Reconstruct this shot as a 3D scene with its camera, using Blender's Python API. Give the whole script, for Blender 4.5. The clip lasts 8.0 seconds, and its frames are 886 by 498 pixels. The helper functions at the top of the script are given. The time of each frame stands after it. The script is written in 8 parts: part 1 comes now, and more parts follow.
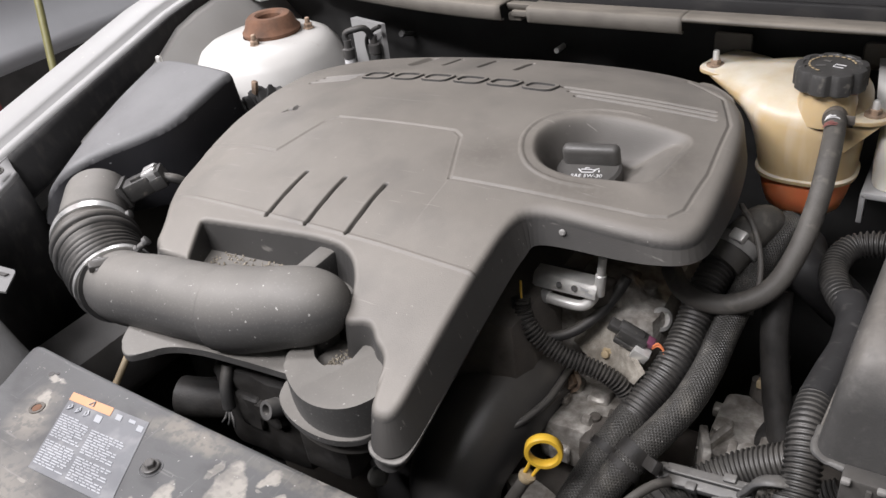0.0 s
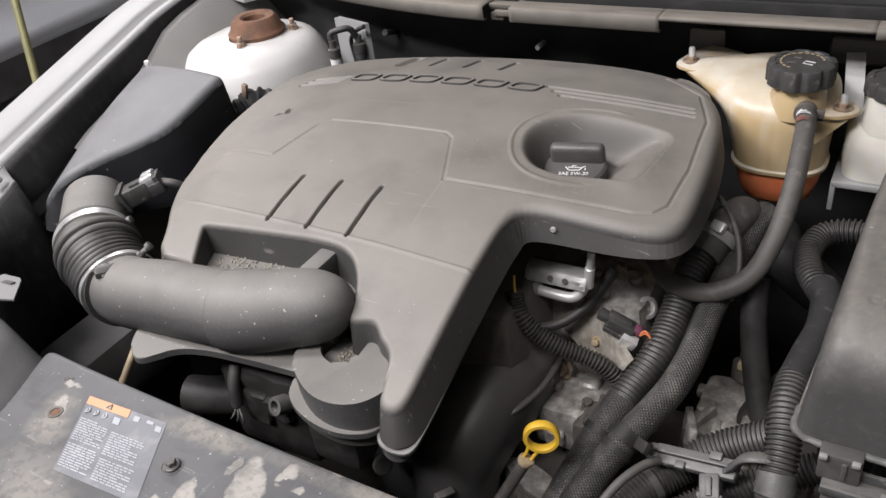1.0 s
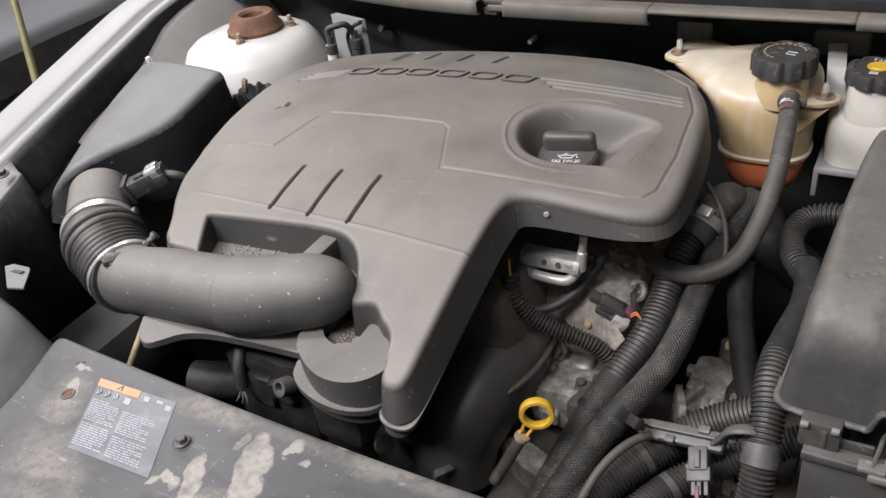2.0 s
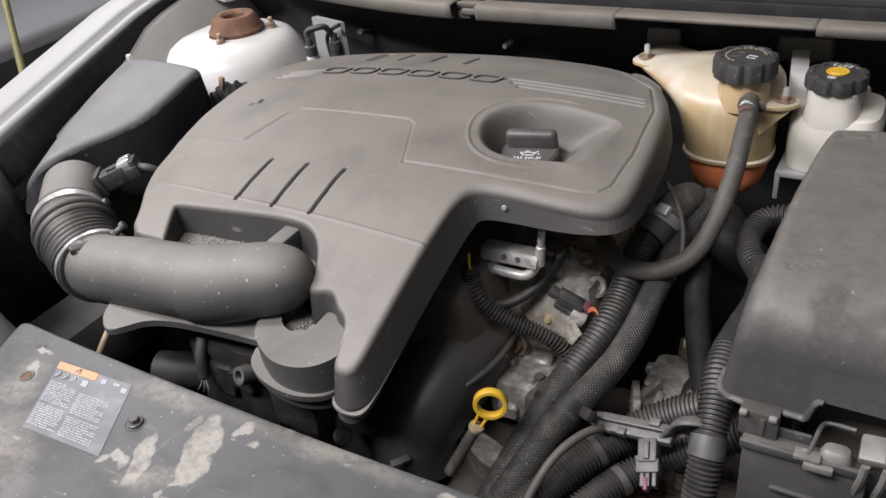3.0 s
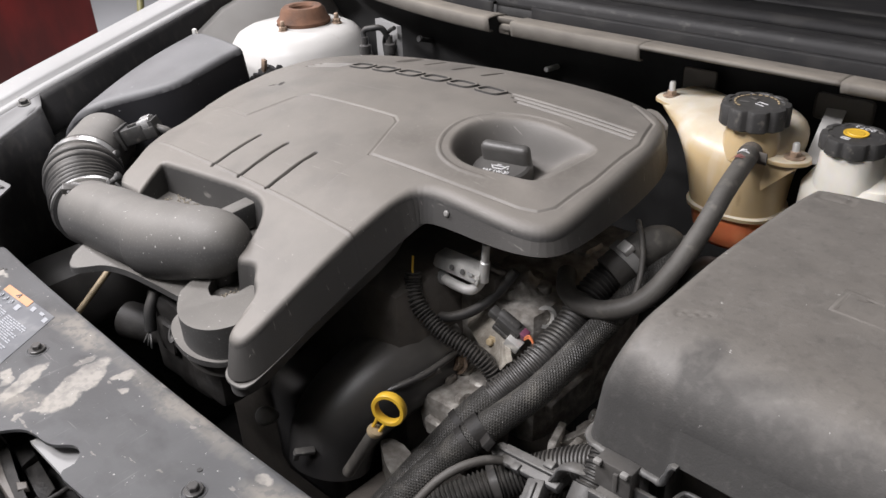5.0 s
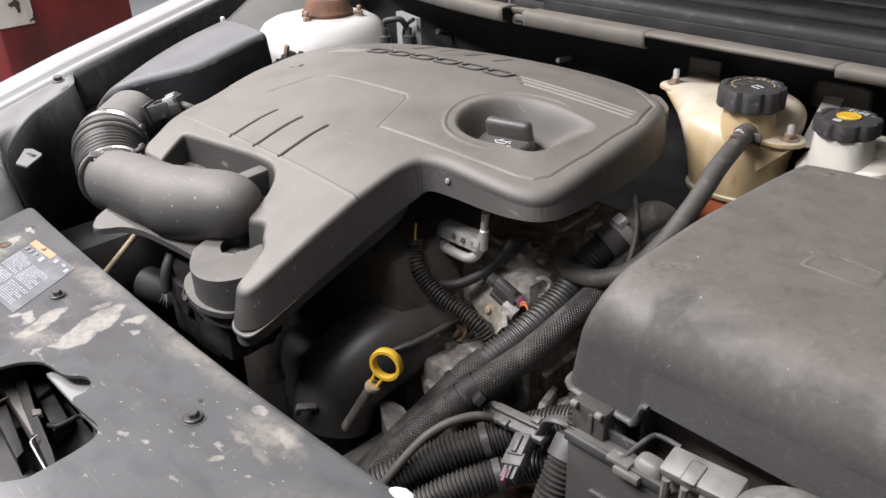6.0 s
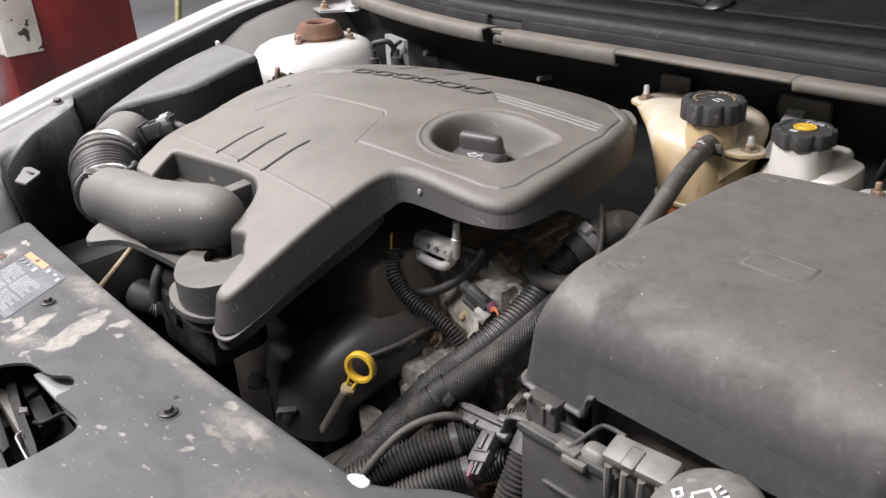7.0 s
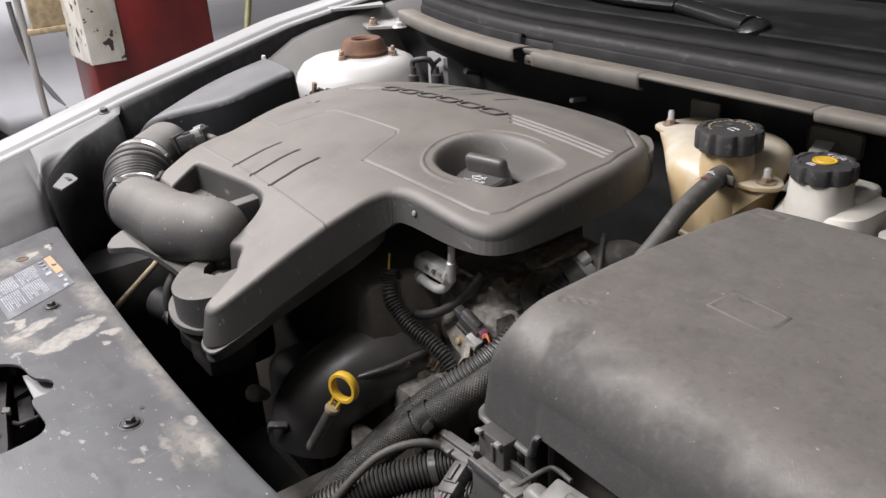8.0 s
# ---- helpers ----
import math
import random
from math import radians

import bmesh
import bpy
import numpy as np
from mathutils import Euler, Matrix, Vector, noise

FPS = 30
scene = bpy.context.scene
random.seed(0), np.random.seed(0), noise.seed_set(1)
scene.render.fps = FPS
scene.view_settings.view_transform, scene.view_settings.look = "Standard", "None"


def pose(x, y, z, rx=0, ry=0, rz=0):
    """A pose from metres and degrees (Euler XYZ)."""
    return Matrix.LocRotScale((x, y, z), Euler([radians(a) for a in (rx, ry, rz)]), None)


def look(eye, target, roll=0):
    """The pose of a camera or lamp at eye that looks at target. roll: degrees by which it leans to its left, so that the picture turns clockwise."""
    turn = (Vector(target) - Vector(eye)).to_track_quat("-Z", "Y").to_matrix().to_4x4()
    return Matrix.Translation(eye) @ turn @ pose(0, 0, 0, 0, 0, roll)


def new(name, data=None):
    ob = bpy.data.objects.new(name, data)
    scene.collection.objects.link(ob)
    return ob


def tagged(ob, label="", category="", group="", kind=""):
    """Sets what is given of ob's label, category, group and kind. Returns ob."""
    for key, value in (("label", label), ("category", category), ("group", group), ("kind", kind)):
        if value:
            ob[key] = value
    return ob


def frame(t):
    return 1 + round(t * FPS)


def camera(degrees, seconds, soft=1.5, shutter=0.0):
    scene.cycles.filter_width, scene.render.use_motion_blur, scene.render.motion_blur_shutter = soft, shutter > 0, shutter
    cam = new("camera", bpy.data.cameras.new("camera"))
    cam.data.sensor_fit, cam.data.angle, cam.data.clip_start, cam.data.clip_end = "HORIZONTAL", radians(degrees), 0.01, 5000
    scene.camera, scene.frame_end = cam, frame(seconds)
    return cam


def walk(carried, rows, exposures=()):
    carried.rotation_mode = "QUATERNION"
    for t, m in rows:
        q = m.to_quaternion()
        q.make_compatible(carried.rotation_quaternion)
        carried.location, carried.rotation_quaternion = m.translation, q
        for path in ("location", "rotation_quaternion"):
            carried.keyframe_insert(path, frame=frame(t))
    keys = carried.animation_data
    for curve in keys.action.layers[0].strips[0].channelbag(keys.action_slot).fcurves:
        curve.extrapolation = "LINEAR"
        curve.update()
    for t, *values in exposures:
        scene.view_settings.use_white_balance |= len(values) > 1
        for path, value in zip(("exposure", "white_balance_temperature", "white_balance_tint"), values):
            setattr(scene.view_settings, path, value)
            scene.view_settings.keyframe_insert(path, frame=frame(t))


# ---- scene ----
cam = camera(56.2, 8.0)
METRES, EYE, TILT, LEAN, TURN = 0.66, 1.4, -32.72, 6.55, 31.77
ROWS = [
    (0.0, 0.0, 0.0, 0.0, 0.0, -0.0, 0.0),
    (0.5, -0.0216, -0.0247, 0.0259, -1.0, -0.72, 0.73),
    (1.0, -0.0335, -0.059, 0.0254, -1.75, -1.22, 1.59),
    (1.5, -0.0489, -0.1002, 0.0173, -2.16, -1.29, 2.09),
    (3.0, 0.0214, -0.128, -0.0383, -2.18, -0.05, 1.0),
    (3.5, 0.1154, -0.1181, -0.0297, -1.23, 1.04, -4.37),
    (4.0, 0.2069, -0.0955, -0.0494, 2.46, 1.33, -6.02),
    (5.5, 0.3968, -0.0783, -0.0869, 9.01, 1.95, -11.13),
    (6.0, 0.4147, -0.1197, -0.1422, 9.67, 2.58, -11.41),
    (6.5, 0.4467, -0.166, -0.1749, 9.73, 3.59, -11.27),
    (7.0, 0.494, -0.1634, -0.1596, 10.55, 4.11, -11.1),
    (7.5, 0.5776, -0.1426, -0.1299, 14.52, 3.82, -12.15),
    (8.0, 0.6409, -0.1092, -0.1052, 16.84, 3.6, -14.08),
]
walk(cam, [(t, pose(0, 0, EYE, TILT, LEAN, TURN) @ pose(METRES * x, METRES * y, METRES * z, 90 + pitch, roll, yaw)) for t, x, y, z, yaw, pitch, roll in ROWS],
     exposures=[(0.0, 0.03), (1.5, -0.04), (3.0, -0.07), (4.0, -0.02), (5.5, 0.16), (6.5, 0.30), (7.2, 0.27), (8.0, 0.09)])

# ---- world and large lights ----
world = bpy.data.worlds.new("workshop_air")
scene.world = world
world.use_nodes = True
world.node_tree.nodes["Background"].inputs[0].default_value = (0.9, 0.95, 1.0, 1)
world.node_tree.nodes["Background"].inputs[1].default_value = 0.14


def area_lamp(name, place, target, sx, sy, watts, colour=(1.0, 0.97, 1.0)):
    data = bpy.data.lights.new(name, "AREA")
    data.shape, data.size, data.size_y, data.energy, data.color = "RECTANGLE", sx, sy, watts, colour
    ob = new(name, data)
    ob.matrix_world = look(place, target)
    return ob


# unseen lamps; the second gives the lid its sheen, the last is added fill
for lx, ly, watts, long, wide in ((-2.6, -0.3, 152, 1.6, 0.4), (-3.4, 2.6, 108, 2.4, 1.0), (-1.4, -1.4, 100, 1.6, 0.4), (-0.5, -0.9, 56, 1.6, 0.4)):
    area_lamp("unseen_lamp", (lx, ly, 3.42), (lx, ly, 0), long, wide, watts)


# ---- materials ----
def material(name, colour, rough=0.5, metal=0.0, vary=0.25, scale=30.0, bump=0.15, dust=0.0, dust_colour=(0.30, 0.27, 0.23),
             grain=400.0, spec=0.5, transmit=0.0, subsurf=0.0, dust_scale=9.0, dust_and_shade=False, dust_low=None, steep_share=0.08):
    """Plain colour with blotches, fine grain and dust; dust thinned by slope also puts shade on steep faces."""
    m = bpy.data.materials.new(name)
    m.use_nodes = True
    n, l = m.node_tree.nodes, m.node_tree.links
    b = n["Principled BSDF"]
    tc = n.new("ShaderNodeTexCoord")
    no = n.new("ShaderNodeTexNoise")
    no.inputs["Scale"].default_value, no.inputs["Detail"].default_value = scale, 6
    l.new(tc.outputs["Object"], no.inputs["Vector"])
    ramp = n.new("ShaderNodeMapRange")
    ramp.inputs[1].default_value, ramp.inputs[2].default_value = 0.3, 0.7
    ramp.inputs[3].default_value, ramp.inputs[4].default_value = 1 - vary, 1 + vary
    l.new(no.outputs["Fac"], ramp.inputs[0])
    mul = n.new("ShaderNodeVectorMath")
    mul.operation = "SCALE"
    mul.inputs[0].default_value = colour
    l.new(ramp.outputs[0], mul.inputs["Scale"])
    last = mul.outputs[0]
    gr = n.new("ShaderNodeTexNoise")
    gr.inputs["Scale"].default_value, gr.inputs["Detail"].default_value = grain, 3
    l.new(tc.outputs["Object"], gr.inputs["Vector"])
    if dust > 0:
        dn = n.new("ShaderNodeTexNoise")
        dn.inputs["Scale"].default_value, dn.inputs["Detail"].default_value, dn.inputs["Roughness"].default_value = dust_scale, 8, 0.65
        l.new(tc.outputs["Object"], dn.inputs["Vector"])
        dr = n.new("ShaderNodeMapRange")
        dr.inputs[1].default_value, dr.inputs[2].default_value = 0.3, 0.72
        dr.inputs[3].default_value, dr.inputs[4].default_value = dust * 0.35 if dust_low is None else dust_low, dust
        l.new(dn.outputs["Fac"], dr.inputs[0])
        dust_out = dr.outputs[0]
        if dust_and_shade:
            # dust thins on steep faces; this also puts their shade into the colour
            geo, xyz, slope_fade, both = n.new("ShaderNodeNewGeometry"), n.new("ShaderNodeSeparateXYZ"), n.new("ShaderNodeMapRange"), n.new("ShaderNodeMath")
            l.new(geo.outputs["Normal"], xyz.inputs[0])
            slope_fade.inputs[1].default_value, slope_fade.inputs[2].default_value, slope_fade.inputs[3].default_value = 0.2, 0.88, steep_share
            l.new(xyz.outputs[2], slope_fade.inputs[0])
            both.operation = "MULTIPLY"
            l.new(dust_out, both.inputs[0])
            l.new(slope_fade.outputs[0], both.inputs[1])
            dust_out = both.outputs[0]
        mix = n.new("ShaderNodeMix")
        mix.data_type = "RGBA"
        l.new(dust_out, mix.inputs["Factor"])
        l.new(last, mix.inputs["A"])
        mix.inputs["B"].default_value = (*dust_colour, 1)
        last = mix.outputs["Result"]
    l.new(last, b.inputs["Base Color"])
    rr = n.new("ShaderNodeMapRange")
    rr.inputs[3].default_value, rr.inputs[4].default_value = max(0.03, rough - 0.12), min(1, rough + 0.12)
    l.new(no.outputs["Fac"], rr.inputs[0])
    l.new(rr.outputs[0], b.inputs["Roughness"])
    b.inputs["Metallic"].default_value = metal
    b.inputs["Specular IOR Level"].default_value = spec
    b.inputs["Transmission Weight"].default_value = transmit
    if subsurf:
        b.inputs["Subsurface Weight"].default_value = subsurf
        b.inputs["Subsurface Radius"].default_value = (0.03, 0.02, 0.01)
    if bump:
        bp = n.new("ShaderNodeBump")
        bp.inputs["Strength"].default_value, bp.inputs["Distance"].default_value = bump, 0.001
        l.new(gr.outputs["Fac"], bp.inputs["Height"])
        l.new(bp.outputs[0], b.inputs["Normal"])
    return m


# cover, duct and box: steep walls darkened by colour, for thin dust and shade alike
M_COVER = material("dusty_cover_plastic", (0.036, 0.0355, 0.035), 0.55, vary=0.12, scale=12, bump=0.25, dust=0.86, dust_low=0.64, dust_colour=(0.222, 0.204, 0.180), grain=900, dust_and_shade=True)
M_DUCT = material("grey_duct_plastic", (0.050, 0.0495, 0.049), 0.62, vary=0.12, scale=14, bump=0.15, dust=0.82, dust_low=0.58, dust_colour=(0.20, 0.189, 0.171), grain=700, dust_and_shade=True)
M_BLACK = material("black_plastic", (0.042, 0.042, 0.044), 0.36, vary=0.3, scale=20, bump=0.15, dust=0.3, dust_colour=(0.20, 0.185, 0.16))
M_BOX = material("worn_black_plastic", (0.038, 0.0375, 0.037), 0.55, vary=0.3, scale=16, bump=0.2, dust=0.9, dust_low=0.70, dust_colour=(0.168, 0.155, 0.138), grain=600, dust_scale=20, dust_and_shade=True, steep_share=0.14)
# pale tone on the lid's top paints it as lit; steep sides stay black
M_AIRBOX = material("airbox_plastic", (0.013, 0.013, 0.015), 0.5, vary=0.12, scale=18, bump=0.25, dust=0.75, dust_low=0.5, dust_colour=(0.235, 0.235, 0.238), grain=500, spec=0.25, dust_and_shade=True, steep_share=0.0)
M_RUBBER = material("black_rubber", (0.028, 0.028, 0.028), 0.55, vary=0.3, scale=40, bump=0.2, dust=0.6, dust_low=0.1, dust_colour=(0.16, 0.145, 0.125), dust_scale=24, dust_and_shade=True)
M_HOSE = material("grey_rubber_hose", (0.055, 0.053, 0.05), 0.6, vary=0.3, scale=60, bump=0.3, dust=0.4, dust_colour=(0.15, 0.135, 0.115))
M_LOOM = material("loom_plastic", (0.024, 0.024, 0.024), 0.48, vary=0.3, scale=50, bump=0.1, dust=0.65, dust_low=0.15, dust_colour=(0.13, 0.119, 0.104), dust_scale=26, dust_and_shade=True, steep_share=0.35)
M_GRIME = material("grimy_black", (0.045, 0.042, 0.039), 0.55, vary=0.6, scale=45, bump=0.5, dust=0.65, dust_colour=(0.16, 0.14, 0.12), dust_scale=30)
M_DARK = material("undercoat_black", (0.060, 0.058, 0.056), 0.7, vary=0.4, scale=12, bump=0.3)
M_ALU = material("dirty_cast_aluminium", (0.60, 0.58, 0.54), 0.45, metal=0.3, vary=0.5, scale=70, bump=0.9, dust=0.92, dust_low=0.3, dust_colour=(0.125, 0.106, 0.086), grain=260, dust_scale=45)
M_STEEL = material("plated_steel", (0.74, 0.73, 0.70), 0.36, metal=0.5, vary=0.15, scale=60, bump=0.1)
M_CHROME = material("bright_plated_clip", (0.85, 0.85, 0.84), 0.22, metal=0.7, vary=0.1, scale=80, bump=0.05)
M_CLAMP = material("bright_clamp_band", (0.56, 0.56, 0.55), 0.32, metal=0.7, vary=0.25, scale=60, bump=0.1)
M_RUST = material("rust", (0.115, 0.055, 0.032), 0.85, vary=0.5, scale=45, bump=0.8, dust=0.4, dust_colour=(0.19, 0.11, 0.07), grain=200, dust_scale=40)
M_RUSTB = material("rusty_bolt", (0.30, 0.22, 0.16), 0.55, metal=0.3, vary=0.5, scale=120, bump=0.5)
M_WHITE = material("white_car_paint", (0.29, 0.29, 0.289), 0.5, vary=0.03, scale=8, bump=0.02, dust=0.1, dust_colour=(0.36, 0.34, 0.31))
M_SIDE = material("dull_side_plastic", (0.052, 0.052, 0.053), 0.62, vary=0.2, scale=14, bump=0.2, dust=0.4, dust_low=0.1, dust_colour=(0.15, 0.147, 0.14), spec=0.3)
M_FLANGE = material("silver_grey_paint", (0.155, 0.155, 0.156), 0.62, vary=0.15, scale=12, bump=0.06, dust=0.25, dust_colour=(0.2, 0.195, 0.185))
M_STRUT = material("white_strut_paint", (0.52, 0.515, 0.50), 0.4, vary=0.06, scale=20, bump=0.05, dust=0.25, dust_colour=(0.5, 0.47, 0.42))
M_INNER = material("grey_primer_paint", (0.22, 0.217, 0.21), 0.5, vary=0.08, scale=12, bump=0.08, dust=0.25, dust_colour=(0.33, 0.31, 0.28))
M_COWL = material("dusty_cowl_steel", (0.13, 0.12, 0.105), 0.75, vary=0.2, scale=18, bump=0.25, dust=0.75, dust_low=0.4, dust_colour=(0.26, 0.233, 0.193), dust_and_shade=True)
M_COWLP = material("cowl_plastic", (0.011, 0.011, 0.012), 0.68, vary=0.15, scale=14, bump=0.2, dust=0.3, dust_colour=(0.036, 0.034, 0.032), spec=0.3)
M_SEAL = material("seal_rubber", (0.014, 0.014, 0.015), 0.6, vary=0.2, scale=30, bump=0.1, dust=0.3, dust_colour=(0.06, 0.057, 0.054), spec=0.35)
M_TANK = material("yellowed_tank_plastic", (0.47, 0.345, 0.18), 0.36, vary=0.14, scale=11, bump=0.05, dust=1.0, dust_low=0.45, dust_colour=(0.59, 0.56, 0.48), subsurf=0.3, dust_scale=14, dust_and_shade=True, steep_share=0.12)
M_COOLANT = material("orange_coolant_in_tank", (0.95, 0.34, 0.15), 0.35, vary=0.2, scale=10, bump=0.03, subsurf=0.5)
M_MILK = material("milky_reservoir_plastic", (0.72, 0.70, 0.64), 0.35, vary=0.1, scale=20, bump=0.03, dust=0.3, dust_colour=(0.45, 0.40, 0.29), subsurf=0.25)
M_CAP = material("black_cap_plastic", (0.028, 0.028, 0.029), 0.5, vary=0.2, scale=60, bump=0.25, dust=0.2, dust_colour=(0.16, 0.15, 0.13))
M_YELLOW = material("yellow_plastic", (0.66, 0.41, 0.04), 0.4, vary=0.1, scale=60, bump=0.05)
M_PANEL = material("scuffed_panel_plastic", (0.064, 0.066, 0.069), 0.42, vary=0.15, scale=14, bump=0.08, dust=0.25, dust_colour=(0.16, 0.155, 0.15))
M_PRINT = material("white_print", (0.66, 0.66, 0.66), 0.5, vary=0.05, bump=0)
M_ORANGE = material("orange_print", (0.50, 0.27, 0.15), 0.5, vary=0.05, bump=0)
M_LABEL = material("dark_label_film", (0.15, 0.155, 0.165), 0.35, vary=0.08, bump=0)
M_GREYPL = material("grey_connector", (0.062, 0.062, 0.062), 0.5, vary=0.3, scale=60, bump=0.2, dust=0.65, dust_low=0.1, dust_colour=(0.165, 0.155, 0.138), dust_scale=40, dust_and_shade=True)
M_PURPLE = material("purple_clip", (0.16, 0.05, 0.09), 0.5, vary=0.1, bump=0)
M_WIRE = material("orange_wire", (0.65, 0.20, 0.08), 0.5, vary=0.1, bump=0)
M_REDPRINT = material("red_print", (0.22, 0.09, 0.08), 0.5, vary=0.2, bump=0)
M_OILCAP = material("dusty_oil_cap", (0.045, 0.044, 0.043), 0.45, vary=0.2, scale=60, bump=0.2, dust=0.3, dust_colour=(0.19, 0.18, 0.165))
M_LABELPRINT = material("faded_label_print", (0.34, 0.35, 0.37), 0.5, vary=0.1, bump=0)
M_PALE = material("pale_dusty_casting", (0.50, 0.47, 0.41), 0.6, metal=0.1, vary=0.35, scale=70, bump=0.8, dust=0.85, dust_low=0.2, dust_colour=(0.16, 0.135, 0.105), dust_scale=60)
M_WIPER = material("satin_black_wiper", (0.018, 0.018, 0.019), 0.3, vary=0.2, scale=30, bump=0.05, dust=0.1, dust_colour=(0.08, 0.075, 0.07))
M_PIT = material("deep_black", (0.032, 0.0315, 0.031), 0.7, vary=0.4, scale=12, bump=0.2, spec=0.3)
# manifold's pale upper side paints its lit top along with the dust
M_MANIFOLD = material("satin_black_manifold", (0.034, 0.033, 0.033), 0.36, vary=0.25, scale=16, bump=0.15, dust=0.6, dust_low=0.25, dust_colour=(0.17, 0.158, 0.14), spec=0.75, dust_and_shade=True, steep_share=0.0)
M_OILY = material("oily_black_steel", (0.019, 0.0185, 0.018), 0.55, vary=0.5, scale=50, bump=0.3, dust=0.3, dust_low=0.0, dust_colour=(0.05, 0.044, 0.038), dust_scale=60, spec=0.2)
M_TAN = material("tan_dirty_plastic", (0.33, 0.26, 0.16), 0.6, vary=0.3, scale=60, bump=0.2)
M_RED = material("red_post_paint", (0.20, 0.022, 0.02), 0.4, vary=0.2, scale=6, bump=0.1)
M_FLOOR = material("concrete_floor", (0.29, 0.285, 0.28), 0.6, vary=0.25, scale=2, bump=0.2, grain=60)
M_WALL = material("painted_wall", (0.38, 0.39, 0.40), 0.6, vary=0.06, scale=2, bump=0.1, grain=80)
# grey of the unseen walls, set for how much light they bounce
M_GREYWALL = material("grey_bounce_wall", (0.42, 0.42, 0.42), 0.8, vary=0.15, scale=3, bump=0.1, grain=60)
M_CEIL = material("ceiling_boards", (0.6, 0.6, 0.58), 0.8, vary=0.06, scale=2, bump=0.05)
M_SILVER = material("silver_car_paint", (0.26, 0.265, 0.275), 0.5, metal=0.1, vary=0.05, scale=5, bump=0)
M_ROD = material("olive_rod", (0.16, 0.15, 0.06), 0.5, vary=0.2, scale=40, bump=0.1)
M_GRAVEL = material("grit_and_dirt", (0.27, 0.24, 0.19), 0.9, vary=0.5, scale=220, bump=0.8, grain=300)
M_LENS = material("clear_cap_plastic", (0.17, 0.165, 0.152), 0.45, vary=0.2, scale=40, bump=0.1)
M_GLASS = material("dark_glass", (0.02, 0.022, 0.025), 0.08, vary=0.1, bump=0)


def braid_material():
    """Woven sleeve: two crossing waves round the tube."""
    m = material("braided_sleeve", (0.024, 0.024, 0.024), 0.42, vary=0.25, scale=60, bump=0.1, dust=0.30, dust_colour=(0.15, 0.14, 0.122))
    n, l = m.node_tree.nodes, m.node_tree.links
    b = n["Principled BSDF"]
    uv = n.new("ShaderNodeUVMap")
    sep = n.new("ShaderNodeSeparateXYZ")
    l.new(uv.outputs[0], sep.inputs[0])

    def math_node(op, a, c):
        k = n.new("ShaderNodeMath")
        k.operation = op
        for i, v in enumerate((a, c)):
            if isinstance(v, (int, float)):
                k.inputs[i].default_value = v
            elif v is not None:
                l.new(v, k.inputs[i])
        return k.outputs[0]
    round_ = math_node("MULTIPLY", sep.outputs[0], 2 * math.pi * 20)
    along = math_node("MULTIPLY", sep.outputs[1], 2 * math.pi * 300)
    one = math_node("SINE", math_node("ADD", round_, along), None)
    two = math_node("SINE", math_node("SUBTRACT", round_, along), None)
    weave = math_node("MAXIMUM", one, two)
    bp = n.new("ShaderNodeBump")
    bp.inputs["Strength"].default_value, bp.inputs["Distance"].default_value = 0.75, 0.0008
    l.new(weave, bp.inputs["Height"])
    l.new(bp.outputs[0], b.inputs["Normal"])
    return m


M_BRAID = braid_material()
M_PEEL = material("peeling_white_paint", (0.62, 0.60, 0.54), 0.6, vary=0.15, scale=8, bump=0.2)


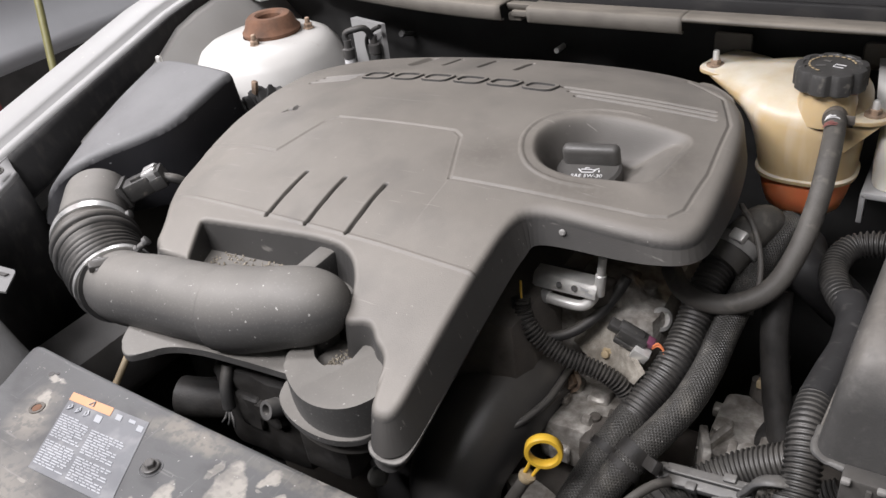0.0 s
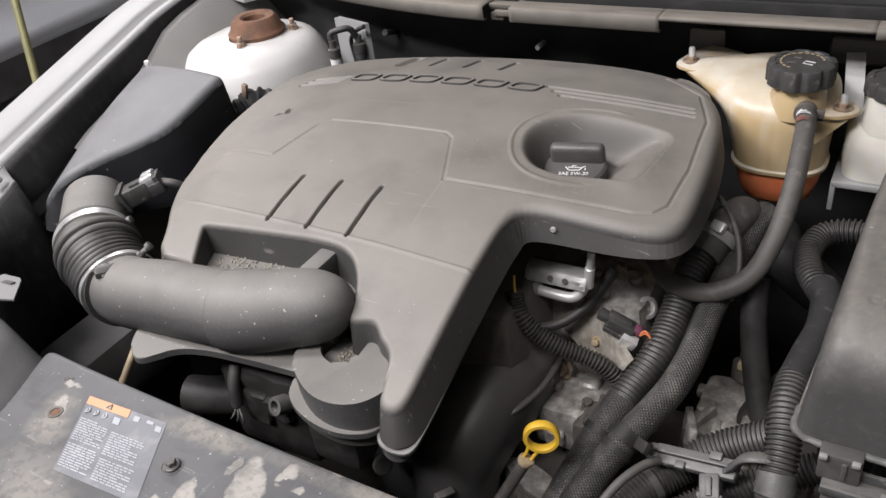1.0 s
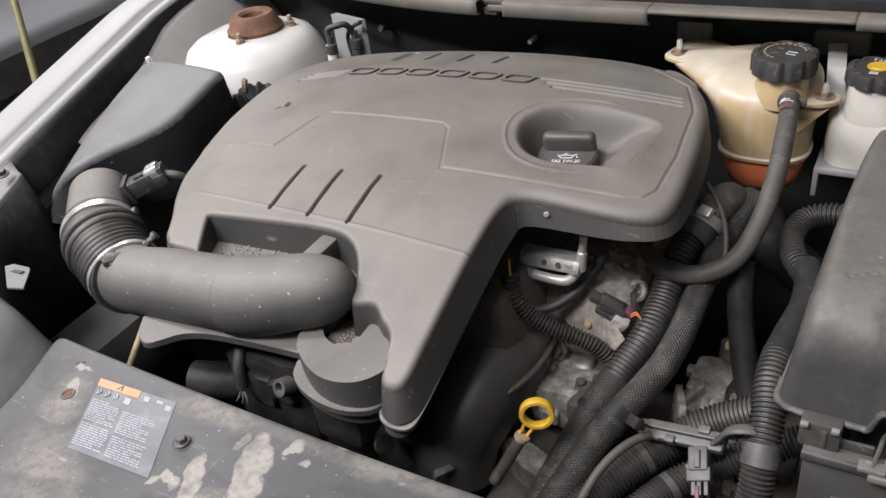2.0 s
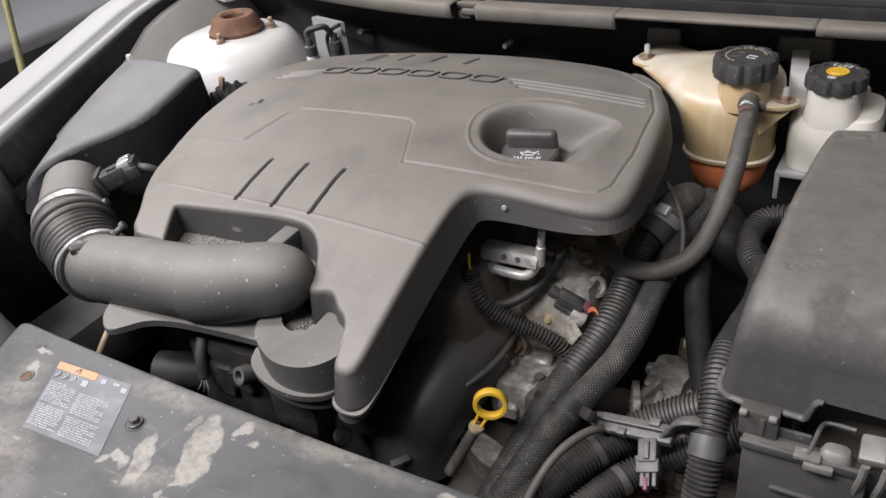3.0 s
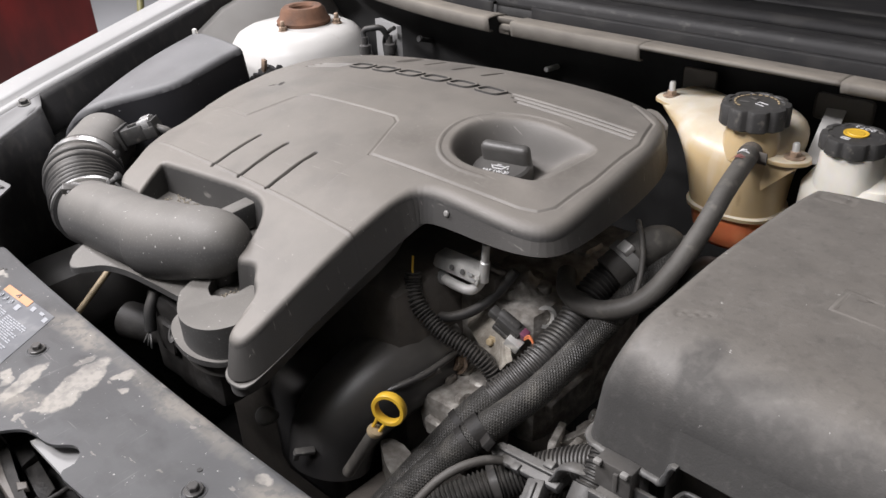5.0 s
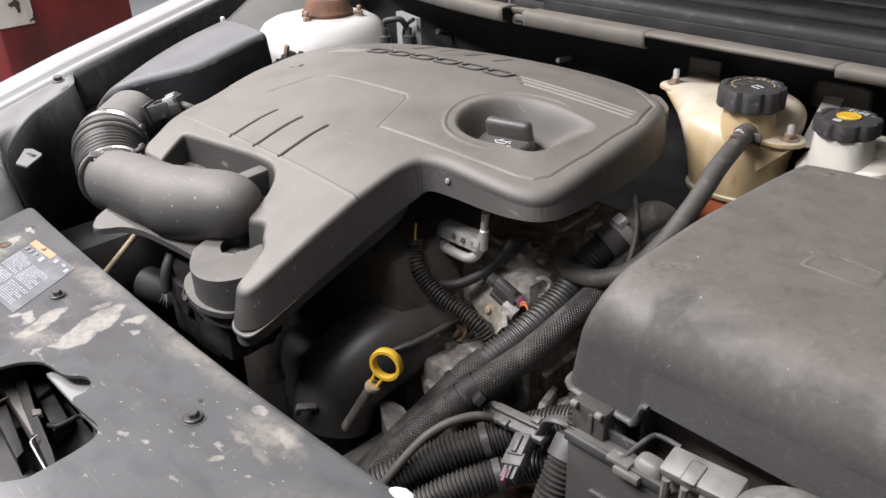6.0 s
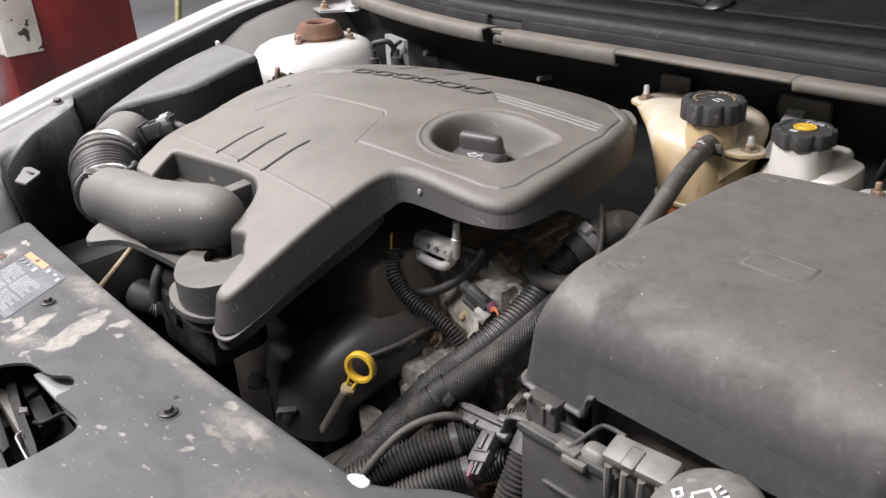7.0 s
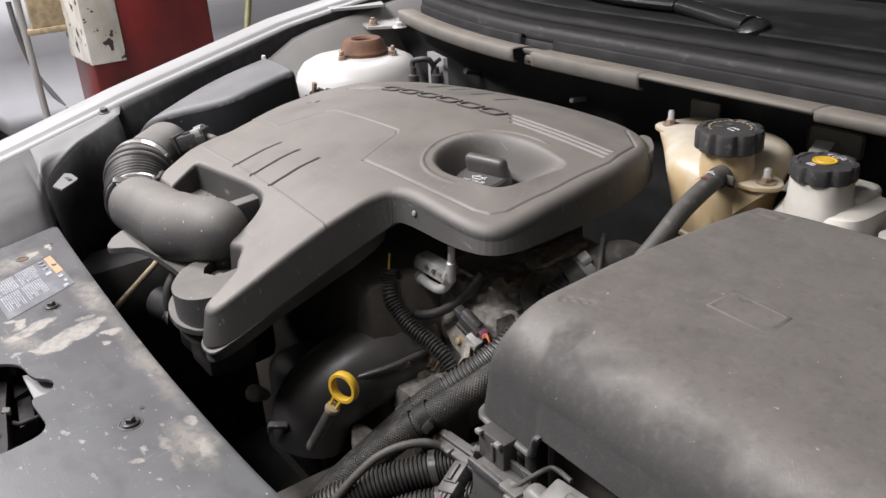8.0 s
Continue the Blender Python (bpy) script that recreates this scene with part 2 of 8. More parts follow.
def add_stains(m, blobs, colour, stretch=0.012, scale=55.0, broken=0.5, amount=0.85):
    """Dried patches of their own shape at (x, y, rx, ry, turn, soft) on a level surface, torn at the edges and broken up."""
    n, l = m.node_tree.nodes, m.node_tree.links
    b = n["Principled BSDF"]
    base = b.inputs["Base Color"].links[0].from_socket
    rough = b.inputs["Roughness"].links[0].from_socket
    tc = n.new("ShaderNodeTexCoord")
    warp = n.new("ShaderNodeTexNoise")
    warp.inputs["Scale"].default_value, warp.inputs["Detail"].default_value = scale, 6
    l.new(tc.outputs["Object"], warp.inputs["Vector"])
    off = n.new("ShaderNodeVectorMath")
    off.operation = "MULTIPLY_ADD"
    l.new(warp.outputs["Color"], off.inputs[0])
    off.inputs[1].default_value = (stretch * 2, stretch * 2, 0)
    l.new(tc.outputs["Object"], off.inputs[2])
    last = None
    for x, y, rx, ry, turn, soft in blobs:
        mp = n.new("ShaderNodeMapping")
        mp.vector_type = "TEXTURE"
        mp.inputs["Location"].default_value = (x + stretch, y + stretch, 0.91)
        mp.inputs["Rotation"].default_value = (0, 0, radians(turn))
        mp.inputs["Scale"].default_value = (rx, ry, 1)
        l.new(off.outputs[0], mp.inputs["Vector"])
        ln = n.new("ShaderNodeVectorMath")
        ln.operation = "LENGTH"
        l.new(mp.outputs[0], ln.inputs[0])
        rg = n.new("ShaderNodeMapRange")
        rg.inputs[1].default_value, rg.inputs[2].default_value, rg.inputs[3].default_value, rg.inputs[4].default_value = 1 - soft, 1.08 + soft * 0.6, amount * (1 - 0.6 * soft), 0.0
        l.new(ln.outputs["Value"], rg.inputs[0])
        if last is None:
            last = rg.outputs[0]
        else:
            mx = n.new("ShaderNodeMath")
            mx.operation = "MAXIMUM"
            l.new(last, mx.inputs[0])
            l.new(rg.outputs[0], mx.inputs[1])
            last = mx.outputs[0]
    hole_noise = n.new("ShaderNodeTexNoise")
    hole_noise.inputs["Scale"].default_value, hole_noise.inputs["Detail"].default_value = 140, 6
    l.new(tc.outputs["Object"], hole_noise.inputs["Vector"])
    hr = n.new("ShaderNodeMapRange")
    hr.inputs[1].default_value, hr.inputs[2].default_value, hr.inputs[3].default_value = 0.40, 0.52, 1 - broken
    l.new(hole_noise.outputs["Fac"], hr.inputs[0])
    cutm = n.new("ShaderNodeMath")
    cutm.operation = "MULTIPLY"
    l.new(last, cutm.inputs[0])
    l.new(hr.outputs[0], cutm.inputs[1])
    last = cutm.outputs[0]
    mix = n.new("ShaderNodeMix")
    mix.data_type = "RGBA"
    l.new(last, mix.inputs["Factor"])
    l.new(base, mix.inputs["A"])
    mix.inputs["B"].default_value = (*colour, 1)
    l.new(mix.outputs["Result"], b.inputs["Base Color"])
    rm = n.new("ShaderNodeMath")
    rm.operation = "MULTIPLY_ADD"
    l.new(last, rm.inputs[0])
    rm.inputs[1].default_value = 0.3
    l.new(rough, rm.inputs[2])
    l.new(rm.outputs[0], b.inputs["Roughness"])
    return m


def add_marks(m, colour, scale, low, high, amount, stretch=(1, 1, 1), turn=0.0, detail=3):
    """Specks, smears or scratches of another colour, by a noise drawn out along one way."""
    n, l = m.node_tree.nodes, m.node_tree.links
    b = n["Principled BSDF"]
    base = b.inputs["Base Color"].links[0].from_socket
    tc = n.new("ShaderNodeTexCoord")
    mp = n.new("ShaderNodeMapping")
    mp.inputs["Rotation"].default_value = (0, 0, radians(turn))
    mp.inputs["Scale"].default_value = stretch
    l.new(tc.outputs["Object"], mp.inputs["Vector"])
    no = n.new("ShaderNodeTexNoise")
    no.inputs["Scale"].default_value, no.inputs["Detail"].default_value = scale, detail
    l.new(mp.outputs[0], no.inputs["Vector"])
    rg = n.new("ShaderNodeMapRange")
    rg.inputs[1].default_value, rg.inputs[2].default_value, rg.inputs[4].default_value = low, high, amount
    l.new(no.outputs["Fac"], rg.inputs[0])
    mix = n.new("ShaderNodeMix")
    mix.data_type = "RGBA"
    l.new(rg.outputs[0], mix.inputs["Factor"])
    l.new(base, mix.inputs["A"])
    mix.inputs["B"].default_value = (*colour, 1)
    l.new(mix.outputs["Result"], b.inputs["Base Color"])


# dried mud, soft haze, then loose flecks on the radiator cover
add_stains(M_PANEL, [(-0.33, 0.294, 0.09, 0.011, 0, 0.6), (-0.168, 0.282, 0.036, 0.013, 0, 0.5), (-0.174, 0.264, 0.026, 0.003, 0, 0.4), (-0.66, 0.245, 0.035, 0.018, -60, 0.6), (-0.44, 0.205, 0.035, 0.010, 30, 0.6),
                     (-0.50, 0.29, 0.05, 0.012, 0, 0.5), (-0.05, 0.25, 0.06, 0.03, 20, 0.7), (-0.60, 0.17, 0.06, 0.03, -30, 0.7)], (0.27, 0.245, 0.205), 0.014, 45, 0.6, 0.8)
add_stains(M_PANEL, [(-0.466, 0.220, 0.027, 0.009, 116, 0.08), (-0.487, 0.212, 0.012, 0.006, 150, 0.1), (-0.424, 0.250, 0.038, 0.015, 112, 0.06), (-0.404, 0.284, 0.011, 0.006, 60, 0.1), (-0.453, 0.272, 0.010, 0.005, 80, 0.1), (-0.385, 0.272, 0.006, 0.003, 30, 0.2),
                     (-0.255, 0.199, 0.007, 0.003, 20, 0.2), (-0.233, 0.210, 0.003, 0.0015, 0, 0.2), (-0.178, 0.235, 0.005, 0.003, 50, 0.2), (-0.189, 0.250, 0.0035, 0.002, 30, 0.2), (-0.144, 0.246, 0.004, 0.0015, 60, 0.2),
                     (-0.415, 0.212, 0.008, 0.003, 60, 0.2), (-0.421, 0.196, 0.006, 0.003, 80, 0.2), (-0.268, 0.244, 0.003, 0.0012, 40, 0.2), (-0.200, 0.290, 0.008, 0.004, 10, 0.2), (-0.499, 0.205, 0.008, 0.004, 70, 0.2),
                     (-0.668, 0.262, 0.014, 0.005, -40, 0.2), (-0.684, 0.286, 0.012, 0.004, 0, 0.2), (-0.155, 0.286, 0.014, 0.006, 0, 0.3)], (0.32, 0.30, 0.268), 0.009, 75, 0.3, 0.9)
add_marks(M_PANEL, (0.045, 0.045, 0.046), 26, 0.52, 0.7, 0.5, (1, 1.8, 1), 25)
add_marks(M_PANEL, (0.28, 0.262, 0.235), 95, 0.69, 0.72, 0.55, (0.55, 1.5, 1), 30, 4)
add_marks(M_PANEL, (0.42, 0.41, 0.39), 210, 0.70, 0.74, 0.8)
add_marks(M_PANEL, (0.26, 0.25, 0.24), 60, 0.68, 0.75, 0.3, (0.3, 4, 1), 35)
add_marks(M_PANEL, (0.20, 0.195, 0.19), 70, 0.66, 0.75, 0.3, (4, 0.35, 1), -20)
# wear on the large plastics
add_marks(M_COVER, (0.065, 0.062, 0.060), 14, 0.50, 0.75, 0.35, (1, 1, 1), 0, 6)
add_stains(M_COVER, [(-0.714, 0.702, 0.009, 0.0022, 35, 0.2), (-0.711, 0.704, 0.002, 0.006, 35, 0.2), (-0.30, 0.635, 0.05, 0.018, 0, 0.7), (-0.40, 0.66, 0.05, 0.025, 20, 0.7), (-0.22, 0.70, 0.02, 0.05, 0, 0.7)], (0.075, 0.066, 0.055), 0.004, 70, 0.3, 0.75)
add_stains(M_COVER, [(-0.714, 0.702, 0.012, 0.0032, 40, 0.15), (-0.709, 0.706, 0.0035, 0.008, 40, 0.15)], (0.022, 0.02, 0.018), 0.003, 120, 0.1, 0.95)
add_marks(M_COVER, (0.38, 0.36, 0.33), 260, 0.73, 0.77, 0.7)
add_marks(M_COVER, (0.30, 0.285, 0.26), 55, 0.68, 0.74, 0.4, (0.3, 5, 1), 15)
add_marks(M_DUCT, (0.42, 0.41, 0.39), 170, 0.70, 0.74, 0.8)
add_marks(M_DUCT, (0.30, 0.29, 0.27), 420, 0.58, 0.70, 0.14)
add_marks(M_DUCT, (0.05, 0.048, 0.046), 18, 0.5, 0.75, 0.4, (1, 1, 1), 0, 6)
add_marks(M_BOX, (0.055, 0.052, 0.049), 40, 0.50, 0.72, 0.24, (1, 1.3, 1), 30, 7)
add_marks(M_BOX, (0.055, 0.052, 0.049), 160, 0.52, 0.74, 0.30, (1, 1, 1), 0, 6)
add_marks(M_BOX, (0.21, 0.20, 0.185), 130, 0.55, 0.76, 0.32, (1, 1, 1), 0, 6)
add_marks(M_BOX, (0.40, 0.39, 0.37), 190, 0.735, 0.76, 0.8)
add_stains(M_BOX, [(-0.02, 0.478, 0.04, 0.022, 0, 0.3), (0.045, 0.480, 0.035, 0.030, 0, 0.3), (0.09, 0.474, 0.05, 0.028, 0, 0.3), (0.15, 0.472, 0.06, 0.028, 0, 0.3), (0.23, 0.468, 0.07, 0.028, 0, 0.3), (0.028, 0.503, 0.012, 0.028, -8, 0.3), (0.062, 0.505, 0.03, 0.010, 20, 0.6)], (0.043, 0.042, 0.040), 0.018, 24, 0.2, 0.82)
add_marks(M_AIRBOX, (0.30, 0.30, 0.31), 150, 0.72, 0.76, 0.6)
add_marks(M_TANK, (0.42, 0.29, 0.13), 16, 0.50, 0.70, 0.55, (1, 1, 0.16), 0, 4)
add_marks(M_TANK, (0.66, 0.63, 0.57), 21, 0.52, 0.68, 0.55, (1, 1, 0.14), 0, 4)
add_marks(M_TANK, (0.20, 0.14, 0.07), 40, 0.66, 0.74, 0.5, (1, 1, 0.5), 0, 5)
add_marks(M_COOLANT, (0.55, 0.08, 0.03), 14, 0.45, 0.68, 0.6, (1, 1, 0.6), 0, 4)
add_marks(M_STRUT, (0.22, 0.16, 0.11), 30, 0.66, 0.76, 0.45, (1, 1, 1), 0, 7)
add_marks(M_WHITE, (0.45, 0.42, 0.37), 120, 0.69, 0.74, 0.5)
add_marks(M_SEAL, (0.11, 0.105, 0.098), 90, 0.60, 0.75, 0.5, (0.6, 1.5, 1), 0, 6)
add_marks(M_BRAID, (0.16, 0.15, 0.13), 40, 0.52, 0.7, 0.5, (1, 1, 1), 0, 6)
add_marks(M_BRAID, (0.36, 0.35, 0.33), 330, 0.68, 0.73, 0.5)
add_marks(M_LOOM, (0.012, 0.012, 0.012), 45, 0.55, 0.7, 0.6, (1, 1, 1), 0, 5)
add_marks(M_GREYPL, (0.28, 0.27, 0.25), 120, 0.62, 0.74, 0.5, (1, 1, 1), 0, 5)
add_marks(M_BLACK, (0.11, 0.10, 0.09), 60, 0.58, 0.74, 0.4, (1, 1, 1), 0, 6)
add_marks(M_LENS, (0.08, 0.075, 0.07), 60, 0.50, 0.70, 0.5, (1, 1, 1), 0, 6)
add_marks(M_LENS, (0.42, 0.41, 0.39), 90, 0.64, 0.74, 0.4, (1, 1, 1), 0, 6)
add_marks(M_COWLP, (0.042, 0.04, 0.037), 40, 0.5, 0.72, 0.6, (0.4, 2, 1), 0, 6)
add_marks(M_COWL, (0.10, 0.09, 0.078), 35, 0.52, 0.72, 0.6, (0.5, 2, 1), 0, 6)
add_marks(M_HOSE, (0.19, 0.175, 0.15), 70, 0.55, 0.72, 0.5, (1, 1, 1), 0, 6)
add_marks(M_CAP, (0.24, 0.22, 0.19), 130, 0.60, 0.75, 0.5, (1, 1, 1), 0, 5)
add_marks(M_LABEL, (0.25, 0.25, 0.25), 60, 0.52, 0.7, 0.5, (1, 1, 1), 0, 6)
add_marks(M_PRINT, (0.25, 0.25, 0.25), 90, 0.50, 0.66, 0.7, (1, 1, 1), 0, 6)


def add_peel(m, colour, scale, level):
    """Flaked spots that show what lies under the paint."""
    n, l = m.node_tree.nodes, m.node_tree.links
    b = n["Principled BSDF"]
    base = b.inputs["Base Color"].links[0].from_socket
    tc = n.new("ShaderNodeTexCoord")
    no = n.new("ShaderNodeTexNoise")
    no.inputs["Scale"].default_value, no.inputs["Detail"].default_value = scale, 5
    l.new(tc.outputs["Object"], no.inputs["Vector"])
    rg = n.new("ShaderNodeMapRange")
    rg.inputs[1].default_value, rg.inputs[2].default_value = level, level + 0.02
    l.new(no.outputs["Fac"], rg.inputs[0])
    mix = n.new("ShaderNodeMix")
    mix.data_type = "RGBA"
    l.new(rg.outputs[0], mix.inputs["Factor"])
    l.new(base, mix.inputs["A"])
    mix.inputs["B"].default_value = (*colour, 1)
    l.new(mix.outputs["Result"], b.inputs["Base Color"])


add_marks(M_RED, (0.035, 0.012, 0.012), 5, 0.46, 0.66, 0.8, (1, 1, 0.35), 0, 6)
add_marks(M_PEEL, (0.30, 0.24, 0.16), 9, 0.50, 0.68, 0.7, (1, 1, 0.5), 0, 6)
add_peel(M_PEEL, (0.05, 0.035, 0.03), 30, 0.60)


# ---- mesh helpers ----
def empty(name, label, category, group="", kind="", place=(0, 0, 0)):
    ob = new(name)
    ob.empty_display_size = 0.02
    ob.matrix_world = Matrix.Translation(place)
    return tagged(ob, label, category, group, kind)


def mesh_ob(name, verts, faces, mat, parent=None, label="", smooth=True):
    me = bpy.data.meshes.new(name)
    me.from_pydata([tuple(v) for v in verts], [], [tuple(f) for f in faces])
    if smooth:
        me.polygons.foreach_set("use_smooth", [True] * len(me.polygons))
    me.materials.append(mat)
    me.update()
    ob = new(name, me)
    if parent:
        ob.parent = parent
        ob.matrix_parent_inverse = parent.matrix_basis.inverted()
    if label:
        ob["label"] = label
    return ob


def part(name, bm, mat, parent=None, label="", smooth=True, angle=40):
    """Links a bmesh as one mesh object under a thing or a part."""
    bmesh.ops.recalc_face_normals(bm, faces=bm.faces)
    if smooth:
        for f in bm.faces:
            f.smooth = True
        for e in bm.edges:
            if len(e.link_faces) == 2 and e.calc_face_angle(0) > radians(angle):
                e.smooth = False
    me = bpy.data.meshes.new(name)
    bm.to_mesh(me)
    bm.free()
    me.materials.append(mat)
    ob = new(name, me)
    if parent:
        ob.parent = parent
        ob.matrix_parent_inverse = parent.matrix_basis.inverted()
    if label:
        ob["label"] = label
    return ob


def box(bm, lo, hi, bevel=0.0, m=None, segs=2):
    r = bmesh.ops.create_cube(bm, size=1)
    vs = r["verts"]
    c = [(a + b) / 2 for a, b in zip(lo, hi)]
    s = [b - a for a, b in zip(lo, hi)]
    for v in vs:
        v.co = Vector([v.co[i] * s[i] + c[i] for i in range(3)])
    if bevel:
        es = list({e for v in vs for e in v.link_edges})
        r = bmesh.ops.bevel(bm, geom=es, offset=bevel, segments=segs, profile=0.5, affect="EDGES")
        vs = list({v for f in r["faces"] for v in f.verts} | {v for v in vs if v.is_valid})
    if m is not None:
        bmesh.ops.transform(bm, matrix=m, verts=vs)
    return bm


def lathe(bm, profile, place, axis=(0, 0, 1), seg=32, lobes=0, depth=0.0, close=True):
    """Turns (radius, height) pairs round an axis through place. lobes: scallops round the rim."""
    q = Vector((0, 0, 1)).rotation_difference(Vector(axis).normalized()).to_matrix()
    rings = []
    for r, h in profile:
        ring = []
        for i in range(seg):
            a = 2 * math.pi * i / seg
            rr = r
            if lobes:
                rr = r * (1 - depth * max(0.0, math.cos(a * lobes)) ** 2)
            ring.append(bm.verts.new(Vector(place) + q @ Vector((rr * math.cos(a), rr * math.sin(a), h))))
        rings.append(ring)
    for a, b in zip(rings, rings[1:]):
        for i in range(seg):
            j = (i + 1) % seg
            bm.faces.new((a[i], a[j], b[j], b[i]))
    if close:
        bm.faces.new(rings[0][::-1])
        bm.faces.new(rings[-1])
    return bm


def spline(points, step):
    """Even samples along a smooth curve through the points."""
    p = [Vector(q) for q in points]
    p = [p[0] * 2 - p[1]] + p + [p[-1] * 2 - p[-2]]
    fine = []
    for i in range(1, len(p) - 2):
        for k in range(24):
            t = k / 24
            a, b, c, d = p[i - 1], p[i], p[i + 1], p[i + 2]
            fine.append(0.5 * ((2 * b) + (c - a) * t + (2 * a - 5 * b + 4 * c - d) * t * t + (3 * b - a - 3 * c + d) * t ** 3))
    fine.append(p[-2])
    length = sum((b - a).length for a, b in zip(fine, fine[1:]))
    n = max(2, int(length / step))
    out, acc, want = [fine[0]], 0.0, length / n
    for a, b in zip(fine, fine[1:]):
        d = (b - a).length
        while d > 0 and acc + d >= want * len(out) - 1e-9 and len(out) <= n:
            out.append(a.lerp(b, min(1, max(0, (want * len(out) - acc) / d))))
        acc += d
    return out


def tube(bm, points, radius, step=0.004, seg=16, ridge=0.0, pitch=0.004, flat=1.0, caps=True):
    """A pipe along a curve; ridge: height of ring corrugations, pitch: their spacing. radius may be a function of 0..1."""
    if ridge:
        step = pitch / 4
    path = spline(points, step)
    rad = radius if callable(radius) else (lambda u: radius)
    up = Vector((0, 0, 1))
    prev = None
    rings = []
    for i, c in enumerate(path):
        t = (path[min(i + 1, len(path) - 1)] - path[max(i - 1, 0)]).normalized()
        if prev is None:
            side = t.cross(up)
            if side.length < 0.1:
                side = t.cross(Vector((1, 0, 0)))
            side.normalize()
        else:
            side = (prev - t * prev.dot(t)).normalized()
        prev = side
        nrm = side.cross(t)
        r = rad(i / (len(path) - 1))
        if ridge:
            r += (ridge, ridge * 0.8, -ridge * 0.9, -ridge)[i % 4] * 0.5
        ring = []
        for k in range(seg):
            a = 2 * math.pi * k / seg
            ring.append(bm.verts.new(c + side * (r * math.cos(a)) + nrm * (r * flat * math.sin(a))))
        rings.append(ring)
    uv = bm.loops.layers.uv.verify()
    run = [0.0]
    for a, b in zip(path, path[1:]):
        run.append(run[-1] + (b - a).length)
    for i, (a, b) in enumerate(zip(rings, rings[1:])):
        for k in range(seg):
            j = (k + 1) % seg
            f = bm.faces.new((a[k], a[j], b[j], b[k]))
            for loop, at in zip(f.loops, ((k, i), (k + 1, i), (k + 1, i + 1), (k, i + 1))):
                loop[uv].uv = (at[0] / seg, run[at[1]])
    if caps:
        bm.faces.new(rings[0][::-1])
        bm.faces.new(rings[-1])
    return bm


def loft(bm, sections, seg=40, power=4.0, caps=True):
    """Stacks rounded-rectangle sections (z, cx, cy, hx, hy)."""
    rings = []
    for z, cx, cy, hx, hy in sections:
        ring = []
        for k in range(seg):
            a = 2 * math.pi * k / seg
            c, s = math.cos(a), math.sin(a)
            f = (abs(c) ** power + abs(s) ** power) ** (-1 / power)
            ring.append(bm.verts.new((cx + hx * c * f, cy + hy * s * f, z)))
        rings.append(ring)
    for a, b in zip(rings, rings[1:]):
        for k in range(seg):
            j = (k + 1) % seg
            bm.faces.new((a[k], a[j], b[j], b[k]))
    if caps:
        bm.faces.new(rings[0][::-1])
        bm.faces.new(rings[-1])
    return bm


def prism(bm, outline, z0, z1, bevel=0.0):
    """An upright slab over a plan outline; z0 and z1 may be functions of x, y."""
    f0 = z0 if callable(z0) else (lambda x, y: z0)
    f1 = z1 if callable(z1) else (lambda x, y: z1)
    lo = [bm.verts.new((x, y, f0(x, y))) for x, y in outline]
    hi = [bm.verts.new((x, y, f1(x, y))) for x, y in outline]
    n = len(outline)
    top = bm.faces.new(hi)
    bm.faces.new(lo[::-1])
    for i in range(n):
        j = (i + 1) % n
        bm.faces.new((lo[i], lo[j], hi[j], hi[i]))
    if bevel:
        bmesh.ops.bevel(bm, geom=list(top.edges), offset=bevel, segments=3, profile=0.5, affect="EDGES")
    return bm


def round_off(points, times=2, closed=True):
    """Cuts the corners of an outline."""
    p = [np.array(q, float) for q in points]
    for _ in range(times):
        out = []
        n = len(p)
        for i in range(n if closed else n - 1):
            a, b = p[i], p[(i + 1) % n]
            out += [a * 0.75 + b * 0.25, a * 0.25 + b * 0.75]
        p = out if closed else [p[0]] + out + [p[-1]]
    return p


def seg_dist(x, y, pts, closed=False):
    """Distance of each place to a line of points, and the nearest place on it with the outward normal."""
    best = np.full(x.shape, 1e9)
    nx, ny, ux, uy = (np.zeros(x.shape) for _ in range(4))
    n = len(pts)
    for i in range(n if closed else n - 1):
        a, b = np.array(pts[i]), np.array(pts[(i + 1) % n])
        d = b - a
        ll = float(d @ d)
        if ll < 1e-14:
            continue
        t = np.clip(((x - a[0]) * d[0] + (y - a[1]) * d[1]) / ll, 0, 1)
        px, py = a[0] + t * d[0], a[1] + t * d[1]
        dist = np.hypot(x - px, y - py)
        k = dist < best
        best[k], nx[k], ny[k] = dist[k], px[k], py[k]
        ux[k], uy[k] = d[1] / math.sqrt(ll), -d[0] / math.sqrt(ll)
    return best, nx, ny, ux, uy


def inside(x, y, pts):
    r = np.zeros(x.shape, bool)
    n = len(pts)
    for i in range(n):
        (x0, y0), (x1, y1) = pts[i], pts[(i + 1) % n]
        if y0 == y1:
            continue
        k = ((y0 > y) != (y1 > y)) & (x < (x1 - x0) * (y - y0) / (y1 - y0) + x0)
        r ^= k
    return r


